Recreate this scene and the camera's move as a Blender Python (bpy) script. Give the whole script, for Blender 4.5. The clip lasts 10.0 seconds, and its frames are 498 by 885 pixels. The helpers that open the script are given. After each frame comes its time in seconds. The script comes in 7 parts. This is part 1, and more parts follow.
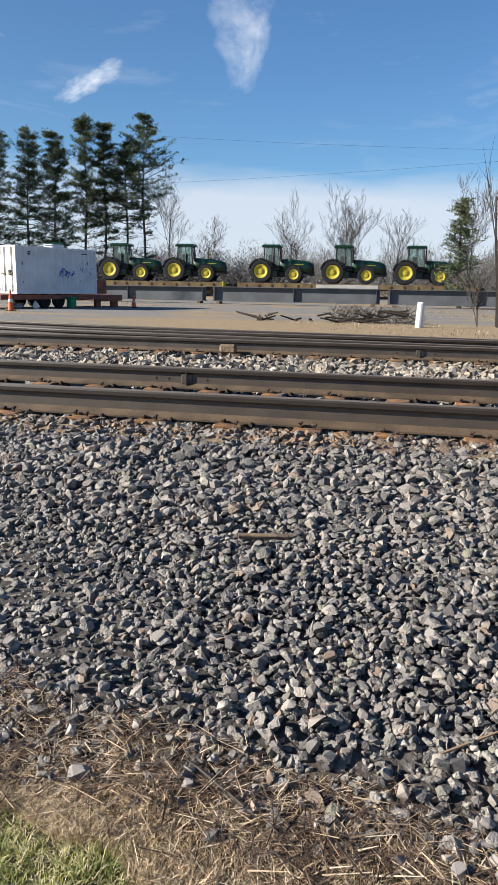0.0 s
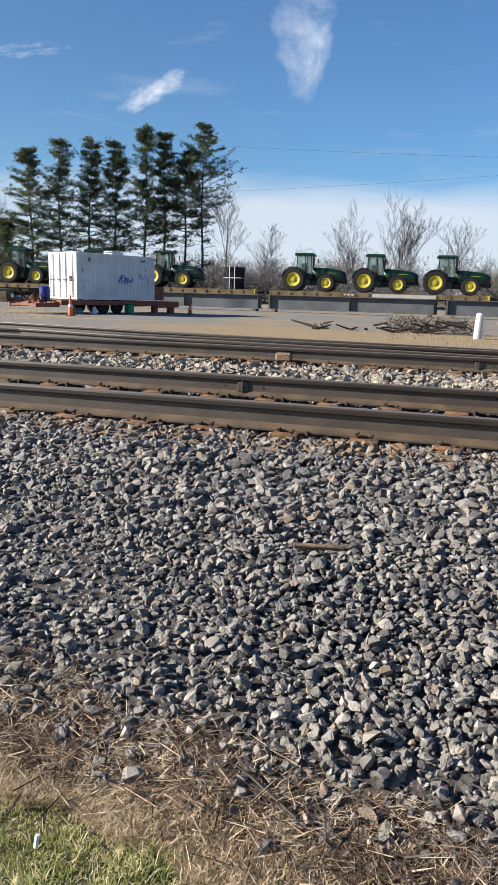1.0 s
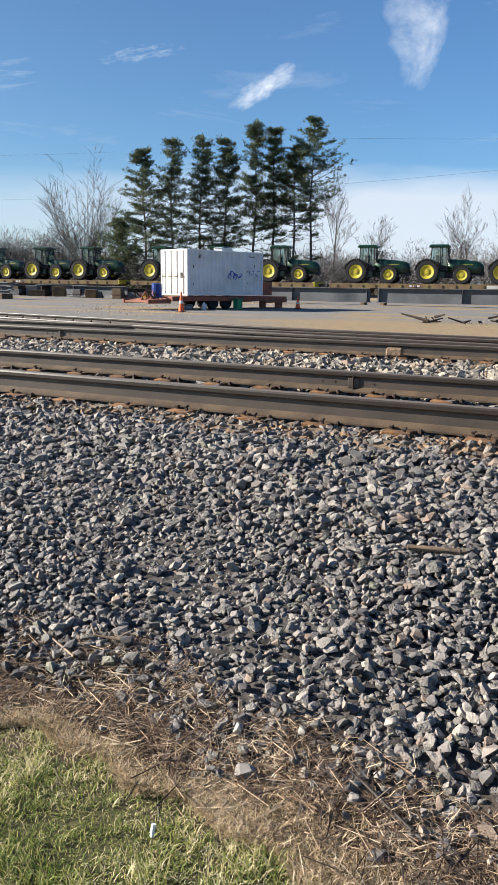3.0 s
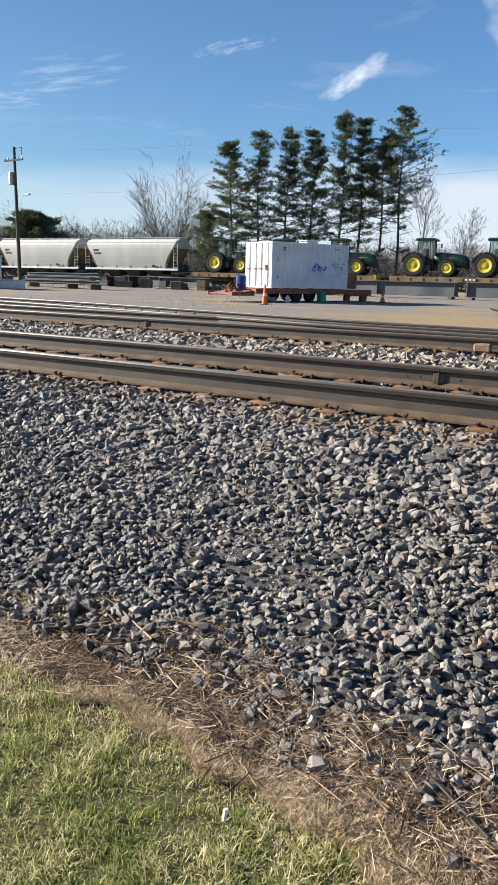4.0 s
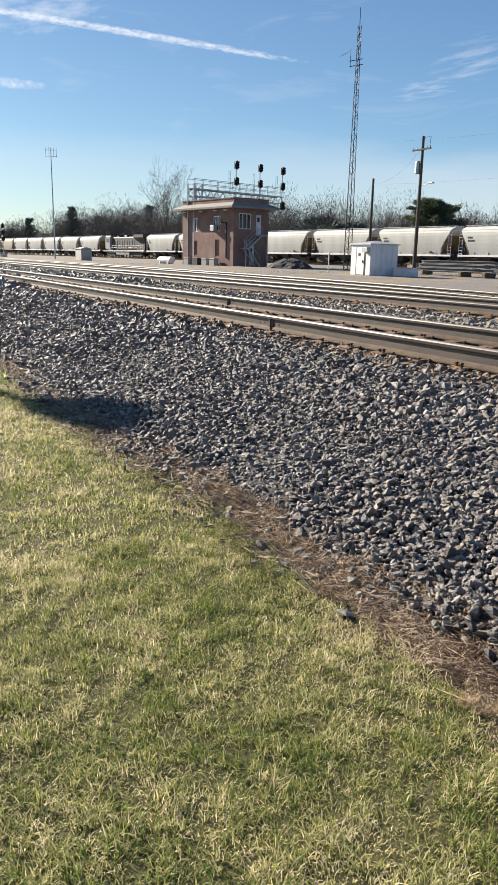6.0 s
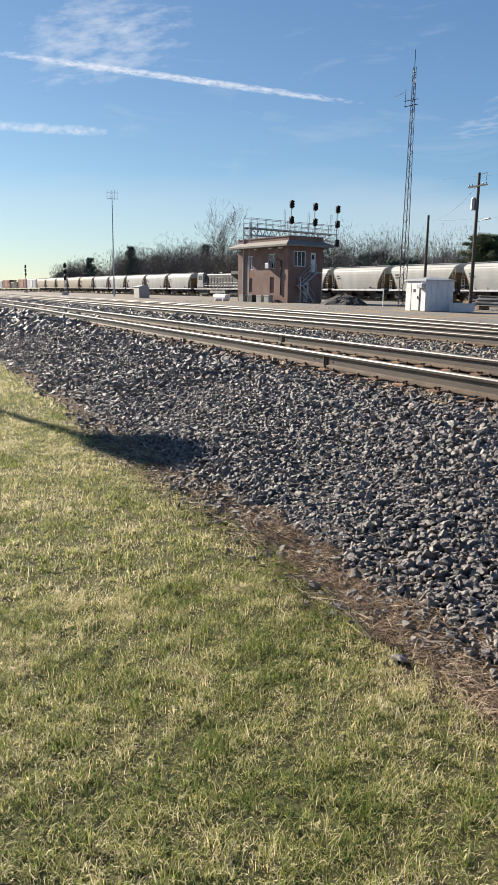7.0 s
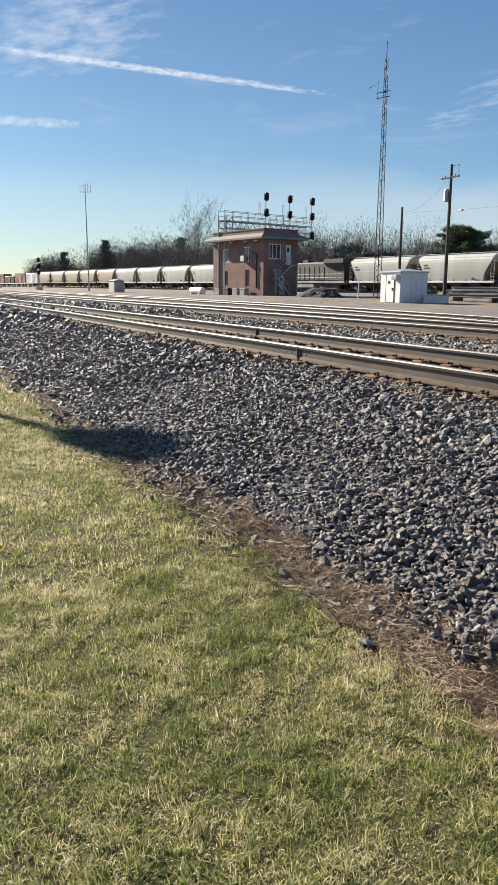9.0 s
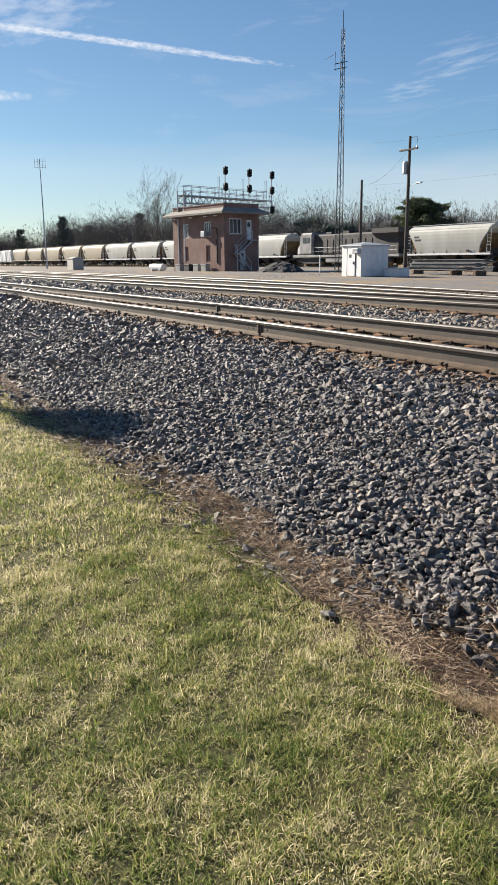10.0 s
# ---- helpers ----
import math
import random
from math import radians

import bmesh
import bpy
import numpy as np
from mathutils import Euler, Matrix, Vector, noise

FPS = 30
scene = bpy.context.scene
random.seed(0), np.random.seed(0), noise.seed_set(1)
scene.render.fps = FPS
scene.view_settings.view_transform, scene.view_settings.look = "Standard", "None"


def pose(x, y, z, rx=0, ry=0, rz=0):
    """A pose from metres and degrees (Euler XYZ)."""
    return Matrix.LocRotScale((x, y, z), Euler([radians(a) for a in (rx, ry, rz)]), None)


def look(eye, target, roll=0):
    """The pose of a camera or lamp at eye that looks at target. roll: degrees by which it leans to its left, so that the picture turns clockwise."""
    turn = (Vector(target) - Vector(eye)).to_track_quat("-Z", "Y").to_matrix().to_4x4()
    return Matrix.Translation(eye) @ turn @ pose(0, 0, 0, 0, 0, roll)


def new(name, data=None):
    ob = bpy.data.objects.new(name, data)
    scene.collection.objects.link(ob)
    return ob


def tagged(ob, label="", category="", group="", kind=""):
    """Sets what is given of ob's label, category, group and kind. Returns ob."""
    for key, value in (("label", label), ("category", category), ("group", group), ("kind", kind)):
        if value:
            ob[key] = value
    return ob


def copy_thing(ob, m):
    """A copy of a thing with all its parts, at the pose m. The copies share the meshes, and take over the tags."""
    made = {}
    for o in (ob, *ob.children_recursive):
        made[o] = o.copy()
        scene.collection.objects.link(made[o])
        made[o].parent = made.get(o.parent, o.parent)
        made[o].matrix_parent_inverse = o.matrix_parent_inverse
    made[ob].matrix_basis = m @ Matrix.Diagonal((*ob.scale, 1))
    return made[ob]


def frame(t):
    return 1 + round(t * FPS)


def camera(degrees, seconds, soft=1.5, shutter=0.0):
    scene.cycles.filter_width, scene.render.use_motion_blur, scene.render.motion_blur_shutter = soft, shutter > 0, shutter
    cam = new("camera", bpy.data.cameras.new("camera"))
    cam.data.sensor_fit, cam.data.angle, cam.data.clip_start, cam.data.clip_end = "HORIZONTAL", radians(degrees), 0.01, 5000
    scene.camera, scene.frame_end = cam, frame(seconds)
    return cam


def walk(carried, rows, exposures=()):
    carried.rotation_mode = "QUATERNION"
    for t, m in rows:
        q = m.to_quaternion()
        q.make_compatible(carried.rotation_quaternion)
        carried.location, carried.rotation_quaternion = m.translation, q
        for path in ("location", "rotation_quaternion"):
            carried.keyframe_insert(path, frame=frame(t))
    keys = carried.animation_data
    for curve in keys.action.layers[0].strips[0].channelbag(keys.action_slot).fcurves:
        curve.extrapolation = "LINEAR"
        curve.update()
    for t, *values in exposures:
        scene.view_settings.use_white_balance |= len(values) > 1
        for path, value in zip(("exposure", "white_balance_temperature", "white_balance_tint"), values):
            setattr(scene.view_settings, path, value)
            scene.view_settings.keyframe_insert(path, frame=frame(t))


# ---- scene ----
cam = camera(37.38, 10.0, soft=0.7)
PATH = [
    (0.0, pose(0.138, 0.043, 1.410, 78.031, -0.946, 13.207)),
    (0.5, pose(0.130, 0.029, 1.413, 78.123, -2.495, 14.763)),
    (1.0, pose(0.110, 0.034, 1.414, 78.545, -1.646, 17.421)),
    (1.5, pose(0.084, 0.040, 1.414, 78.004, -0.991, 20.281)),
    (2.0, pose(0.065, 0.038, 1.415, 77.738, -0.897, 22.553)),
    (3.5, pose(0.075, 0.045, 1.425, 77.864, -0.898, 27.988)),
    (4.0, pose(0.060, 0.041, 1.415, 77.309, -1.215, 31.978)),
    (4.5, pose(0.033, 0.034, 1.403, 76.304, -1.218, 37.806)),
    (5.0, pose(-0.018, -0.004, 1.418, 75.399, -1.237, 45.937)),
    (5.5, pose(-0.090, -0.034, 1.416, 75.046, -1.327, 54.788)),
    (6.0, pose(-0.125, -0.037, 1.414, 75.808, -1.199, 61.027)),
    (6.2, pose(-0.125, -0.046, 1.420, 76.300, -1.283, 62.339)),
    (7.5, pose(-0.099, -0.043, 1.445, 79.025, -0.574, 65.680)),
    (8.0, pose(-0.070, -0.039, 1.452, 79.022, -0.297, 65.331)),
    (8.5, pose(-0.053, -0.037, 1.446, 78.629, -0.347, 64.479)),
    (9.0, pose(-0.038, -0.035, 1.447, 77.946, -0.290, 63.343)),
    (9.5, pose(-0.047, -0.019, 1.442, 77.048, 0.019, 62.215)),
    (10.0, pose(-0.030, -0.009, 1.446, 76.129, 0.493, 60.423)),
]
walk(cam, PATH, exposures=[(0.0, 1.50, 6350, 10), (4.0, 1.66, 6500, 10), (5.0, 1.68, 6650, 11), (6.0, 1.64, 6850, 12), (7.5, 1.48, 6800, 12), (10.0, 1.54, 6800, 12)])

# ---- world, sun ----
SUN_AZ = (-0.95, -0.31)
SUN_EL = 25.0
world = bpy.data.worlds.new("world")
scene.world = world
world.use_nodes = True
wn, wl = world.node_tree.nodes, world.node_tree.links
wn.clear()
w_out = wn.new("ShaderNodeOutputWorld")
w_bg = wn.new("ShaderNodeBackground")
w_sky = wn.new("ShaderNodeTexSky")
w_sky.sky_type = "NISHITA"
w_sky.sun_disc = False
w_sky.sun_elevation = radians(SUN_EL)
w_sky.sun_rotation = math.atan2(SUN_AZ[0], SUN_AZ[1])
w_sky.air_density, w_sky.dust_density, w_sky.ozone_density = 1.0, 0.1, 2.2
# low bank of pale cloud along the horizon, and thin high cirrus
w_tc = wn.new("ShaderNodeTexCoord")
w_sep = wn.new("ShaderNodeSeparateXYZ")
wl.new(w_tc.outputs["Generated"], w_sep.inputs[0])
w_map = wn.new("ShaderNodeMapping")
w_map.inputs["Scale"].default_value = (3.0, 3.0, 14.0)
wl.new(w_tc.outputs["Generated"], w_map.inputs[0])
w_noise = wn.new("ShaderNodeTexNoise")
w_noise.inputs["Scale"].default_value = 1.6
w_noise.inputs["Detail"].default_value = 6.0
wl.new(w_map.outputs[0], w_noise.inputs["Vector"])
w_add = wn.new("ShaderNodeMath")
w_add.operation = "MULTIPLY_ADD"
w_add.inputs[1].default_value = 0.07
wl.new(w_noise.outputs["Fac"], w_add.inputs[0])
wl.new(w_sep.outputs["Z"], w_add.inputs[2])
w_ramp = wn.new("ShaderNodeValToRGB")
w_ramp.color_ramp.elements[0].position, w_ramp.color_ramp.elements[0].color = 0.140, (0.85, 0.85, 0.85, 1)
w_ramp.color_ramp.elements[1].position, w_ramp.color_ramp.elements[1].color = 0.185, (0.0, 0.0, 0.0, 1)
wl.new(w_add.outputs[0], w_ramp.inputs["Fac"])
w_cir = wn.new("ShaderNodeTexNoise")
w_cir.inputs["Scale"].default_value = 2.2
w_cir.inputs["Detail"].default_value = 9.0
w_cir.inputs["Roughness"].default_value = 0.62
w_cir.inputs["Distortion"].default_value = 0.6
wl.new(w_map.outputs[0], w_cir.inputs["Vector"])
w_cramp = wn.new("ShaderNodeValToRGB")
w_cramp.color_ramp.elements[0].position, w_cramp.color_ramp.elements[0].color = 0.56, (0, 0, 0, 1)
w_cramp.color_ramp.elements[1].position, w_cramp.color_ramp.elements[1].color = 0.9, (0.3, 0.3, 0.3, 1)
wl.new(w_cir.outputs["Fac"], w_cramp.inputs["Fac"])
w_max = wn.new("ShaderNodeMath")
w_max.operation = "MAXIMUM"
w_thin = wn.new("ShaderNodeMapRange")
w_thin.inputs["From Min"].default_value, w_thin.inputs["From Max"].default_value = -0.9, -0.3
w_thin.inputs["To Min"].default_value = 0.25
wl.new(w_sep.outputs["X"], w_thin.inputs["Value"])
w_bank = wn.new("ShaderNodeMath")
w_bank.operation = "MULTIPLY"
wl.new(w_ramp.outputs["Color"], w_bank.inputs[0])
wl.new(w_thin.outputs[0], w_bank.inputs[1])
wl.new(w_bank.outputs[0], w_max.inputs[0])
wl.new(w_cramp.outputs["Color"], w_max.inputs[1])
w_mix = wn.new("ShaderNodeMixRGB")
w_mix.inputs["Color2"].default_value = (5.3, 5.7, 6.3, 1)
wl.new(w_max.outputs[0], w_mix.inputs["Fac"])
w_tint = wn.new("ShaderNodeMixRGB")
w_tint.blend_type = "MULTIPLY"
w_tint.inputs["Fac"].default_value = 1.0
# hazier and paler towards the sun, deeper blue away from it
w_side = wn.new("ShaderNodeMapRange")
w_side.inputs["From Min"].default_value, w_side.inputs["From Max"].default_value = -0.95, -0.2
wl.new(w_sep.outputs["X"], w_side.inputs["Value"])
w_haze = wn.new("ShaderNodeMixRGB")
w_haze.inputs["Color1"].default_value, w_haze.inputs["Color2"].default_value = (0.51, 0.62, 0.70, 1), (0.57, 0.80, 1.01, 1)
wl.new(w_side.outputs[0], w_haze.inputs["Fac"])
wl.new(w_haze.outputs[0], w_tint.inputs["Color2"])
wl.new(w_sky.outputs["Color"], w_tint.inputs["Color1"])
wl.new(w_tint.outputs[0], w_mix.inputs["Color1"])
wl.new(w_mix.outputs[0], w_bg.inputs["Color"])
w_bg.inputs["Strength"].default_value = 0.05
wl.new(w_bg.outputs[0], w_out.inputs["Surface"])

sun_data = bpy.data.lights.new("sun", "SUN")
sun_data.energy, sun_data.angle, sun_data.color = 5.0, radians(0.55), (1.0, 0.93, 0.82)
sun = new("sun", sun_data)
sun.matrix_world = look((SUN_AZ[0] * 60, SUN_AZ[1] * 60, 60 * math.tan(radians(SUN_EL))), (0, 0, 0))




# ---- materials ----
def material(name, color, rough=0.8, metal=0.0, vary=0.25, scale=6.0, fine=60.0, bump=0.2, color2=None, island=0.0, per_object=0.0, coords="Object", stretch=(1, 1, 1), spec=0.3):
    """Principled surface with colour variation at two scales, bump, and chance per island or per object."""
    m = bpy.data.materials.new(name)
    m.use_nodes = True
    n, l = m.node_tree.nodes, m.node_tree.links
    b = n["Principled BSDF"]
    b.inputs["Roughness"].default_value = rough
    b.inputs["Metallic"].default_value = metal
    b.inputs["Specular IOR Level"].default_value = spec
    tc = n.new("ShaderNodeTexCoord")
    mp = n.new("ShaderNodeMapping")
    mp.inputs["Scale"].default_value = stretch
    l.new(tc.outputs[coords], mp.inputs[0])
    big = n.new("ShaderNodeTexNoise")
    big.inputs["Scale"].default_value, big.inputs["Detail"].default_value = scale, 5.0
    small = n.new("ShaderNodeTexNoise")
    small.inputs["Scale"].default_value, small.inputs["Detail"].default_value = fine, 4.0
    for t in (big, small):
        l.new(mp.outputs[0], t.inputs["Vector"])
    mix = n.new("ShaderNodeMixRGB")
    c2 = color2 if color2 else tuple(c * (1 - vary) for c in color)
    mix.inputs["Color1"].default_value = (*color, 1)
    mix.inputs["Color2"].default_value = (*c2, 1)
    ramp = n.new("ShaderNodeValToRGB")
    ramp.color_ramp.elements[0].position, ramp.color_ramp.elements[1].position = 0.38, 0.64
    l.new(big.outputs["Fac"], ramp.inputs["Fac"])
    l.new(ramp.outputs["Color"], mix.inputs["Fac"])
    val = n.new("ShaderNodeHueSaturation")
    mr = n.new("ShaderNodeMapRange")
    mr.inputs["To Min"].default_value, mr.inputs["To Max"].default_value = 1 - vary, 1 + vary
    l.new(small.outputs["Fac"], mr.inputs["Value"])
    last = mr.outputs[0]
    for amount, source in ((island, "geo"), (per_object, "ob")):
        if amount:
            src = n.new("ShaderNodeNewGeometry").outputs["Random Per Island"] if source == "geo" else n.new("ShaderNodeObjectInfo").outputs["Random"]
            r = n.new("ShaderNodeMapRange")
            r.inputs["To Min"].default_value, r.inputs["To Max"].default_value = 1 - amount, 1 + amount
            l.new(src, r.inputs["Value"])
            mul = n.new("ShaderNodeMath")
            mul.operation = "MULTIPLY"
            l.new(last, mul.inputs[0])
            l.new(r.outputs[0], mul.inputs[1])
            last = mul.outputs[0]
    l.new(last, val.inputs["Value"])
    l.new(mix.outputs[0], val.inputs["Color"])
    l.new(val.outputs[0], b.inputs["Base Color"])
    if bump:
        bp = n.new("ShaderNodeBump")
        bp.inputs["Strength"].default_value, bp.inputs["Distance"].default_value = bump, 0.02
        l.new(small.outputs["Fac"], bp.inputs["Height"])
        l.new(bp.outputs[0], b.inputs["Normal"])
    return m


def stone_material(name, colors, per_object=False, rough=0.64, size=1.0):
    """Crushed stone: each piece takes a colour by chance, with grain and a little dust."""
    m = material(name, (1, 1, 1), rough=rough, vary=0.2, scale=25 * size, fine=160 * size, bump=0.55 if size == 1.0 else 0.1, spec=0.4)
    n, l = m.node_tree.nodes, m.node_tree.links
    src = n.new("ShaderNodeObjectInfo").outputs["Random"] if per_object else n.new("ShaderNodeNewGeometry").outputs["Random Per Island"]
    ramp = n.new("ShaderNodeValToRGB")
    ramp.color_ramp.interpolation = "CONSTANT"
    els = ramp.color_ramp.elements
    while len(els) < len(colors):
        els.new(0.5)
    for k, (pos, col) in enumerate(colors):
        els[k].position, els[k].color = pos, (*col, 1)
    l.new(src, ramp.inputs["Fac"])
    mul = n.new("ShaderNodeMixRGB")
    mul.blend_type = "MULTIPLY"
    mul.inputs["Fac"].default_value = 1.0
    b = n["Principled BSDF"]
    old = b.inputs["Base Color"].links[0].from_socket
    l.new(old, mul.inputs["Color1"])
    l.new(ramp.outputs["Color"], mul.inputs["Color2"])
    l.new(mul.outputs[0], b.inputs["Base Color"])
    return m


STONE_COLORS = [(0.0, (0.131, 0.119, 0.109)), (0.16, (0.187, 0.169, 0.155)), (0.32, (0.083, 0.075, 0.073)), (0.46, (0.226, 0.205, 0.184)), (0.58, (0.149, 0.139, 0.120)),
                (0.68, (0.198, 0.169, 0.145)), (0.76, (0.067, 0.061, 0.060)), (0.84, (0.268, 0.240, 0.208)), (0.91, (0.214, 0.158, 0.119)), (0.95, (0.162, 0.156, 0.118)), (0.975, (0.318, 0.286, 0.246))]
PALE_COLORS = [(0.0, (0.262, 0.226, 0.183)), (0.25, (0.193, 0.173, 0.146)), (0.45, (0.310, 0.266, 0.209)), (0.62, (0.138, 0.123, 0.107)), (0.75, (0.275, 0.213, 0.158)), (0.86, (0.344, 0.306, 0.253)), (0.94, (0.214, 0.156, 0.110))]
STAINED_COLORS = [(0.0, (0.158, 0.105, 0.068)), (0.25, (0.112, 0.083, 0.060)), (0.45, (0.203, 0.124, 0.068)), (0.62, (0.083, 0.064, 0.053)), (0.78, (0.180, 0.139, 0.101)), (0.90, (0.232, 0.143, 0.075))]
M = {}
M["stone"] = stone_material("ballast_stone", STONE_COLORS)
M["stone_one"] = stone_material("ballast_stone_single", STONE_COLORS, per_object=True, size=0.02)
M["pale_stone"] = stone_material("pale_ballast", PALE_COLORS)
M["stained_stone"] = stone_material("rust_stained_ballast", STAINED_COLORS)
M["rust"] = material("rail_side_rust", (0.058, 0.043, 0.031), rough=0.42, vary=0.2, scale=3, fine=50, color2=(0.039, 0.029, 0.022), bump=0.12, spec=0.8)
M["rail_head"] = material("blackened_rail_head", (0.028, 0.021, 0.017), rough=0.50, vary=0.25, scale=3, fine=50, bump=0.05)
M["rail_foot"] = material("dusty_rail_foot", (0.081, 0.055, 0.034), rough=0.85, vary=0.25, scale=5, fine=60, color2=(0.046, 0.032, 0.021))
M["rail_top"] = material("rail_top_worn", (0.13, 0.11, 0.095), rough=0.62, metal=0.35, vary=0.15, scale=4, fine=40, bump=0.03, stretch=(0.1, 1, 1))
M["plate"] = material("orange_rust_plate", (0.200, 0.100, 0.042), rough=0.9, vary=0.3, scale=14, fine=90, color2=(0.080, 0.048, 0.032), per_object=0.25)
M["spike"] = material("dark_rust_iron", (0.06, 0.04, 0.03), rough=0.85, vary=0.3, scale=20, fine=120)
M["tie"] = material("weathered_tie_wood", (0.192, 0.132, 0.084), rough=0.92, vary=0.3, scale=4, fine=60, color2=(0.096, 0.070, 0.050), stretch=(6, 1, 6), bump=0.5, per_object=0.25)
M["container_white"] = material("white_container_paint", (0.592, 0.608, 0.624), rough=0.5, vary=0.08, scale=1.2, fine=25, color2=(0.496, 0.512, 0.520), bump=0.05)
M["rust_red"] = material("rusty_red_steel", (0.25, 0.085, 0.05), rough=0.8, vary=0.3, scale=2, fine=40, color2=(0.14, 0.06, 0.045))
M["black_rubber"] = material("black_rubber", (0.018, 0.018, 0.02), rough=0.85, vary=0.3, scale=5, fine=60)
M["dark_steel"] = material("dark_steel", (0.035, 0.035, 0.038), rough=0.6, vary=0.3, scale=3, fine=50)
M["girder"] = material("grey_girder_paint", (0.096, 0.101, 0.109), rough=0.65, vary=0.12, scale=0.8, fine=30, color2=(0.070, 0.074, 0.080))
M["slate"] = material("roof_coping", (0.208, 0.198, 0.179), rough=0.85, vary=0.2, scale=1.5, fine=20)
M["white_paint"] = material("white_paint", (0.592, 0.600, 0.600), rough=0.6, vary=0.06, scale=1.5, fine=30, color2=(0.512, 0.520, 0.520), bump=0.04)
M["galv"] = material("galvanised_steel", (0.40, 0.41, 0.42), rough=0.5, metal=0.6, vary=0.15, scale=3, fine=40)
M["pole_wood"] = material("pole_wood", (0.07, 0.06, 0.052), rough=0.9, vary=0.25, scale=2, fine=40, stretch=(6, 6, 0.4))
M["tractor_green"] = material("green_paint", (0.003, 0.025, 0.013), rough=0.32, vary=0.08, scale=3, fine=30, bump=0.02, spec=0.5)
M["yellow"] = material("yellow_paint", (0.46, 0.385, 0.035), rough=0.5, vary=0.1, scale=3, fine=30, color2=(0.36, 0.29, 0.035), bump=0.02)
M["hopper"] = material("dusty_pale_grey_paint", (0.391, 0.399, 0.374), rough=0.65, vary=0.08, scale=0.5, fine=8, color2=(0.323, 0.327, 0.302), stretch=(1, 1, 0.35), bump=0.03, per_object=0.1)
M["deck_wood"] = material("grey_deck_planks", (0.20, 0.16, 0.12), rough=0.9, vary=0.3, scale=2, fine=30)
M["rust_car"] = material("brown_flatcar_steel", (0.12, 0.075, 0.045), rough=0.85, vary=0.3, scale=1.2, fine=25, color2=(0.18, 0.13, 0.06))
M["orange"] = material("orange_plastic", (0.680, 0.119, 0.034), rough=0.55, vary=0.08, bump=0.02)
M["bark"] = material("grey_bark", (0.059, 0.050, 0.043), rough=0.95, vary=0.3, scale=3, fine=30, island=0.2)
M["bare_twig"] = material("grey_brown_twigs", (0.075, 0.066, 0.060), rough=0.95, vary=0.2, scale=0.3, fine=3, bump=0.0, island=0.3)
M["needles"] = material("pine_needles", (0.057, 0.083, 0.043), rough=0.8, vary=0.25, scale=0.5, fine=4, bump=0.0, island=0.45, color2=(0.095, 0.107, 0.050))
# distance haze is painted into these: paler, greyer twigs and needles
M["hazy_twigs"] = material("haze_paled_twigs", (0.117, 0.107, 0.101), rough=0.95, vary=0.2, scale=0.1, fine=2, bump=0.0, island=0.3)
M["hazy_needles"] = material("haze_greyed_evergreen", (0.090, 0.112, 0.090), rough=0.9, vary=0.2, scale=0.1, fine=2, bump=0.0, island=0.35)
M["dark_gravel"] = material("dark_gravel", (0.043, 0.043, 0.045), rough=0.9, vary=0.45, scale=2.0, fine=14, bump=0.8)



def let_light_through(m, share):
    """Thin leaves pass some light on to their far side."""
    n, l = m.node_tree.nodes, m.node_tree.links
    b = n["Principled BSDF"]
    t = n.new("ShaderNodeBsdfTranslucent")
    l.new(b.inputs["Base Color"].links[0].from_socket, t.inputs["Color"])
    mix = n.new("ShaderNodeMixShader")
    mix.inputs["Fac"].default_value = share
    l.new(b.outputs[0], mix.inputs[1])
    l.new(t.outputs[0], mix.inputs[2])
    l.new(mix.outputs[0], n["Material Output"].inputs["Surface"])


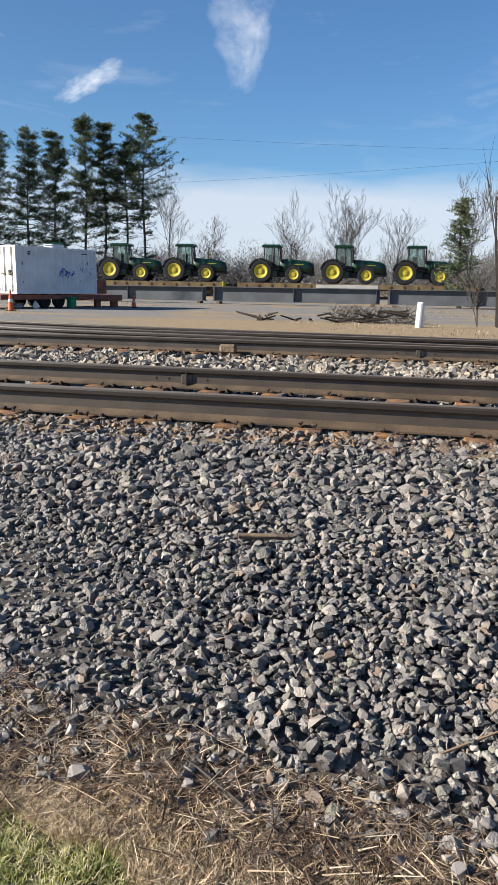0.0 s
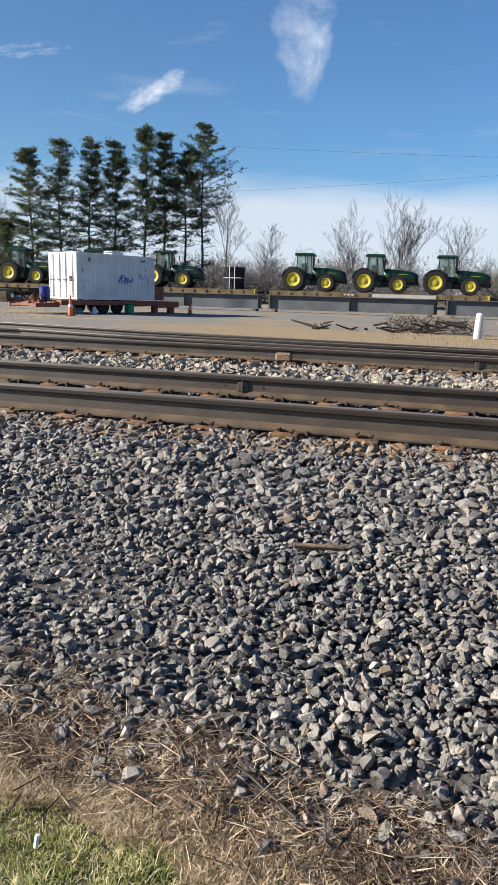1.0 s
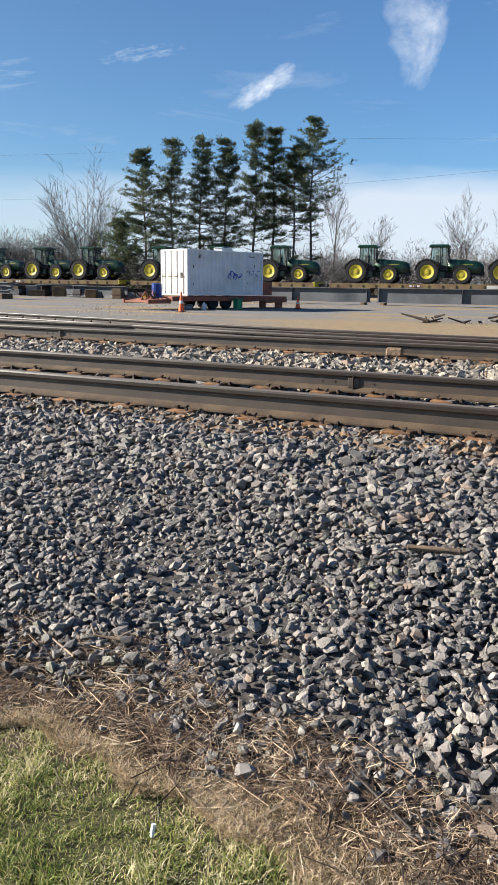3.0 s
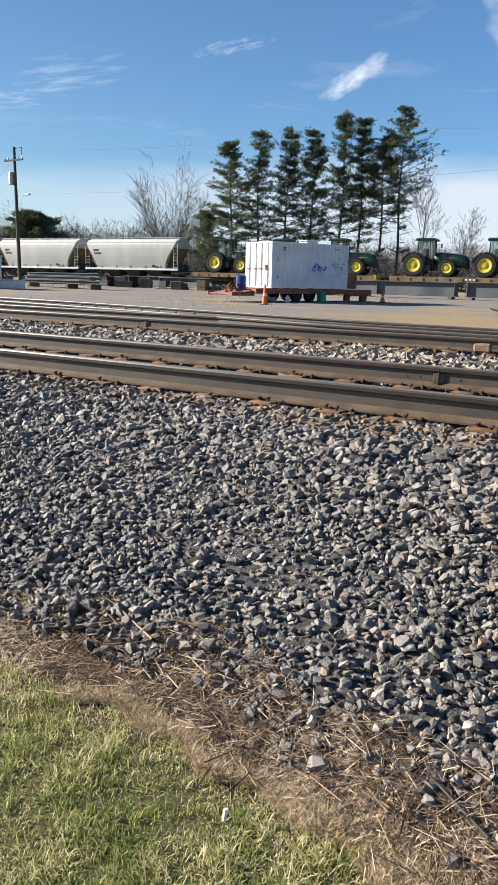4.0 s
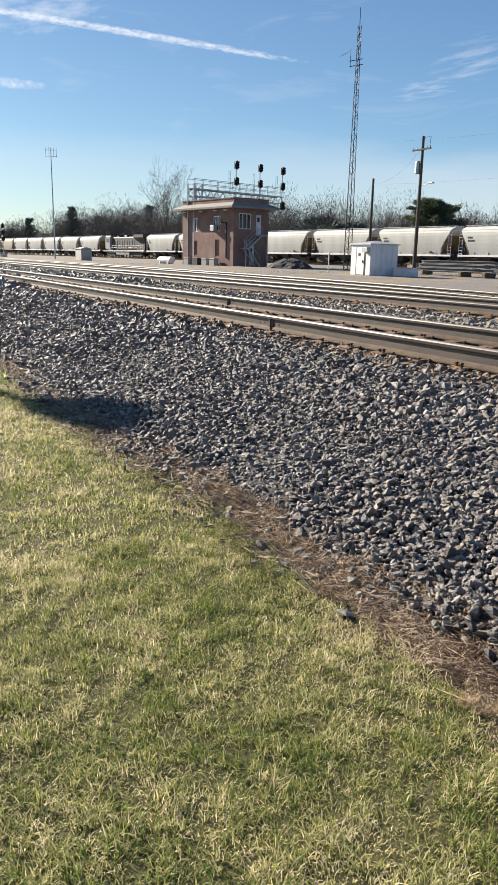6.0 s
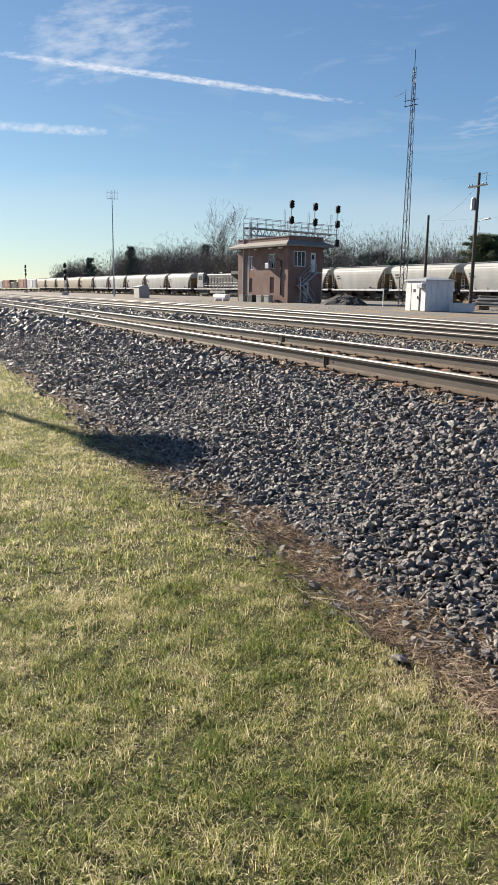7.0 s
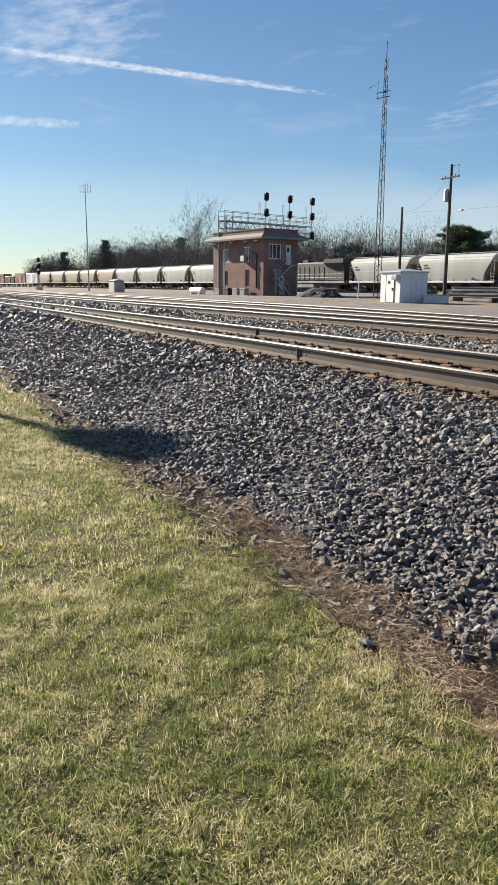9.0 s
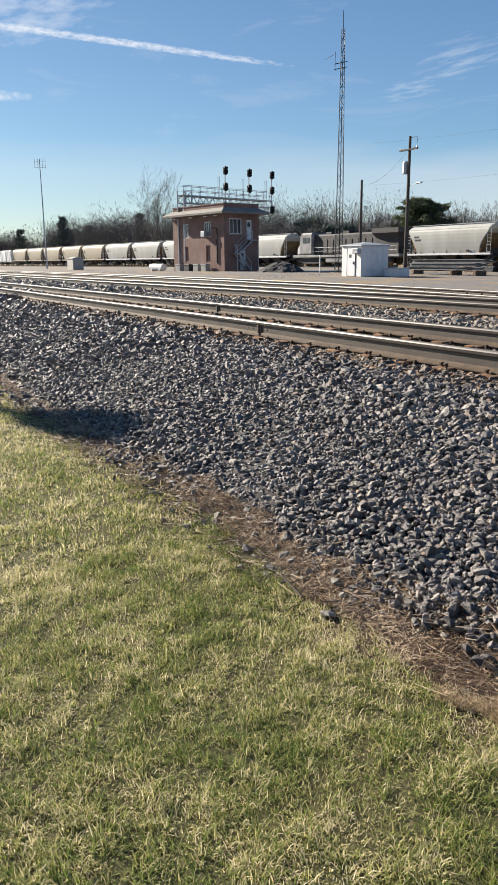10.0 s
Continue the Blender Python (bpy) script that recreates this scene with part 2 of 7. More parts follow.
def blade_material(name, colors, patch, far_dry=0.0, rough=0.6):
    """Dry and green blades mixed by chance, in drifts that favour one or the other."""
    m = bpy.data.materials.new(name)
    m.use_nodes = True
    n, l = m.node_tree.nodes, m.node_tree.links
    b = n["Principled BSDF"]
    b.inputs["Roughness"].default_value = rough
    b.inputs["Specular IOR Level"].default_value = 0.3
    geo = n.new("ShaderNodeNewGeometry")
    total = None
    for scale, amount in ((2.1, patch), (9.0, patch * 0.7)):
        no = n.new("ShaderNodeTexNoise")
        no.inputs["Scale"].default_value, no.inputs["Detail"].default_value = scale, 4.0
        l.new(geo.outputs["Position"], no.inputs["Vector"])
        k = n.new("ShaderNodeMath")
        k.operation = "MULTIPLY_ADD"
        k.inputs[1].default_value, k.inputs[2].default_value = amount, -amount / 2
        l.new(no.outputs["Fac"], k.inputs[0])
        if total is not None:
            add = n.new("ShaderNodeMath")
            l.new(total, add.inputs[0])
            l.new(k.outputs[0], add.inputs[1])
            total = add.outputs[0]
        else:
            total = k.outputs[0]
    rnd = n.new("ShaderNodeMath")
    l.new(geo.outputs["Random Per Island"], rnd.inputs[0])
    l.new(total, rnd.inputs[1])
    total = rnd.outputs[0]
    if far_dry:
        sep = n.new("ShaderNodeSeparateXYZ")
        l.new(geo.outputs["Position"], sep.inputs[0])
        mr = n.new("ShaderNodeMapRange")
        mr.inputs["From Min"].default_value, mr.inputs["From Max"].default_value = -1.5, -5.0
        mr.inputs["To Max"].default_value = far_dry
        l.new(sep.outputs["X"], mr.inputs["Value"])
        add = n.new("ShaderNodeMath")
        l.new(total, add.inputs[0])
        l.new(mr.outputs[0], add.inputs[1])
        total = add.outputs[0]
    ramp = n.new("ShaderNodeValToRGB")
    els = ramp.color_ramp.elements
    while len(els) < len(colors):
        els.new(0.5)
    for k, (pos, col) in enumerate(colors):
        els[k].position, els[k].color = pos, (*col, 1)
    l.new(total, ramp.inputs["Fac"])
    l.new(ramp.outputs["Color"], b.inputs["Base Color"])
    return m


M["grass"] = blade_material("lawn_blades", [(0.0, (0.089, 0.138, 0.027)), (0.30, (0.188, 0.240, 0.054)), (0.58, (0.338, 0.329, 0.111)), (0.80, (0.551, 0.480, 0.258)), (1.0, (0.693, 0.614, 0.409))], 1.6, 0.13)
M["straw"] = blade_material("dry_straw", [(0.0, (0.047, 0.032, 0.024)), (0.35, (0.132, 0.087, 0.059)), (0.65, (0.340, 0.241, 0.156)), (0.88, (0.585, 0.463, 0.321)), (1.0, (0.699, 0.585, 0.434))], 1.0)
M["dead_grass"] = blade_material("dead_mown_grass", [(0.0, (0.176, 0.120, 0.068)), (0.4, (0.400, 0.300, 0.176)), (0.8, (0.560, 0.448, 0.288)), (1.0, (0.624, 0.528, 0.376))], 0.8)
for key, share in (("dead_grass", 0.35), ("grass", 0.45), ("straw", 0.3), ("needles", 0.15)):
    let_light_through(M[key], share)

# ---- mesh helpers ----
def mesh_from(verts, faces, name="mesh"):
    me = bpy.data.meshes.new(name)
    me.from_pydata([tuple(v) for v in verts], [], faces)
    me.update()
    return me


def from_arrays(name, verts, tris):
    """A mesh out of numpy arrays of corners and triangles."""
    me = bpy.data.meshes.new(name)
    nv, nt = len(verts), len(tris)
    me.vertices.add(nv)
    me.vertices.foreach_set("co", np.ascontiguousarray(verts, dtype=np.float32).ravel())
    me.loops.add(nt * 3)
    me.loops.foreach_set("vertex_index", np.ascontiguousarray(tris, dtype=np.int32).ravel())
    me.polygons.add(nt)
    me.polygons.foreach_set("loop_start", np.arange(0, nt * 3, 3, dtype=np.int32))
    me.update(calc_edges=True)
    me.validate()
    me.shade_flat()
    return me


def part(name, bm, mat, parent=None, label="", smooth=False):
    me = bpy.data.meshes.new(name)
    bm.to_mesh(me)
    bm.free()
    me.materials.append(M[mat])
    if smooth:
        for p in me.polygons:
            p.use_smooth = True
    ob = new(name, me)
    if parent:
        ob.parent = parent
    if label:
        ob["label"] = label
    return ob


def thing(name, m, label, category, group=""):
    ob = new(name)
    ob.empty_display_size = 0.2
    ob.matrix_basis = m
    return tagged(ob, label, category, group)


def box(bm, x0, x1, y0, y1, z0, z1, bevel=0.0, m=None):
    vs = [bm.verts.new((x, y, z)) for x in (x0, x1) for y in (y0, y1) for z in (z0, z1)]
    fs = [bm.faces.new([vs[i] for i in f]) for f in ((0, 1, 3, 2), (4, 6, 7, 5), (0, 4, 5, 1), (2, 3, 7, 6), (0, 2, 6, 4), (1, 5, 7, 3))]
    if m is not None:
        bmesh.ops.transform(bm, matrix=m, verts=vs)
    if bevel:
        es = list({e for f in fs for e in f.edges})
        bmesh.ops.bevel(bm, geom=es, offset=bevel, segments=1, affect="EDGES", profile=0.5)
    return vs


def tube(bm, a, b, r0, r1=None, n=6, caps=True):
    a, b = Vector(a), Vector(b)
    r1 = r0 if r1 is None else r1
    q = (b - a).to_track_quat("Z", "Y").to_matrix()
    rings = []
    for p, r in ((a, r0), (b, r1)):
        rings.append([bm.verts.new(p + q @ Vector((r * math.cos(2 * math.pi * k / n), r * math.sin(2 * math.pi * k / n), 0))) for k in range(n)])
    for k in range(n):
        bm.faces.new((rings[0][k], rings[0][(k + 1) % n], rings[1][(k + 1) % n], rings[1][k]))
    if caps:
        bm.faces.new(rings[0][::-1])
        bm.faces.new(rings[1])


def prism(bm, outline, y0, y1):
    """An outline of (x, z) pushed along y."""
    a = [bm.verts.new((x, y0, z)) for x, z in outline]
    b = [bm.verts.new((x, y1, z)) for x, z in outline]
    k = len(outline)
    bm.faces.new(a[::-1])
    bm.faces.new(b)
    for i in range(k):
        bm.faces.new((a[i], a[(i + 1) % k], b[(i + 1) % k], b[i]))
    bmesh.ops.recalc_face_normals(bm, faces=bm.faces)


def loft(bm, rings, closed=True):
    """Joins rings of points of equal count; the end rings are closed."""
    vv = [[bm.verts.new(p) for p in r] for r in rings]
    for a, b in zip(vv, vv[1:]):
        for i in range(len(a)):
            j = (i + 1) % len(a)
            bm.faces.new((a[i], a[j], b[j], b[i]))
    if closed:
        bm.faces.new(vv[0][::-1])
        bm.faces.new(vv[-1])
    bmesh.ops.recalc_face_normals(bm, faces=bm.faces)


def lathe(bm, profile, n=24, axis="y", caps=True):
    """Turns a profile of (radius, along) about an axis through the origin."""
    rings = []
    for r, h in profile:
        ring = []
        for k in range(n):
            a = 2 * math.pi * k / n
            p = (r * math.cos(a), h, r * math.sin(a)) if axis == "y" else (r * math.cos(a), r * math.sin(a), h)
            ring.append(bm.verts.new(p))
        rings.append(ring)
    for a, b in zip(rings, rings[1:]):
        for i in range(n):
            bm.faces.new((a[i], a[(i + 1) % n], b[(i + 1) % n], b[i]))
    for r, ring in ((profile[0][0], rings[0]), (profile[-1][0], rings[-1])):
        if caps and r > 1e-4:
            bm.faces.new(ring)
    bmesh.ops.recalc_face_normals(bm, faces=bm.faces)


def smooth01(a, b, v):
    k = np.clip((v - a) / (b - a), 0, 1)
    return k * k * (3 - 2 * k)


# ---- the lie of the land ----
RAIL_TOP = 0.69
TRACK1, TRACK2 = 4.85, 10.0
GAUGE = 1.505


def split_off(x):
    """How far the side track has parted from the second track at x."""
    return np.interp(x, [-400, -45, -30, -20, -14, -5, 2, 9], [4.6, 4.6, 4.2, 3.5, 2.75, 0.95, 0.25, 0.0])


def ground_z(x, y):
    """Height of the earth's surface: lawn, ballast shoulder, railway bed, yard."""
    x, y = np.asarray(x, float), np.asarray(y, float)
    far = 0.02 + 0.28 * smooth01(-22, -75, x)
    lawn = 0.045 + 0.0 * x
    toe = 1.8
    bed_end = 13.3 + split_off(x)
    up = smooth01(toe - 0.15, toe + 0.25, y) * 0.06 + np.clip((y - toe) / (4.1 - toe), 0, 1) * 0.335
    z = lawn + up
    down = smooth01(bed_end, bed_end + 5.0, y)
    z = z * (1 - down) + far * down
    line = 69.5 + 0.08 * (x + 15)
    z = z + smooth01(6.5, 3.0, np.abs(y - line)) * (0.43 - z)
    return z


def axis_steps(points):
    out = []
    for a, b, d in points:
        out += list(np.arange(a, b, d))
    out.append(points[-1][1])
    return np.array(out)


gx = axis_steps([(-3000, -600, 300), (-600, -100, 20), (-100, -24, 4), (-24, 6, 0.4), (6, 60, 4), (60, 600, 60), (600, 3000, 300)])
gy = axis_steps([(-3000, -600, 300), (-600, -40, 40), (-40, -6, 4), (-6, 1.2, 0.3), (1.2, 5, 0.1), (5, 22, 0.5), (22, 90, 2), (90, 600, 30), (600, 3000, 300)])
GX, GY = np.meshgrid(gx, gy, indexing="ij")
GZ = ground_z(GX, GY)
verts = np.stack([GX, GY, GZ], -1).reshape(-1, 3)
nx, ny = len(gx), len(gy)
ii, jj = np.meshgrid(np.arange(nx - 1), np.arange(ny - 1), indexing="ij")
a = (ii * ny + jj).ravel()
tris = np.concatenate([np.stack([a, a + ny, a + ny + 1], -1), np.stack([a, a + ny + 1, a + 1], -1)])
ground_mesh = from_arrays("ground", verts, tris)


def ground_material():
    """Lawn soil, straw strip, ballast bed and yard gravel, told apart by where they lie."""
    m = bpy.data.materials.new("ground")
    m.use_nodes = True
    n, l = m.node_tree.nodes, m.node_tree.links
    b = n["Principled BSDF"]
    b.inputs["Roughness"].default_value = 0.95
    b.inputs["Specular IOR Level"].default_value = 0.15
    geo = n.new("ShaderNodeNewGeometry")
    sep = n.new("ShaderNodeSeparateXYZ")
    l.new(geo.outputs["Position"], sep.inputs[0])
    big = n.new("ShaderNodeTexNoise")
    big.inputs["Scale"].default_value, big.inputs["Detail"].default_value = 0.35, 8.0
    mid = n.new("ShaderNodeTexNoise")
    mid.inputs["Scale"].default_value, mid.inputs["Detail"].default_value = 3.0, 6.0
    fine = n.new("ShaderNodeTexNoise")
    fine.inputs["Scale"].default_value, fine.inputs["Detail"].default_value = 45.0, 6.0
    vor = n.new("ShaderNodeTexVoronoi")
    vor.inputs["Scale"].default_value = 16.0
    drawn_out = n.new("ShaderNodeMapping")
    drawn_out.inputs["Scale"].default_value = (0.4, 1.0, 1.0)
    l.new(geo.outputs["Position"], drawn_out.inputs[0])
    l.new(drawn_out.outputs[0], big.inputs["Vector"])
    for t in (mid, fine, vor):
        l.new(geo.outputs["Position"], t.inputs["Vector"])
    wob = n.new("ShaderNodeMath")
    wob.operation = "MULTIPLY_ADD"
    wob.inputs[1].default_value = 0.5
    l.new(mid.outputs["Fac"], wob.inputs[0])
    l.new(sep.outputs["Y"], wob.inputs[2])

    def pair(c1, c2, src):
        x = n.new("ShaderNodeMixRGB")
        x.inputs["Color1"].default_value, x.inputs["Color2"].default_value = (*c1, 1), (*c2, 1)
        l.new(src, x.inputs["Fac"])
        return x.outputs[0]

    def step(src, at, width):
        x = n.new("ShaderNodeMapRange")
        x.inputs["From Min"].default_value, x.inputs["From Max"].default_value = at - width, at + width
        l.new(src, x.inputs["Value"])
        return x.outputs[0]

    def blend(c1, c2, fac):
        x = n.new("ShaderNodeMixRGB")
        l.new(c1, x.inputs["Color1"])
        l.new(c2, x.inputs["Color2"])
        l.new(fac, x.inputs["Fac"])
        return x.outputs[0]

    soil = pair((0.040, 0.046, 0.018), (0.100, 0.085, 0.043), mid.outputs["Fac"])
    straw = pair((0.105, 0.072, 0.050), (0.034, 0.025, 0.020), fine.outputs["Fac"])
    # bed colour is darkened to deepen the shade in the gaps between stones
    bed = pair((0.024, 0.022, 0.021), (0.085, 0.076, 0.070), vor.outputs["Color"])
    dirt = pair((0.106, 0.104, 0.106), (0.200, 0.189, 0.174), mid.outputs["Fac"])
    ramp = n.new("ShaderNodeValToRGB")
    ramp.color_ramp.elements[0].position, ramp.color_ramp.elements[1].position = 0.51, 0.60
    l.new(big.outputs["Fac"], ramp.inputs["Fac"])
    field = pair((0.303, 0.220, 0.127), (0.145, 0.116, 0.076), mid.outputs["Fac"])
    yard = blend(dirt, field, ramp.outputs["Color"])
    c = blend(soil, straw, step(wob.outputs[0], 1.75, 0.12))
    c = blend(c, bed, step(wob.outputs[0], 2.1, 0.10))
    c = blend(c, yard, step(wob.outputs[0], 16.5, 1.2))
    c = blend(c, field, step(wob.outputs[0], 76.0, 5.0))

    def times(a, b):
        x = n.new("ShaderNodeMath")
        x.operation = "MULTIPLY"
        l.new(a, x.inputs[0])
        l.new(b, x.inputs[1])
        return x.outputs[0]

    until = n.new("ShaderNodeMapRange")
    until.inputs["From Min"].default_value, until.inputs["From Max"].default_value = 34.0, 30.0
    l.new(wob.outputs[0], until.inputs["Value"])
    strip = times(times(step(wob.outputs[0], 21.5, 1.5), until.outputs[0]), step(sep.outputs["X"], -12.0, 3.0))
    c = blend(c, field, strip)
    hs = n.new("ShaderNodeHueSaturation")
    mr = n.new("ShaderNodeMapRange")
    mr.inputs["To Min"].default_value, mr.inputs["To Max"].default_value = 0.7, 1.3
    l.new(fine.outputs["Fac"], mr.inputs["Value"])
    l.new(mr.outputs[0], hs.inputs["Value"])
    l.new(c, hs.inputs["Color"])
    l.new(hs.outputs[0], b.inputs["Base Color"])
    bp = n.new("ShaderNodeBump")
    bp.inputs["Strength"].default_value, bp.inputs["Distance"].default_value = 0.6, 0.02
    l.new(fine.outputs["Fac"], bp.inputs["Height"])
    l.new(bp.outputs[0], b.inputs["Normal"])
    return m


M["ground"] = ground_material()
ground_mesh.materials.append(M["ground"])
tagged(new("ground", ground_mesh), "lawn, dark ballast bed and bare gravel yard", "ground", kind="structure")


# ---- railway tracks ----
def rail_outline():
    """Half of a worn rail's cross-section, mirrored: foot, web, head."""
    right = [(0.076, 0.0), (0.076, 0.012), (0.030, 0.026), (0.010, 0.045), (0.009, 0.125), (0.016, 0.138), (0.037, 0.143), (0.037, 0.168), (0.030, 0.180), (0.015, 0.1855)]
    return right + [(-u, v) for u, v in right[::-1]]


def rail_mesh(name, path):
    """A rail along a path of (x, y); the running surface has its own material."""
    o = rail_outline()
    k = len(o)
    vs, fs, mats = [], [], []
    for px, py in path:
        vs += [(px, py + u, RAIL_TOP - 0.1855 + v) for u, v in o]
    for s in range(len(path) - 1):
        for i in range(k):
            j = (i + 1) % k
            fs.append((s * k + i, (s + 1) * k + i, (s + 1) * k + j, s * k + j))
            mats.append(1 if i in (8, 9, 10) else 2 if i in (6, 7, 11, 12) else 3 if i in (0, 1, 2, 16, 17, 18) else 0)
    fs.append(tuple(range(k)))
    fs.append(tuple(range((len(path) - 1) * k, len(path) * k))[::-1])
    mats += [0, 0]
    me = mesh_from(vs, fs, name)
    me.materials.append(M["rust"])
    for key in ("rail_top", "rail_head", "rail_foot"):
        me.materials.append(M[key])
    me.polygons.foreach_set("material_index", mats)
    bm = bmesh.new()
    bm.from_mesh(me)
    bmesh.ops.recalc_face_normals(bm, faces=bm.faces)
    bm.to_mesh(me)
    bm.free()
    return me


def add_rail(track, path):
    ob = new("rail", rail_mesh("rail", path))
    ob.parent = track
    return ob


bm = bmesh.new()
box(bm, -0.115, 0.115, -1.3, 1.3, -0.17, 0, bevel=0.012)
tie_mesh = bpy.data.meshes.new("tie")
bm.to_mesh(tie_mesh)
bm.free()
tie_mesh.materials.append(M["tie"])
bm = bmesh.new()
box(bm, -0.095, 0.095, -0.18, 0.18, 0, 0.022, bevel=0.005)
plate_mesh = bpy.data.meshes.new("tie_plate")
bm.to_mesh(plate_mesh)
bm.free()
plate_mesh.materials.append(M["plate"])
bm = bmesh.new()
box(bm, -0.009, 0.009, -0.009, 0.009, 0, 0.036)
box(bm, -0.016, 0.016, -0.021, 0.017, 0.032, 0.048, bevel=0.005)
spike_mesh = bpy.data.meshes.new("spike")
bm.to_mesh(spike_mesh)
bm.free()
spike_mesh.materials.append(M["spike"])
bm = bmesh.new()
box(bm, -0.012, 0.012, -0.094, -0.064, -0.028, 0.008, bevel=0.005)
box(bm, -0.012, 0.012, -0.10, 0.09, -0.03, -0.012)
anchor_mesh = bpy.data.meshes.new("rail_anchor")
bm.to_mesh(anchor_mesh)
bm.free()
anchor_mesh.materials.append(M["spike"])


def child(name, mesh, parent, m):
    ob = new(name, mesh)
    ob.parent = parent
    ob.matrix_basis = m
    return ob


def railway_track(y, label, joints, x_lo, x_hi, plates_from, rng):
    """Two rails on wooden ties with plates, spikes, anchors and joint bars."""
    t = tagged(new("railway_track"), label, "railway track", "parallel tracks", kind="structure")
    for k in (0, 1):
        add_rail(t, [(-700, y + k * GAUGE), (-200, y + k * GAUGE), (60, y + k * GAUGE)])
    x = x_hi
    base = RAIL_TOP - 0.1855
    while x > x_lo:
        d = rng.uniform(-0.02, 0.02)
        child("tie", tie_mesh, t, pose(x + d, y + GAUGE / 2 + rng.uniform(-0.06, 0.06), base - 0.02, 0, 0, rng.uniform(-0.8, 0.8)))
        if x > plates_from:
            for k in (0, 1):
                child("tie_plate", plate_mesh, t, pose(x + d, y + k * GAUGE, base - 0.021, 0, 0, rng.uniform(-1.5, 1.5)))
                for u, v in ((-0.05, -0.092), (0.05, 0.092), (0.05, -0.13)):
                    if rng.random() < 0.8 and (k == 0 or v < 0):
                        child("spike", spike_mesh, t, pose(x + d + u, y + k * GAUGE + v, base - 0.016 + rng.uniform(-0.01, 0.012), rng.uniform(-8, 8), 0, 180 if v > 0 else 0))
                if rng.random() < 0.75:
                    child("rail_anchor", anchor_mesh, t, pose(x + d + 0.14, y + k * GAUGE, base + 0.01))
        x -= 0.54
    for jx, k in joints:
        bm = bmesh.new()
        for side in (-1, 1):
            box(bm, jx - 0.05, jx + 0.05, y + k * GAUGE + side * 0.016 - 0.010, y + k * GAUGE + side * 0.016 + 0.010, base + 0.035, base + 0.13, bevel=0.006)
        box(bm, jx - 0.004, jx + 0.004, y + k * GAUGE - 0.039, y + k * GAUGE - 0.02, base + 0.02, base + 0.172)
        part("joint_bar", bm, "rust", t)
        for u in (-0.3, -0.18, 0.18):
            bm = bmesh.new()
            tube(bm, (jx + u, y + k * GAUGE - 0.014, base + 0.083), (jx + u, y + k * GAUGE - 0.002, base + 0.083), 0.011, n=6)
            part("bolt", bm, "spike", t)
    return t


rng = random.Random(4)
railway_track(TRACK1, "main track of rusty rails on weathered wooden ties", [(-1.9, 1), (-12.4, 1), (-8.3, 0)], -75, 7, -24, rng)
railway_track(TRACK2, "second track of brown rails in pale ballast", [(-8.2, 0), (0.12, 0)], -75, 9, -24, rng)
side = tagged(new("railway_track"), "side track curving away from the second track", "railway track", "parallel tracks", kind="structure")
xs = [-700, -300] + list(np.arange(-100, 9.5, 1.5))
for k in (0, 1):
    add_rail(side, [(x, TRACK2 + k * GAUGE + float(split_off(x)) + (0.002 if x < 8 else 0.09)) for x in xs])
for k in range(60):
    x = -14 - 0.54 * k
    child("tie", tie_mesh, side, pose(x, TRACK2 + GAUGE / 2 + float(split_off(x)), RAIL_TOP - 0.2055, 0, 0, 0))
bm = bmesh.new()
box(bm, -0.03, 0.03, -0.24, -0.03, 0, 0.02)
prism(bm, [(-0.02, 0.0), (0.02, 0.0), (0.02, 0.02), (-0.02, 0.02)], -0.22, -0.2)
vs = [bm.verts.new(p) for p in ((-0.02, -0.22, 0.02), (0.02, -0.22, 0.02), (0.02, -0.05, 0.02), (-0.02, -0.05, 0.02), (-0.02, -0.05, 0.13), (0.02, -0.05, 0.13))]
for f in ((0, 1, 5, 4), (0, 4, 3), (1, 2, 5), (2, 3, 4, 5)):
    bm.faces.new([vs[i] for i in f])
brace_mesh = bpy.data.meshes.new("rail_brace")
bm.to_mesh(brace_mesh)
bm.free()
brace_mesh.materials.append(M["spike"])
for k in range(11):
    x = -9.6 - 0.6 * k
    child("rail_brace", brace_mesh, side, pose(x, TRACK2 + GAUGE + float(split_off(x)) - 0.02, RAIL_TOP - 0.18, 0, 0, 0))
far_track = tagged(new("railway_track"), "far track that carries the freight train", "railway track", kind="structure")
for k in (-0.75, 0.75):
    ob = add_rail(far_track, [(-700, 0), (0, 0), (270, 0)])
    ob.matrix_basis = pose(-15, 69.5 + k, -0.02, 0, 0, math.degrees(math.atan(0.08)))


# ---- more materials ----
def glass_material():
    m = bpy.data.materials.new("tinted_glass")
    m.use_nodes = True
    b = m.node_tree.nodes["Principled BSDF"]
    b.inputs["Base Color"].default_value = (0.45, 0.58, 0.55, 1)
    b.inputs["Roughness"].default_value = 0.04
    b.inputs["Transmission Weight"].default_value = 0.9
    b.inputs["IOR"].default_value = 1.1
    return m


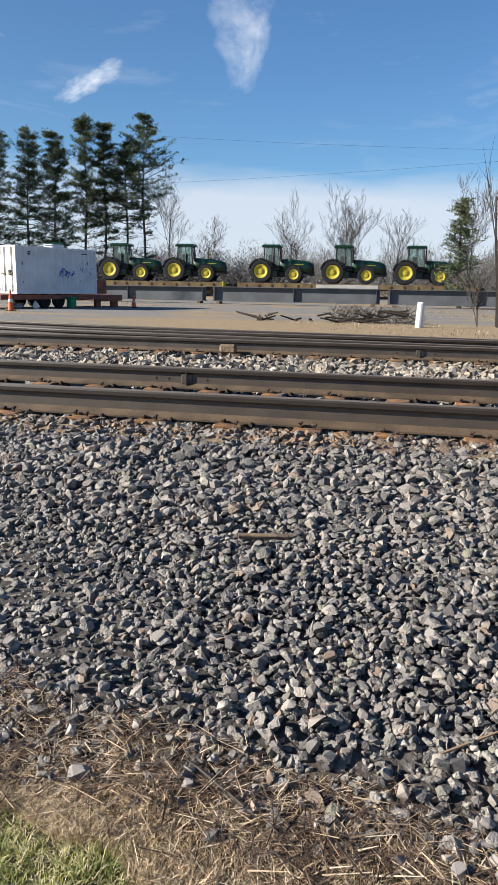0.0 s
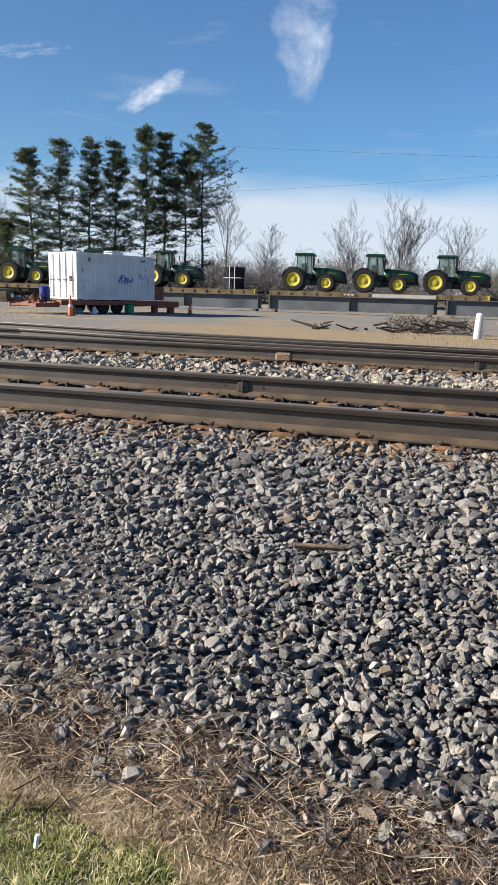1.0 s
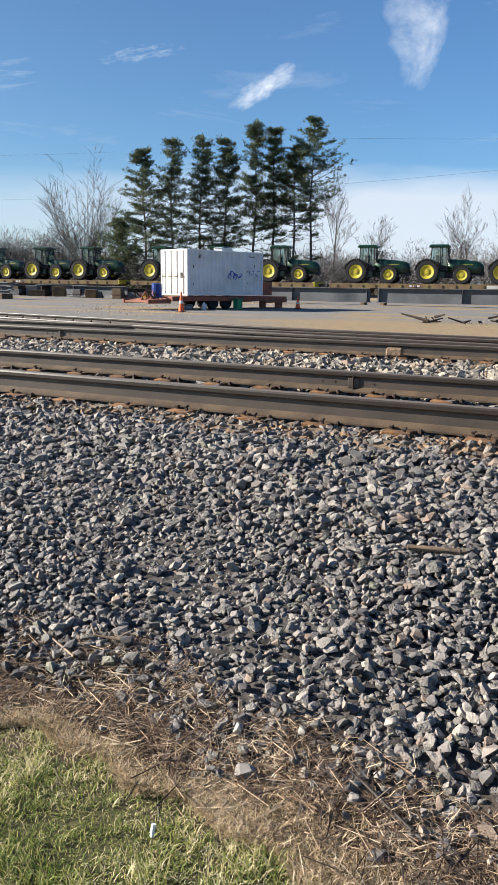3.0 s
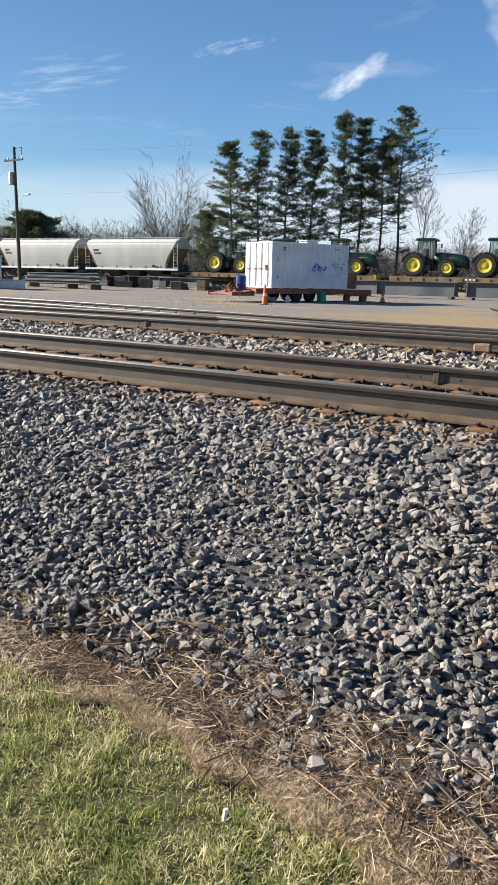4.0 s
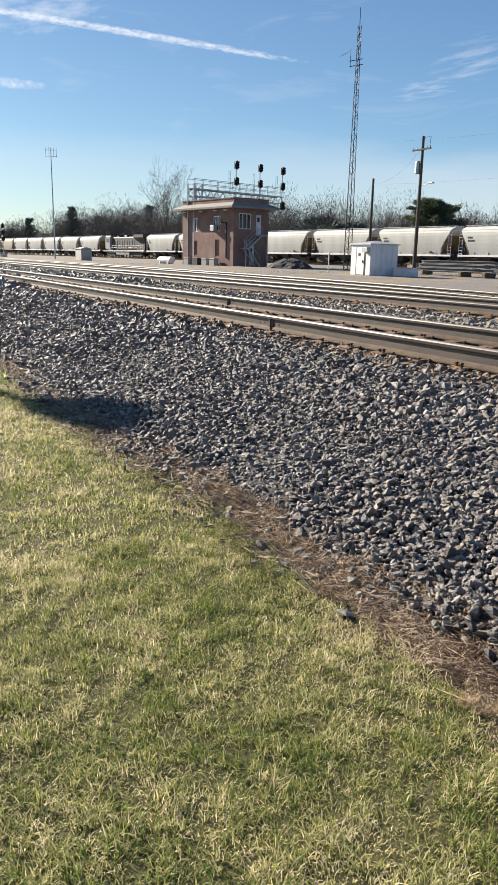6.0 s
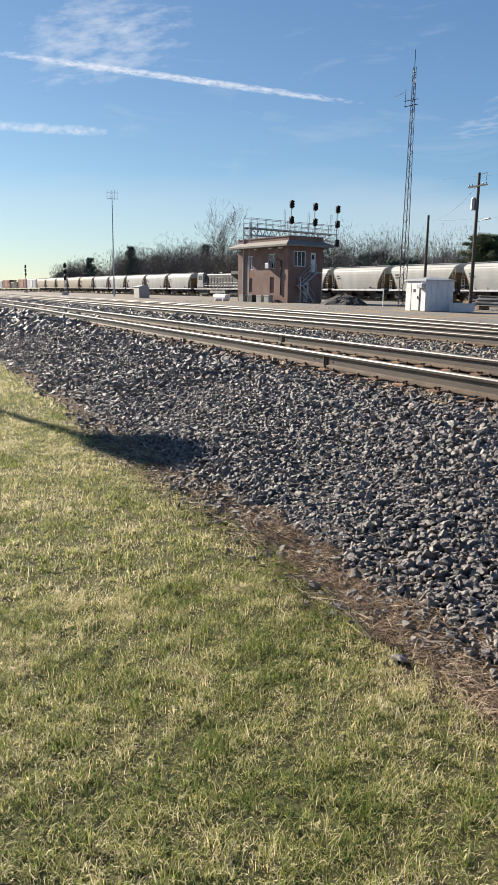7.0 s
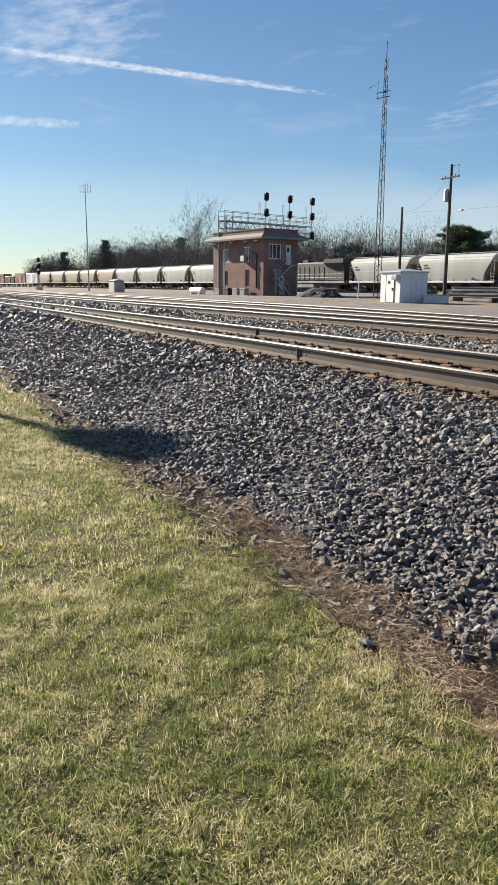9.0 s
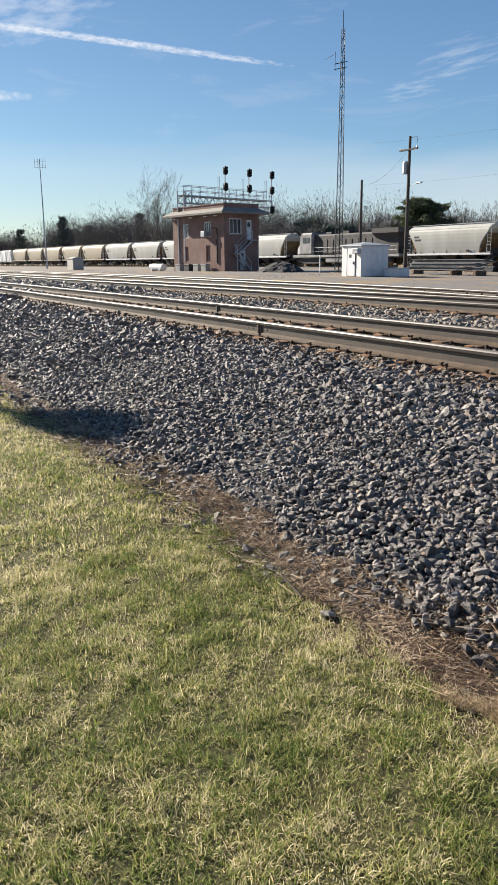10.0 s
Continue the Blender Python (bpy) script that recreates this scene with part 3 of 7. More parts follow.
def brick_material(name, c1, c2, mortar, m0):
    """Brickwork of real course height on a wall far off."""
    m = material(name, c1, rough=0.9, vary=0.15, scale=0.6, fine=8, color2=c2, bump=0.0)
    n, l = m.node_tree.nodes, m.node_tree.links
    b = n["Principled BSDF"]
    old = b.inputs["Base Color"].links[0].from_socket
    br = n.new("ShaderNodeTexBrick")
    br.inputs["Scale"].default_value = 1.0
    br.inputs["Brick Width"].default_value, br.inputs["Row Height"].default_value = 0.22, 0.075
    br.inputs["Mortar Size"].default_value = 0.009
    br.inputs["Color1"].default_value, br.inputs["Color2"].default_value = (1, 1, 1, 1), (0.78, 0.78, 0.78, 1)
    br.inputs["Mortar"].default_value = (*mortar, 1)
    tc = n.new("ShaderNodeTexCoord")
    sp = n.new("ShaderNodeSeparateXYZ")
    cb = n.new("ShaderNodeCombineXYZ")
    ad = n.new("ShaderNodeMath")
    l.new(tc.outputs["Object"], sp.inputs[0])
    l.new(sp.outputs["X"], ad.inputs[0])
    l.new(sp.outputs["Y"], ad.inputs[1])
    l.new(ad.outputs[0], cb.inputs["X"])
    l.new(sp.outputs["Z"], cb.inputs["Y"])
    l.new(cb.outputs[0], br.inputs["Vector"])
    mul = n.new("ShaderNodeMixRGB")
    mul.blend_type = "MULTIPLY"
    mul.inputs["Fac"].default_value = 1
    l.new(old, mul.inputs["Color1"])
    l.new(br.outputs["Color"], mul.inputs["Color2"])
    l.new(mul.outputs[0], b.inputs["Base Color"])
    return m


M["glass"] = glass_material()
M["brick"] = brick_material("tower_brick", (0.204, 0.123, 0.102), (0.253, 0.176, 0.151), (0.704, 0.669, 0.634), 1)
M["dark_glass"] = material("dark_window", (0.05, 0.06, 0.07), rough=0.08, vary=0.2, spec=0.6, bump=0.0)
M["loco_grey"] = material("faded_grey_locomotive", (0.26, 0.26, 0.255), rough=0.55, vary=0.25, scale=0.8, fine=12, color2=(0.15, 0.15, 0.15))
M["loco_hood"] = material("dark_grey_hood", (0.024, 0.024, 0.025), rough=0.6, vary=0.3, scale=1.2, fine=10, color2=(0.054, 0.054, 0.054))
M["blue_plastic"] = material("blue_plastic", (0.013, 0.041, 0.203), rough=0.45, vary=0.1)
M["green_plastic"] = material("green_plastic", (0.02, 0.22, 0.10), rough=0.5, vary=0.1)
M["faded_box"] = material("faded_brown_boxcar", (0.28, 0.14, 0.10), rough=0.8, vary=0.2, scale=0.5)
M["blue_paint"] = material("blue_spray_paint", (0.05, 0.10, 0.42), rough=0.6, vary=0.2)
M["hopper_tan"] = material("dusty_tan_paint", (0.320, 0.280, 0.208), rough=0.7, vary=0.1, scale=0.5, fine=8)
M["black_paint"] = material("black_signal_paint", (0.012, 0.012, 0.013), rough=0.5, vary=0.2)
M["teal_trim"] = material("weathered_green_trim", (0.20, 0.25, 0.24), rough=0.7, vary=0.15, scale=1.5)
M["concrete"] = material("pale_concrete", (0.336, 0.328, 0.304), rough=0.9, vary=0.15, scale=1.0, fine=20)
M["debris"] = material("dark_broken_wood", (0.036, 0.027, 0.020), rough=0.95, vary=0.3, scale=3, fine=30, island=0.4)

# ---- the freight train ----
SPEED = 18.8
SLOPE = 0.08
TURN = math.degrees(math.atan(SLOPE))
BED = 0.67
MOVERS = []


def on_line(s, t, dz=0.0):
    """Pose of what stood at x = s on the train's line when the clip began, t seconds later."""
    x = s + SPEED * t
    return pose(x, 69.5 + SLOPE * (x + 15), BED + dz, 0, 0, TURN)


def moving(ob, s, dz=0.0):
    MOVERS.append((ob, s, dz))
    return ob


def add_wheel(parent, name, x, y, z, r, w, rim_r, lugs, out):
    """A tractor wheel: dished yellow disc with a lugged tyre as its sub-part."""
    bm = bmesh.new()
    lathe(bm, [(0.0, out * w * 0.44), (0.16, out * w * 0.44), (0.19, out * w * 0.32), (rim_r * 0.60, out * w * 0.30), (rim_r * 0.90, out * w * 0.46), (rim_r, out * w * 0.48), (rim_r, -out * w * 0.42), (0.0, -out * w * 0.42)], 24)
    for k in range(8):
        a = 2 * math.pi * k / 8
        tube(bm, (0.27 * math.cos(a), out * w * 0.30, 0.27 * math.sin(a)), (0.27 * math.cos(a), out * w * 0.38, 0.27 * math.sin(a)), 0.03, n=6)
    disc = part(name, bm, "yellow", parent)
    disc.matrix_basis = pose(x, y, z)
    bm = bmesh.new()
    lathe(bm, [(rim_r * 0.97, -w * 0.40), (rim_r * 1.1, -w * 0.5), (r * 0.90, -w * 0.5), (r * 0.955, -w * 0.42), (r * 0.955, w * 0.42), (r * 0.90, w * 0.5), (rim_r * 1.1, w * 0.5), (rim_r * 0.97, w * 0.40)], 28, caps=False)
    for k in range(lugs):
        a = 360 * k / lugs
        for sgn in (-1, 1):
            rot = Matrix.Rotation(radians(a + (180 / lugs if sgn > 0 else 0)), 4, "Y")
            box(bm, -0.035, 0.035, min(0, sgn * w * 0.52), max(0, sgn * w * 0.52), r * 0.93, r, m=rot @ Matrix.Translation((0, 0, 0)) @ Matrix.Rotation(radians(18 * sgn), 4, "Z"))
    part("tyre", bm, "black_rubber", disc, "black lugged rubber tyre")
    return disc


def rounded(x, y0, y1, z0, z1, c):
    """Ring in the plane x = const with cut corners."""
    return [(x, y0 + c, z0), (x, y1 - c, z0), (x, y1, z0 + c), (x, y1, z1 - c), (x, y1 - c, z1), (x, y0 + c, z1), (x, y0, z1 - c), (x, y0, z0 + c)]


def make_tractor():
    t = thing("tractor", on_line(-0.8, 0, 1.09), "new green farm tractor with yellow wheels chained on a flatcar", "tractor", "tractors on flatcars")
    bm = bmesh.new()
    loft(bm, [rounded(0.62, -0.46, 0.46, 1.05, 2.22, 0.10), rounded(1.4, -0.46, 0.46, 1.0, 2.18, 0.12), rounded(2.4, -0.44, 0.44, 0.95, 2.12, 0.16), rounded(3.2, -0.42, 0.42, 0.85, 2.02, 0.18), rounded(3.62, -0.38, 0.38, 0.85, 1.88, 0.18), rounded(3.80, -0.28, 0.28, 0.95, 1.70, 0.12)])
    part("hood", bm, "tractor_green", t, "sloping green hood", smooth=True)
    for sgn in (-1, 1):
        bm = bmesh.new()
        box(bm, 1.9, 2.9, sgn * 0.447 - 0.006, sgn * 0.447 + 0.006, 1.70, 1.735)
        part("hood_stripe", bm, "yellow", t, "yellow stripe")
    bm = bmesh.new()
    box(bm, 3.76, 3.83, -0.24, 0.24, 1.02, 1.55, bevel=0.02)
    part("grille", bm, "black_paint", t, "black front grille")
    bm = bmesh.new()
    box(bm, -1.5, 0.7, -0.42, 0.42, 0.62, 1.45, bevel=0.08)
    box(bm, 0.5, 3.1, -0.30, 0.30, 0.55, 1.10, bevel=0.06)
    box(bm, -0.55, 0.75, -0.80, 0.80, 1.18, 1.42, bevel=0.05)
    box(bm, 3.0, 3.9, -0.30, 0.30, 0.72, 1.12, bevel=0.05)
    part("chassis", bm, "dark_steel", t, "dark cast chassis")
    for ax, az, ar in ((-1.0, 1.06, 0.14), (2.05, 0.80, 0.12)):
        bm = bmesh.new()
        tube(bm, (ax, -0.95, az), (ax, 0.95, az), ar, n=10)
        part("axle", bm, "tractor_green", t)
    # cab: floor, pillars, glass, roof
    bm = bmesh.new()
    for px, qx in ((-0.80, -0.72), (0.05, 0.02), (0.72, 0.55)):
        for sgn in (-1, 1):
            tube(bm, (px, sgn * 0.80, 1.40), (qx, sgn * 0.74, 3.24), 0.05, 0.045, n=6)
    box(bm, -0.85, 0.75, -0.82, 0.82, 1.38, 1.62, bevel=0.04)
    part("cab_frame", bm, "black_paint", t, "black cab frame")
    bm = bmesh.new()
    loft(bm, [[(-0.76, -0.77, 1.62), (0.70, -0.77, 1.62), (0.70, 0.77, 1.62), (-0.76, 0.77, 1.62)], [(-0.69, -0.71, 3.22), (0.53, -0.71, 3.22), (0.53, 0.71, 3.22), (-0.69, 0.71, 3.22)]])
    glass = part("cab_glass", bm, "glass", t, "tinted cab glazing")
    glass.visible_shadow = False
    bm = bmesh.new()
    box(bm, -0.45, 0.05, -0.28, 0.28, 1.62, 2.55, bevel=0.08)
    part("driver_seat", bm, "black_paint", t)
    bm = bmesh.new()
    loft(bm, [[(-0.95, -0.86, 3.22), (0.78, -0.86, 3.22), (0.78, 0.86, 3.22), (-0.95, 0.86, 3.22)], [(-0.98, -0.88, 3.34), (0.84, -0.88, 3.34), (0.84, 0.88, 3.34), (-0.98, 0.88, 3.34)], [(-0.85, -0.75, 3.48), (0.70, -0.75, 3.48), (0.70, 0.75, 3.48), (-0.85, 0.75, 3.48)]])
    part("cab_roof", bm, "tractor_green", t, "flat green cab roof")
    for sgn in (-1, 1):
        bm = bmesh.new()
        o = []
        for k in range(9):
            a = radians(20 + 150 * k / 8)
            o.append((-1.0 + 1.17 * math.cos(a), 1.06 + 1.17 * math.sin(a)))
        o += [(-1.0 + 1.10 * math.cos(radians(20 + 150 * k / 8)), 1.06 + 1.10 * math.sin(radians(20 + 150 * k / 8))) for k in range(8, -1, -1)]
        prism(bm, o, sgn * 0.62 if sgn > 0 else -1.22, 1.22 if sgn > 0 else -0.62)
        part("fender", bm, "black_paint", t, "dark rear fender")
        bm = bmesh.new()
        o = [(2.05 + r * math.cos(a), 0.80 + r * math.sin(a)) for r, seq in ((0.88, range(8)), (0.83, range(7, -1, -1))) for a in [radians(45 + 110 * k / 7) for k in seq]]
        prism(bm, o, 0.72 if sgn > 0 else -1.15, 1.15 if sgn > 0 else -0.72)
        part("fender", bm, "black_paint", t)
        bm = bmesh.new()
        tube(bm, (0.60, sgn * 0.80, 2.95), (0.95, sgn * 1.25, 3.0), 0.02, n=5)
        box(bm, 0.90, 0.98, sgn * 1.25 - 0.10, sgn * 1.25 + 0.10, 2.68, 3.05, bevel=0.02)
        part("mirror", bm, "black_paint", t)
    bm = bmesh.new()
    tube(bm, (0.78, -0.52, 1.9), (0.78, -0.52, 3.25), 0.075, n=8)
    part("exhaust", bm, "dark_steel", t, "upright exhaust stack")
    bm = bmesh.new()
    for k in range(3):
        box(bm, -0.35 + 0.0 * k, 0.15, -0.95 - 0.08 * k, -0.86 - 0.08 * k + 0.05, 0.55 + 0.28 * (2 - k), 0.60 + 0.28 * (2 - k))
    box(bm, -0.45, 0.55, -0.86, -0.48, 0.52, 1.15, bevel=0.06)
    part("fuel_tank", bm, "tractor_green", t)
    for sgn in (-1, 1):
        add_wheel(t, "rear_wheel", -1.0, sgn * 0.92, 1.06, 1.06, 0.56, 0.63, 20, sgn)
        add_wheel(t, "front_wheel", 2.05, sgn * 0.92, 0.80, 0.80, 0.46, 0.46, 18, sgn)
    for x0, x1 in ((-1.7, -2.1), (3.5, 3.9)):
        for sgn in (-1, 1):
            bm = bmesh.new()
            tube(bm, (x0, sgn * 0.4, 0.9), (x1, sgn * 1.1, 0.02), 0.02, n=4)
            part("tie_down_chain", bm, "spike", t)
    return t


TRACTOR_S = [-0.8, -7.3, -13.9, -22.1, -28.4, -34.9, -48.7, -56.0, -64.1, -70.4, -76.9, -85.5, -92.1, -98.5, -107.1, -113.1, -119.7]
tractor = make_tractor()
moving(tractor, TRACTOR_S[0], 1.09)
for s in TRACTOR_S[1:]:
    moving(copy_thing(tractor, on_line(s, 0, 1.09)), s, 1.09)


def add_truck(car, x):
    """A two-axle truck with side frames and wheels."""
    bm = bmesh.new()
    for sgn in (-1, 1):
        prism(bm, [(x - 1.25, 0.38), (x - 0.95, 0.70), (x - 0.4, 0.78), (x + 0.4, 0.78), (x + 0.95, 0.70), (x + 1.25, 0.38), (x + 0.95, 0.36), (x + 0.4, 0.22), (x - 0.4, 0.22), (x - 0.95, 0.36)], sgn * 1.0 - 0.07, sgn * 1.0 + 0.07)
    box(bm, x - 0.2, x + 0.2, -1.0, 1.0, 0.45, 0.75, bevel=0.03)
    tr = part("truck", bm, "dark_steel", car, "dark two-axle truck")
    for dx in (-0.88, 0.88):
        for sgn in (-1, 1):
            bm = bmesh.new()
            lathe(bm, [(0.0, -0.02), (0.10, -0.05), (0.38, -0.04), (0.42, -0.06), (0.455, -0.06), (0.455, 0.06), (0.48, 0.06), (0.48, 0.08), (0.0, 0.08)], 18)
            w = part("wheel", bm, "rust_car", tr)
            w.matrix_basis = pose(x + dx, sgn * 0.75, 0.47, 0, 0, 0 if sgn < 0 else 180)


def make_flatcar(s0, s1, label):
    s, half = (s0 + s1) / 2, abs(s1 - s0) / 2
    c = thing("flatcar", on_line(s, 0), label, "flatcar", "flatcars of the train")
    bm = bmesh.new()
    k = int(half * 2 / 0.30)
    for i in range(k):
        x = -half + (i + 0.5) * 2 * half / k
        box(bm, x - 0.142, x + 0.142, -1.42, 1.42, 1.02, 1.08)
    part("deck", bm, "deck_wood", c, "worn grey plank deck")
    for sgn in (-1, 1):
        bm = bmesh.new()
        box(bm, -half, half, sgn * 1.46 - 0.04, sgn * 1.46 + 0.04, 0.66, 1.09)
        for i in range(int(half * 2 / 1.2)):
            x = -half + 0.6 + 1.2 * i
            box(bm, x - 0.06, x + 0.06, sgn * 1.52 - 0.03, sgn * 1.52 + 0.03, 0.78, 1.0)
        part("side_sill", bm, "rust_car", c)
    bm = bmesh.new()
    box(bm, -half + 2, half - 2, -0.4, 0.4, 0.55, 1.0)
    part("centre_sill", bm, "dark_steel", c)
    for sgn in (-1, 1):
        bm = bmesh.new()
        box(bm, sgn * half - 0.12, sgn * half + 0.12, -1.5, 1.5, 0.70, 1.13, bevel=0.02)
        part("end_beam", bm, "yellow" if sgn > 0 else "rust_car", c, "yellow-striped end beam" if sgn > 0 else "")
        bm = bmesh.new()
        box(bm, min(sgn * half, sgn * (half + 0.75)), max(sgn * half, sgn * (half + 0.75)), -0.12, 0.12, 0.72, 0.96, bevel=0.03)
        part("coupler", bm, "dark_steel", c)
        add_truck(c, sgn * (half - 2.3))
    bm = bmesh.new()
    for i in range(3):
        box(bm, -3 + 0.35 * i, -2.78 + 0.35 * i, -1.515, -1.505, 0.82, 0.96)
    part("lettering", bm, "white_paint", c)
    return moving(c, s)


for a, b, text in ((4.6, -16.9, "rusty brown flatcar loaded with green tractors"), (-18.4, -37.9, "brown flatcar with yellow end beam carrying three tractors"), (-39.5, -58.0, "brown flatcar carrying tractors and a stack of tyres"),
                   (-59.5, -80.2, "long brown flatcar with grey deck and three tractors"), (-81.8, -101.5, "weathered flatcar carrying three tractors"), (-103.0, -123.1, "last flatcar before the hoppers, with three tractors")):
    make_flatcar(a, b, text)

# stack of tyres standing on a flatcar
stack = thing("tyre_stack", on_line(-41.8, 0, 1.09), "two black lugged tyres strapped into a stack on a flatcar", "tyre stack")
for k in range(2):
    bm = bmesh.new()
    lathe(bm, [(0.55, 0.0), (0.62, 0.02), (0.86, 0.0), (0.93, 0.08), (0.93, 0.95), (0.86, 1.03), (0.62, 1.01), (0.55, 1.03), (0.55, 0.0)], 24, axis="z")
    for i in range(20):
        rot = Matrix.Rotation(2 * math.pi * i / 20, 4, "Z")
        box(bm, 0.9, 0.98, -0.05, 0.05, 0.05, 0.5, m=rot)
        box(bm, 0.9, 0.98, -0.05, 0.05, 0.52, 0.98, m=rot @ Matrix.Rotation(math.pi / 20, 4, "Z"))
    ob = part("tyre", bm, "black_rubber", stack)
    ob.matrix_basis = pose(0, 0, 1.07 * k)
bm = bmesh.new()
for x in (-0.25, 0.25):
    box(bm, x - 0.03, x + 0.03, -1.0, -0.985, 0.0, 2.12)
box(bm, -0.85, 0.85, -1.0, -0.985, 1.03, 1.09)
part("strap", bm, "white_paint", stack, "pale strap")
moving(stack, -41.8, 1.09)


def make_hopper(mat, label):
    c = thing("hopper_car", on_line(-131, 0), label, "hopper car", "covered hoppers of the train")
    levels = [(1.35, 4.75, 1.44), (1.7, 4.8, 1.50), (2.2, 4.95, 1.56), (2.7, 5.2, 1.60), (3.2, 5.55, 1.61), (3.6, 5.85, 1.60), (3.95, 6.05, 1.56), (4.2, 6.12, 1.45), (4.42, 6.12, 1.15), (4.56, 6.1, 0.75), (4.62, 6.08, 0.35)]
    rings = []
    for z, L, W in levels:
        q = 0.12
        rings.append([(-L + q, -W, z), (-L / 2, -W, z), (0, -W, z), (L / 2, -W, z), (L - q, -W, z), (L, -W + q, z), (L, W - q, z), (L - q, W, z), (0, W, z), (-L + q, W, z), (-L, W - q, z), (-L, -W + q, z)])
    bm = bmesh.new()
    loft(bm, rings)
    part("body", bm, mat, c, "rounded pale body")
    bm = bmesh.new()
    for sgn in (-1, 1):
        for k in range(5):
            x = -4 + 2 * k
            box(bm, x - 0.025, x + 0.025, sgn * 1.48 - 0.04, sgn * 1.48 + 0.04, 1.42, 1.85)
        box(bm, -6.1, 6.1, sgn * 1.46 - 0.02, sgn * 1.46 + 0.04, 4.12, 4.20)
    part("rib", bm, mat, c)
    for sgn in (-1, 1):
        bm = bmesh.new()
        box(bm, -6.3, 6.3, sgn * 1.50 - 0.05, sgn * 1.50 + 0.05, 1.22, 1.42, bevel=0.01)
        part("side_sill", bm, "white_paint" if mat == "hopper" else mat, c, "pale side sill")
        # end posts, ladder and end bulkhead; the bulkhead's shade is painted as dark brown
        bm = bmesh.new()
        prism(bm, [(sgn * 4.7, 1.4), (sgn * 6.0, 3.9), (sgn * 5.4, 3.2), (sgn * 4.9, 2.2)], -1.50, 1.50)
        part("end_slope", bm, "rust_car", c, "end slope, its shade painted dark brown")
        for yy in (-1.5, 1.5):
            bm = bmesh.new()
            for xx in (5.75, 6.25):
                tube(bm, (sgn * xx, yy, 1.3), (sgn * xx, yy, 4.1), 0.03, n=4)
            for k in range(7):
                tube(bm, (sgn * 5.75, yy, 1.55 + 0.36 * k), (sgn * 6.25, yy, 1.55 + 0.36 * k), 0.015, n=4)
            part("ladder", bm, "white_paint", c)
        bm = bmesh.new()
        box(bm, min(sgn * 5.0, sgn * 6.35), max(sgn * 5.0, sgn * 6.35), -1.45, 1.45, 1.10, 1.22)
        box(bm, min(sgn * 6.3, sgn * 6.85), max(sgn * 6.3, sgn * 6.85), -0.12, 0.12, 0.78, 1.02)
        box(bm, sgn * 6.15 - 0.3, sgn * 6.15 + 0.3, -0.5, 0.5, 1.22, 1.9)
        part("end_platform", bm, "dark_steel", c)
        add_truck(c, sgn * 4.6)
    for k in range(3):
        bm = bmesh.new()
        x = -2.9 + 2.9 * k
        loft(bm, [[(x - 1.4, -1.40, 1.38), (x + 1.4, -1.40, 1.38), (x + 1.4, 1.40, 1.38), (x - 1.4, 1.40, 1.38)], [(x - 0.4, -0.45, 0.42), (x + 0.4, -0.45, 0.42), (x + 0.4, 0.45, 0.42), (x - 0.4, 0.45, 0.42)]])
        part("chute", bm, "dark_steel", c, "dark discharge chute")
    bm = bmesh.new()
    for y in (-0.55, 0.55):
        box(bm, -6.2, 6.2, y - 0.18, y + 0.18, 4.70, 4.74)
    for k in range(13):
        x = -6 + k
        box(bm, x - 0.02, x + 0.02, -0.75, 0.75, 4.55, 4.71)
    part("running_board", bm, "galv", c, "galvanised roof walkway")
    for x, z, w in ((-5.0, 3.35, 0.75), (-4.9, 3.0, 1.0)):
        bm = bmesh.new()
        for i in range(5):
            box(bm, x + i * w / 5, x + i * w / 5 + w / 8, -1.625, -1.61, z - 0.1, z + 0.1)
        part("lettering", bm, "dark_steel", c)
    bm = bmesh.new()
    box(bm, 3.0, 3.35, -1.60, -1.54, 1.55, 1.8)
    part("placard", bm, "black_paint", c)
    return c


hopper = make_hopper("hopper", "dusty pale grey covered hopper car in the freight train")
PITCH = 13.64
moving(hopper, -124.5 - PITCH / 2)
for k in range(1, 10):
    s = -124.5 - PITCH * (k + 0.5)
    moving(copy_thing(hopper, on_line(s, 0)), s)
hopper_tan = make_hopper("hopper_tan", "dusty tan covered hopper car far down the train")
first_tan = True
for k in range(10):
    s = -284.4 - PITCH * (k + 0.5)
    if k < 5:
        ob = copy_thing(hopper, on_line(s, 0))
    elif first_tan:
        ob, first_tan = hopper_tan, False
    else:
        ob = copy_thing(hopper_tan, on_line(s, 0))
    moving(ob, s)


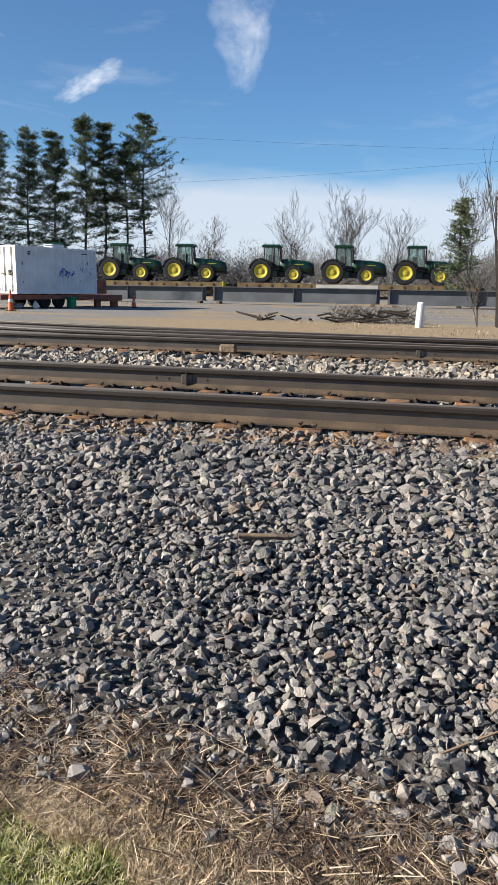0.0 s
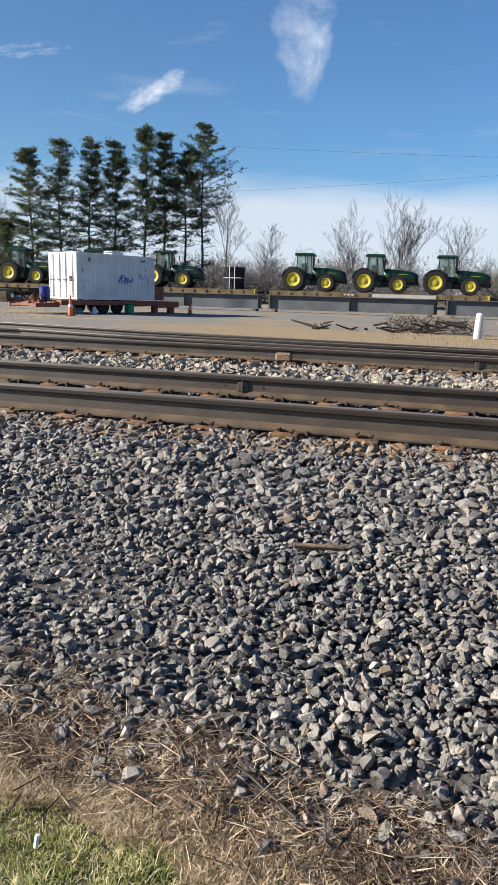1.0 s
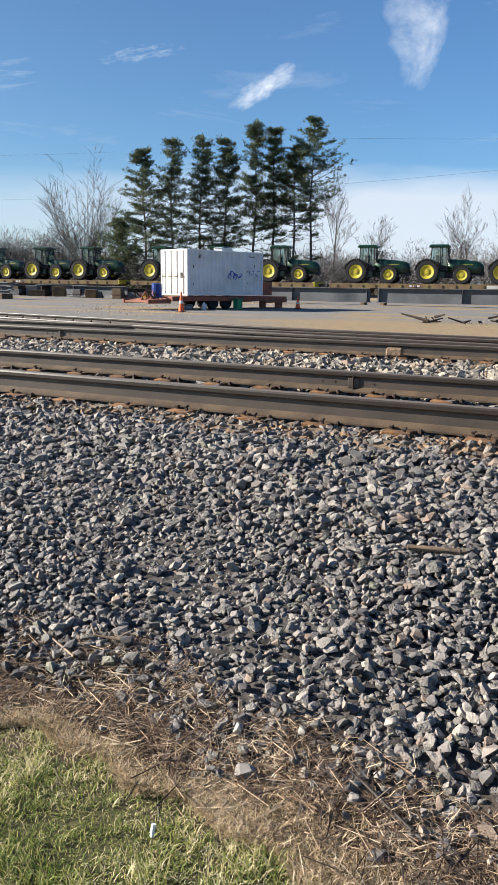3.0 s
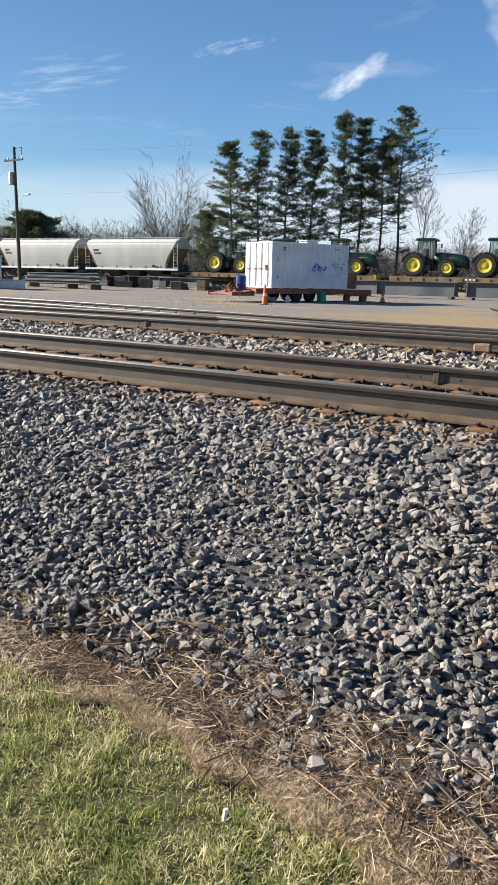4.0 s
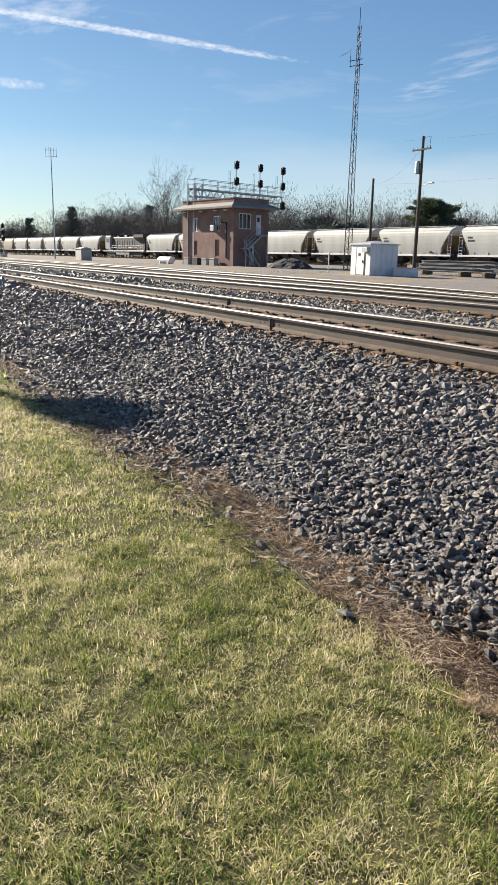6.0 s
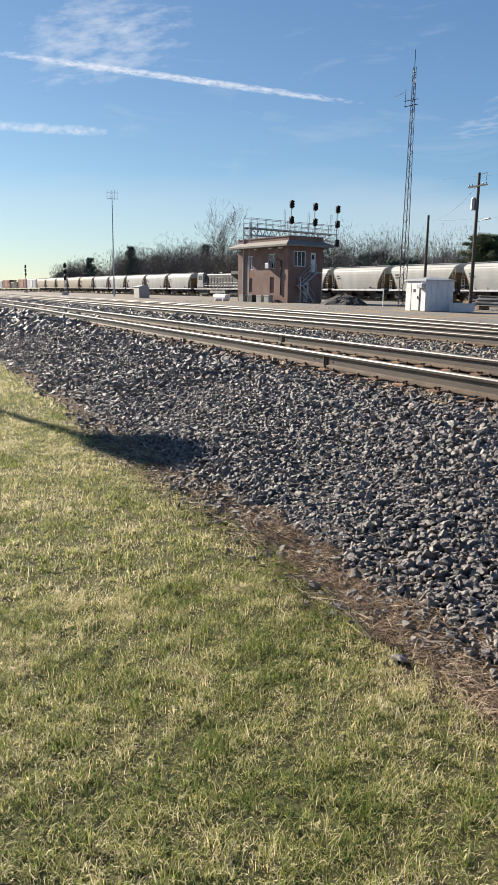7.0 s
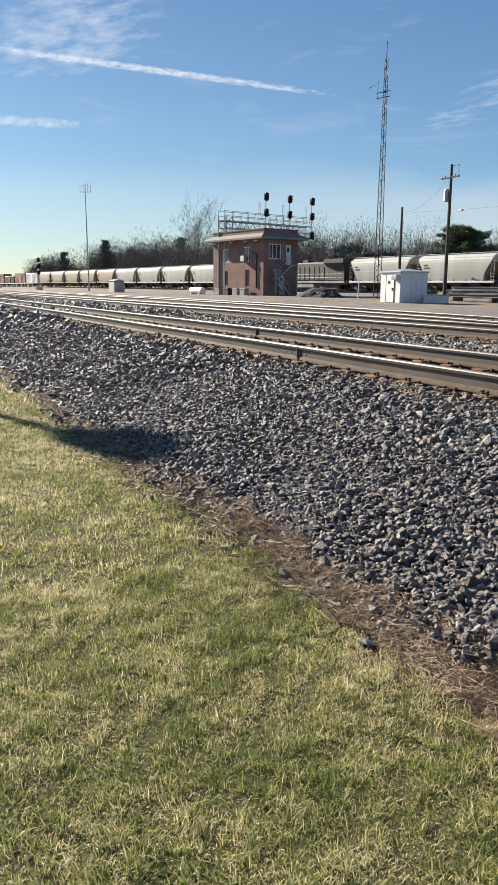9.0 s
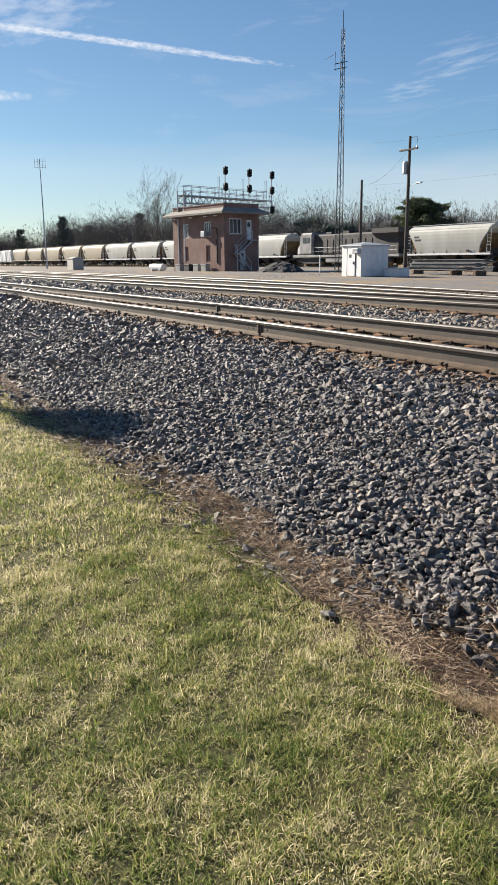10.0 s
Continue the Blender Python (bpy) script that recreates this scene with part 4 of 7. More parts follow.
def make_locomotive(s):
    c = thing("locomotive", on_line(s, 0), "weathered grey diesel locomotive in the middle of the train", "locomotive")
    bm = bmesh.new()
    box(bm, -10.9, 10.9, -1.5, 1.5, 1.15, 1.48, bevel=0.03)
    part("frame", bm, "loco_grey", c, "long underframe with walkway")
    bm = bmesh.new()
    loft(bm, [rounded(-10.6, -0.9, 0.9, 1.48, 2.5, 0.15), rounded(-9.6, -1.25, 1.25, 1.48, 3.1, 0.2), rounded(-9.2, -1.35, 1.35, 1.48, 3.3, 0.2)])
    part("nose", bm, "loco_grey", c)
    bm = bmesh.new()
    loft(bm, [rounded(-9.2, -1.5, 1.5, 1.48, 4.35, 0.25), rounded(-8.9, -1.5, 1.5, 1.48, 4.6, 0.25), rounded(-6.6, -1.5, 1.5, 1.48, 4.6, 0.25)])
    part("cab", bm, "loco_grey", c, "pale operator's cab")
    for sgn in (-1, 1):
        for x0, x1 in ((-8.6, -7.7), (-7.5, -6.9)):
            bm = bmesh.new()
            box(bm, x0, x1, sgn * 1.505 - 0.01, sgn * 1.505 + 0.01, 3.15, 3.95)
            part("cab_window", bm, "dark_glass", c)
    bm = bmesh.new()
    loft(bm, [rounded(-6.6, -0.95, 0.95, 1.48, 4.3, 0.2), rounded(6.2, -0.95, 0.95, 1.48, 4.3, 0.2)])
    part("hood", bm, "loco_hood", c, "long dark engine hood")
    for k in range(9):
        for sgn in (-1, 1):
            bm = bmesh.new()
            box(bm, -6.0 + 1.3 * k, -5.0 + 1.3 * k, sgn * 0.97 - 0.03, sgn * 0.97 + 0.03, 1.7, 3.6, bevel=0.01)
            part("hood_door", bm, "loco_hood", c)
    bm = bmesh.new()
    loft(bm, [[(6.2, -0.95, 1.6), (10.2, -0.95, 1.6), (10.2, 0.95, 1.6), (6.2, 0.95, 1.6)], [(6.2, -0.95, 3.5), (10.2, -0.95, 3.5), (10.2, 0.95, 3.5), (6.2, 0.95, 3.5)], [(6.0, -1.58, 4.1), (10.7, -1.58, 4.1), (10.7, 1.58, 4.1), (6.0, 1.58, 4.1)], [(6.0, -1.58, 4.7), (10.7, -1.58, 4.7), (10.7, 1.58, 4.7), (6.0, 1.58, 4.7)]])
    part("radiator", bm, "dark_steel", c, "dark flared radiator wings")
    bm = bmesh.new()
    box(bm, -3.6, 3.4, -1.4, 1.4, 0.4, 1.15, bevel=0.15)
    part("fuel_tank", bm, "loco_grey", c, "pale fuel tank")
    bm = bmesh.new()
    for sgn in (-1, 1):
        for k in range(14):
            x = -6.3 + 1.28 * k
            tube(bm, (x, sgn * 1.47, 1.48), (x, sgn * 1.47, 2.5), 0.022, n=4)
        tube(bm, (-6.3, sgn * 1.47, 2.5), (10.4, sgn * 1.47, 2.5), 0.022, n=4)
        tube(bm, (-6.3, sgn * 1.47, 2.0), (10.4, sgn * 1.47, 2.0), 0.018, n=4)
    part("handrail", bm, "white_paint", c, "white handrails")
    bm = bmesh.new()
    box(bm, -1.0, 0.4, -0.5, 0.5, 4.3, 4.65, bevel=0.05)
    box(bm, -4.2, -3.0, -0.8, 0.8, 4.3, 4.55, bevel=0.05)
    part("exhaust_stack", bm, "dark_steel", c)
    for sgn in (-1, 1):
        bm = bmesh.new()
        for yy in (-1.05, 1.05):
            prism(bm, [(sgn * 6.9 - 2.5, 0.5), (sgn * 6.9 - 2.2, 0.95), (sgn * 6.9 + 2.2, 0.95), (sgn * 6.9 + 2.5, 0.5), (sgn * 6.9 + 1.5, 0.3), (sgn * 6.9 - 1.5, 0.3)], yy - 0.1, yy + 0.1)
        tr = part("truck", bm, "dark_steel", c)
        for dx in (-1.85, 0.0, 1.85):
            for yy in (-0.75, 0.75):
                bm = bmesh.new()
                lathe(bm, [(0.0, -0.06), (0.5, -0.06), (0.5, 0.06), (0.0, 0.06)], 18)
                w = part("wheel", bm, "rust_car", tr)
                w.matrix_basis = pose(sgn * 6.9 + dx, yy, 0.5)
    return moving(c, s)


make_locomotive(-272.5)


def make_boxcar(s, mat, h, label):
    c = thing("boxcar", on_line(s, 0), label, "freight car", "freight cars far down the line")
    bm = bmesh.new()
    box(bm, -7.0, 7.0, -1.5, 1.5, 1.1, h, bevel=0.06)
    part("body", bm, mat, c)
    bm = bmesh.new()
    box(bm, -1.6, 1.6, -1.58, -1.5, 1.25, h - 0.25, bevel=0.02)
    part("sliding_door", bm, mat, c)
    bm = bmesh.new()
    for k in range(10):
        box(bm, -6.6 + 1.45 * k, -6.5 + 1.45 * k, -1.56, -1.5, 1.2, h - 0.1)
    part("rib", bm, mat, c)
    for sgn in (-1, 1):
        add_truck(c, sgn * 5)
    return moving(c, s)


for k, (mat, h) in enumerate((("white_paint", 4.4), ("faded_box", 4.6), ("dark_steel", 3.6), ("faded_box", 4.5), ("white_paint", 4.2), ("faded_box", 4.2), ("white_paint", 4.6), ("dark_steel", 4.4))):
    make_boxcar(-429.0 - 15.2 * k, mat, h, {"white_paint": "white freight car far off in the haze", "faded_box": "faded brown boxcar far off in the haze", "dark_steel": "dark low freight car far off"}[mat])

# ---- the yard: container on its trailer ----
CONT = pose(-21.45, 36.9, 0.80, 0, 0, 69.8)


def corrugated(bm, x0, x1, y, z0, z1, out, pitch=0.30, depth=0.05):
    """A corrugated steel panel along x."""
    pts = []
    n = max(2, int(round((x1 - x0) / pitch)))
    p = (x1 - x0) / n
    for k in range(n):
        a = x0 + k * p
        pts += [(a, 0), (a + p * 0.28, 0), (a + p * 0.5, depth), (a + p * 0.78, depth)]
    pts.append((x1, 0))
    lo = [bm.verts.new((px, y - out * d, z0)) for px, d in pts]
    hi = [bm.verts.new((px, y - out * d, z1)) for px, d in pts]
    for i in range(len(pts) - 1):
        bm.faces.new((lo[i], lo[i + 1], hi[i + 1], hi[i]))


c = thing("container", CONT, "white corrugated shipping container with blue spray paint", "shipping container")
L, W, H = 6.06, 2.44, 2.59
for sgn, y in ((-1, 0.0), (1, W)):
    bm = bmesh.new()
    corrugated(bm, 0.12, L - 0.12, y + (0.02 if sgn < 0 else -0.02), 0.15, H - 0.1, sgn)
    part("side_panel", bm, "container_white", c, "corrugated side")
bm = bmesh.new()
corrugated(bm, 0.1, W - 0.1, 0, 0.15, H - 0.1, -1)
far_end = part("end_panel", bm, "container_white", c)
far_end.matrix_basis = pose(L - 0.03, 0, 0, 0, 0, 90)
bm = bmesh.new()
box(bm, 0.05, L - 0.05, 0.05, W - 0.05, H - 0.06, H - 0.015)
part("roof", bm, "container_white", c)
bm = bmesh.new()
box(bm, 0.05, L - 0.05, 0.05, W - 0.05, 0.06, 0.15)
part("floor", bm, "dark_steel", c)
bm = bmesh.new()
for x in (0.0, L - 0.12):
    for y in (0.0, W - 0.12):
        box(bm, x, x + 0.12, y, y + 0.12, 0.0, H, bevel=0.01)
for y in (0.003, W - 0.083):
    box(bm, 0.12, L - 0.12, y, y + 0.08, 0.02, 0.16)
    box(bm, 0.12, L - 0.12, y, y + 0.08, H - 0.11, H - 0.003)
for x in (0.003, L - 0.083):
    box(bm, x, x + 0.08, 0.12, W - 0.12, 0.02, 0.16)
    box(bm, x, x + 0.08, 0.12, W - 0.12, H - 0.11, H - 0.003)
part("corner_frame", bm, "container_white", c)
for k in range(2):
    bm = bmesh.new()
    y0 = 0.13 + k * (W / 2 - 0.12)
    box(bm, 0.02, 0.06, y0, y0 + W / 2 - 0.14, 0.17, H - 0.12, bevel=0.01)
    door = part("door", bm, "container_white", c, "white end door")
    bm = bmesh.new()
    for u in (0.22, 0.80):
        tube(bm, (-0.01, y0 + u, 0.1), (-0.01, y0 + u, H - 0.08), 0.02, n=6)
        box(bm, -0.03, 0.02, y0 + u - 0.05, y0 + u + 0.25, 1.05, 1.12)
    part("lock_rod", bm, "rust_car", door, "rusty lock rods")
bm = bmesh.new()
box(bm, -0.02, 0.018, 0.45, 0.62, 1.0, 1.3, bevel=0.01)
part("lock_box", bm, "black_paint", c)
bm = bmesh.new()
rg = random.Random(8)
for k in range(26):
    a0 = 3.15 + rg.random() * 1.15
    z0 = 0.95 + rg.random() * 0.45
    d = Vector((rg.uniform(-0.12, 0.12), 0, rg.uniform(-0.18, 0.18)))
    tube(bm, (a0, 0.012, z0), (a0 + d.x, 0.012, z0 + d.z), 0.030, n=4)
for k in range(8):
    a0 = 4.8 + rg.random() * 0.8
    z0 = 1.2 + rg.random() * 0.35
    tube(bm, (a0, 0.012, z0), (a0 + rg.uniform(-0.2, 0.2), 0.012, z0 + rg.uniform(-0.15, 0.15)), 0.022, n=4)
part("spray_scrawl", bm, "blue_paint", c, "faint blue spray scrawl")
bm = bmesh.new()
for x, z, w, h in ((0.85, 2.25, 0.18, 0.06), (0.85, 2.12, 0.14, 0.09), (4.85, 2.28, 0.45, 0.05), (0.42, 1.55, 0.05, 0.18), (0.42, 0.6, 0.05, 0.1), (5.3, 1.7, 0.05, 0.15), (4.7, 1.4, 0.05, 0.08), (4.7, 0.7, 0.05, 0.08)):
    box(bm, x, x + w, -0.004, 0.01, z, z + h)
part("marking", bm, "dark_steel", c, "small dark markings")
# red steel box and roof unit next to it
bm = bmesh.new()
box(bm, 6.12, 7.0, 0.1, 1.6, 0.02, 0.85, bevel=0.03)
ob = tagged(part("tool_box", bm, "rust_red"), "rusty red steel box on the trailer deck", "tool box")
ob.matrix_basis = CONT
bm = bmesh.new()
box(bm, 3.9, 4.8, 1.4, 2.2, H, H + 0.28, bevel=0.03)
tube(bm, (4.0, 1.5, H + 0.2), (3.2, 1.3, H + 0.15), 0.05)
ob = tagged(part("roof_unit", bm, "galv"), "grey metal unit lying on the container roof", "roof unit")
ob.matrix_basis = CONT

tr = thing("trailer", pose(-21.45, 36.9, 0.02, 0, 0, 69.8), "rusty red low equipment trailer under the container", "trailer")
bm = bmesh.new()
box(bm, -1.2, 8.1, -0.15, 2.55, 0.62, 0.74, bevel=0.01)
part("deck", bm, "rust_red", tr)
for y in (-0.15, 2.41):
    bm = bmesh.new()
    prism(bm, [(-1.2, 0.62), (8.1, 0.62), (8.1, 0.38), (6.4, 0.34), (5.6, 0.50), (-1.2, 0.48)], y, y + 0.14)
    part("side_rail", bm, "rust_red", tr)
bm = bmesh.new()
for k in range(5):
    box(bm, -2.7 + 0.3 * k, -2.6 + 0.3 * k, 0.0, 2.4, 0.42 + 0.04 * k, 0.50 + 0.04 * k)
box(bm, -2.75, -1.2, 0.0, 0.12, 0.36, 0.58)
box(bm, -2.75, -1.2, 2.3, 2.42, 0.36, 0.58)
part("ramp", bm, "rust_red", tr, "slatted loading ramp")
bm = bmesh.new()
box(bm, 6.0, 6.4, 0.05, 0.25, 0.0, 0.62)
box(bm, 7.4, 7.9, 0.05, 0.25, 0.0, 0.62)
part("support_leg", bm, "rust_red", tr)
for x in (2.0, 3.05):
    for y in (0.0, 2.1):
        bm = bmesh.new()
        lathe(bm, [(0.20, -0.12), (0.24, -0.14), (0.37, -0.14), (0.41, -0.09), (0.41, 0.09), (0.37, 0.14), (0.24, 0.14), (0.20, 0.12), (0.0, 0.06)], 20)
        w = part("wheel", bm, "black_rubber", tr)
        w.matrix_basis = pose(x, y + 0.14, 0.41)
        bm = bmesh.new()
        lathe(bm, [(0.0, -0.09), (0.19, -0.11), (0.215, -0.12), (0.215, 0.1), (0.0, 0.1)], 16)
        part("hub", bm, "galv", w)


def cone(x, y, h, mat, label):
    c = thing("traffic_cone", pose(x, y, float(ground_z(x, y))), label, "traffic cone")
    bm = bmesh.new()
    box(bm, -0.19, 0.19, -0.19, 0.19, 0, 0.04, bevel=0.01)
    part("base", bm, "black_rubber", c)
    bm = bmesh.new()
    lathe(bm, [(0.15, 0.04), (0.09, h * 0.55), (0.035, h), (0.0, h)], 16, axis="z")
    part("cone", bm, mat, c)
    bm = bmesh.new()
    lathe(bm, [(0.112, h * 0.42), (0.095, h * 0.56), (0.090, h * 0.56), (0.105, h * 0.42)], 16, axis="z")
    part("band", bm, "white_paint", c, "faded reflective band")


cone(-19.9, 33.6, 1.05, "orange", "tall faded orange traffic cone by the trailer")
cone(-17.4, 43.6, 0.75, "orange", "bright orange traffic cone on the gravel")


def simple(name, mat, label, cat, m, build):
    bm = bmesh.new()
    build(bm)
    ob = tagged(part(name, bm, mat), label, cat)
    ob.matrix_basis = m
    return ob


def trailer_spot(u, v, z=0.02):
    p = CONT @ Vector((u, v, 0))
    return pose(p.x, p.y, z, 0, 0, 69.8)


simple("bin", "green_plastic", "green plastic bin below the trailer", "bin", trailer_spot(3.6, -0.35), lambda bm: (box(bm, -0.22, 0.22, -0.2, 0.2, 0, 0.55, bevel=0.03), box(bm, -0.25, 0.25, -0.23, 0.23, 0.55, 0.62, bevel=0.02)))
simple("jug", "white_paint", "white plastic jug on the gravel", "jug", trailer_spot(0.9, -0.4), lambda bm: (lathe(bm, [(0.14, 0), (0.15, 0.03), (0.15, 0.28), (0.06, 0.36), (0.05, 0.42), (0.0, 0.42)], 14, axis="z"), tube(bm, (0.1, 0, 0.3), (0.17, 0, 0.2), 0.02)))
simple("barrel", "blue_plastic", "blue plastic drum on the ramp", "barrel", trailer_spot(-1.4, 1.0, 0.62), lambda bm: lathe(bm, [(0.25, 0), (0.28, 0.03), (0.28, 0.25), (0.30, 0.28), (0.28, 0.31), (0.28, 0.55), (0.30, 0.58), (0.28, 0.61), (0.28, 0.82), (0.22, 0.86), (0.0, 0.86)], 18, axis="z"))
simple("spool", "galv", "coiled hose lying under the trailer", "hose coil", trailer_spot(0.3, 0.4), lambda bm: lathe(bm, [(0.12, 0), (0.3, 0.0), (0.36, 0.08), (0.3, 0.16), (0.36, 0.24), (0.3, 0.3), (0.12, 0.3)], 16, axis="z"))
for k in range(14):
    u, v = rg.uniform(-2.6, -1.2), rg.uniform(0.2, 2.2)
    mat, text = rg.choice((("yellow", "tangled yellow hose on the ramp"), ("rust_red", "rusty iron bar leaning on the ramp"), ("debris", "dark scrap timber by the ramp")))
    a = Vector((rg.uniform(-0.5, 0.5), rg.uniform(-0.4, 0.4), rg.uniform(0.25, 0.6)))
    simple("scrap_bar", mat, text, "scrap", trailer_spot(u, v, 0.55), lambda bm: (tube(bm, (0, 0, 0.0), a, 0.04, n=6), tube(bm, a, a + Vector((0.3, 0.2, -0.4)), 0.04, n=6)))


# ---- steel girders lying along the yard ----
def girder(x0, x1, y, z0, h, label):
    g = thing("steel_girder", pose(0, y, 0), label, "girder", "girders in a row")
    for za, zb in ((z0, z0 + 0.05), (z0 + h - 0.05, z0 + h)):
        bm = bmesh.new()
        box(bm, x0, x1, -0.25, 0.25, za, zb)
        part("flange", bm, "girder", g)
    bm = bmesh.new()
    box(bm, x0, x1, -0.012, 0.012, z0 + 0.05, z0 + h - 0.05)
    part("web", bm, "girder", g)
    x = x0 + 0.15
    while x < x1:
        bm = bmesh.new()
        box(bm, x - 0.012, x + 0.012, -0.22, -0.013, z0 + 0.05, z0 + h - 0.05)
        part("stiffener", bm, "girder", g)
        x += 6.4
    k = max(2, int((x1 - x0) / 5))
    for i in range(k):
        x = x0 + 0.5 + (x1 - x0 - 1.0) * i / (k - 1)
        gz = float(ground_z(x, y))
        bm = bmesh.new()
        box(bm, x - 0.15, x + 0.15, -0.45, 0.45, gz - 0.01, z0, bevel=0.01)
        part("block", bm, "tie", g, "timber bearing block")


girder(-30.2, -17.0, 58, 0.22, 1.12, "long grey painted steel girder on timber blocks")
girder(-16.4, -3.2, 58, 0.22, 1.15, "grey plate girder with stiffeners on blocks")
girder(-2.6, 14.5, 58, 0.22, 1.15, "grey steel girder lying in the yard")
girder(-45.6, -39.5, 57, 0.42, 0.78, "short grey girder on dark timber blocks")
girder(-53.5, -47.0, 61, 0.30, 0.95, "weathered grey girder behind the scrap")
girder(-63.0, -55.0, 60, 0.55, 0.75, "grey beam resting on blocks")
for k, (x, y, w, h) in enumerate(((-44.2, 56, 0.9, 0.75), (-39.8, 56, 0.9, 0.9), (-50.5, 57, 1.2, 1.0), (-53.2, 57.5, 0.8, 0.7), (-56.5, 57, 1.0, 0.8), (-59.5, 58, 0.9, 0.6), (-62, 57, 1.1, 0.9))):
    z = float(ground_z(x, y))
    mat = ("dark_steel", "tie", "girder")[k % 3]
    simple("crate", mat, "dark timber crate among the steel" if mat != "girder" else "pale concrete block in the dry weeds", "crate", pose(x, y, z - 0.01, 0, 0, 8 * k), lambda bm: (box(bm, -w / 2, w / 2, -0.4, 0.4, 0, h, bevel=0.03), box(bm, -w / 2 - 0.03, w / 2 + 0.03, -0.43, 0.43, h * 0.4, h * 0.5)))
simple("pale_beam", "concrete", "pale squared beam lying on the girders", "beam", pose(0, 57.85, 1.374), lambda bm: box(bm, -8.1, -3.35, -0.12, 0.12, 0, 0.26, bevel=0.01))
crng = random.Random(41)
for k in range(34):
    x = crng.uniform(-68, -37)
    y = crng.uniform(55.5, 61.5)
    z = float(ground_z(x, y)) - 0.01
    kind = crng.choice(("pallet_stack", "crate", "pipe_stack", "plate_stack"))
    w, h = crng.uniform(0.5, 1.3), crng.uniform(0.35, 1.15)
    if kind == "pallet_stack":
        n = int(h / 0.16) + 1
        simple(kind, "debris", "stack of old dark timber pallets in the weeds", "pallet stack", pose(x, y, z, 0, 0, crng.uniform(-25, 25)), lambda bm: [box(bm, -w, w, -0.5, 0.5, 0.16 * i, 0.16 * i + 0.11) for i in range(n)] + [box(bm, -w, w, -0.45, 0.45, 0, 0.16 * n - 0.06)])
    elif kind == "crate":
        simple(kind, crng.choice(("dark_steel", "tie", "rust_car")), "dark scrap crate among the yard clutter", "crate", pose(x, y, z, 0, 0, crng.uniform(-25, 25)), lambda bm: (box(bm, -w / 2, w / 2, -0.4, 0.4, 0, h, bevel=0.03), box(bm, -w / 2 - 0.03, w / 2 + 0.03, -0.43, 0.43, h * 0.4, h * 0.5)))
    elif kind == "pipe_stack":
        simple(kind, "girder", "bundle of grey pipes lying in the yard", "pipe stack", pose(x, y, z, 0, 0, crng.uniform(-12, 12)), lambda bm: [tube(bm, (-2.0 * w, 0.22 * i + 0.11 * j - 0.3, 0.12 + 0.19 * j), (2.0 * w, 0.22 * i + 0.11 * j - 0.3, 0.12 + 0.19 * j), 0.11, n=10) for j in range(3) for i in range(4 - j)])
    else:
        simple(kind, crng.choice(("rust_car", "girder")), "stack of rusty steel plates on bearers", "plate stack", pose(x, y, z, 0, 0, crng.uniform(-15, 15)), lambda bm: [box(bm, -w * 1.3 + 0.05 * i, w * 1.3 + 0.03 * i, -0.6, 0.6, 0.12 * i, 0.12 * i + 0.1) for i in range(5)])
# stacked beams beside the shed
for k in range(3):
    simple("steel_beam", "girder", "long grey steel beam in a stack behind the shed", "beam", pose(-52.0, 46.0 + 0.3 * k, 0.55 + 0.30 * k, 0, 0, -4), lambda bm: (box(bm, -0.2, 9.5, -0.15, 0.15, 0.0, 0.04), box(bm, -0.2, 9.5, -0.15, 0.15, 0.22, 0.26), box(bm, -0.2, 9.5, -0.01, 0.01, 0.04, 0.22)))
for x in (-51, -46, -43.2):
    simple("timber_block", "tie", "timber block under the steel beams", "timber block", pose(x, 46.2 - 0.07 * (x + 52), float(ground_z(x, 46)) - 0.01), lambda bm: box(bm, -0.15, 0.15, -0.6, 0.6, 0, 0.40, bevel=0.02))

# ---- shed ----
sh = thing("shed", pose(-47.1, 36.75, 0.16), "small white metal equipment shed with door and vent", "shed")
bm = bmesh.new()
box(bm, -2.5, 0, 0, 2.7, 0, 2.34, bevel=0.01)
for k in range(1, 5):
    box(bm, -0.002, 0.02, 2.7 * k / 5 - 0.02, 2.7 * k / 5 + 0.02, 0.02, 2.3)
part("wall", bm, "white_paint", sh)
bm = bmesh.new()
loft(bm, [[(-2.62, -0.12, 2.34), (0.12, -0.12, 2.34), (0.12, 2.82, 2.34), (-2.62, 2.82, 2.34)], [(-2.62, -0.12, 2.42), (0.12, -0.12, 2.42), (0.12, 2.82, 2.42), (-2.62, 2.82, 2.42)], [(-1.3, 1.3, 2.66), (-1.2, 1.3, 2.66), (-1.2, 1.4, 2.66), (-1.3, 1.4, 2.66)]])
part("roof", bm, "galv", sh, "low pyramid metal roof")
bm = bmesh.new()
box(bm, -1.75, -0.75, -0.035, 0.0, 0.04, 2.1, bevel=0.01)
door = part("door", bm, "white_paint", sh)
bm = bmesh.new()
box(bm, -0.95, -0.85, -0.09, -0.036, 0.95, 1.15)
part("handle", bm, "black_paint", door)
bm = bmesh.new()
for x in (-1.78, -0.75, -0.72):
    box(bm, x, x + 0.03, -0.045, 0.0, 0.02, 2.14)
box(bm, -1.5, -1.2, -0.045, -0.036, 1.45, 1.7)
part("door_frame", bm, "dark_steel", sh)
bm = bmesh.new()
box(bm, -0.72, -0.02, -0.35, 0.0, 1.75, 2.15, bevel=0.02)
for k in range(5):
    box(bm, -0.68, -0.06, -0.37, -0.35, 1.80 + 0.07 * k, 1.83 + 0.07 * k)
part("air_conditioner", bm, "galv", sh)
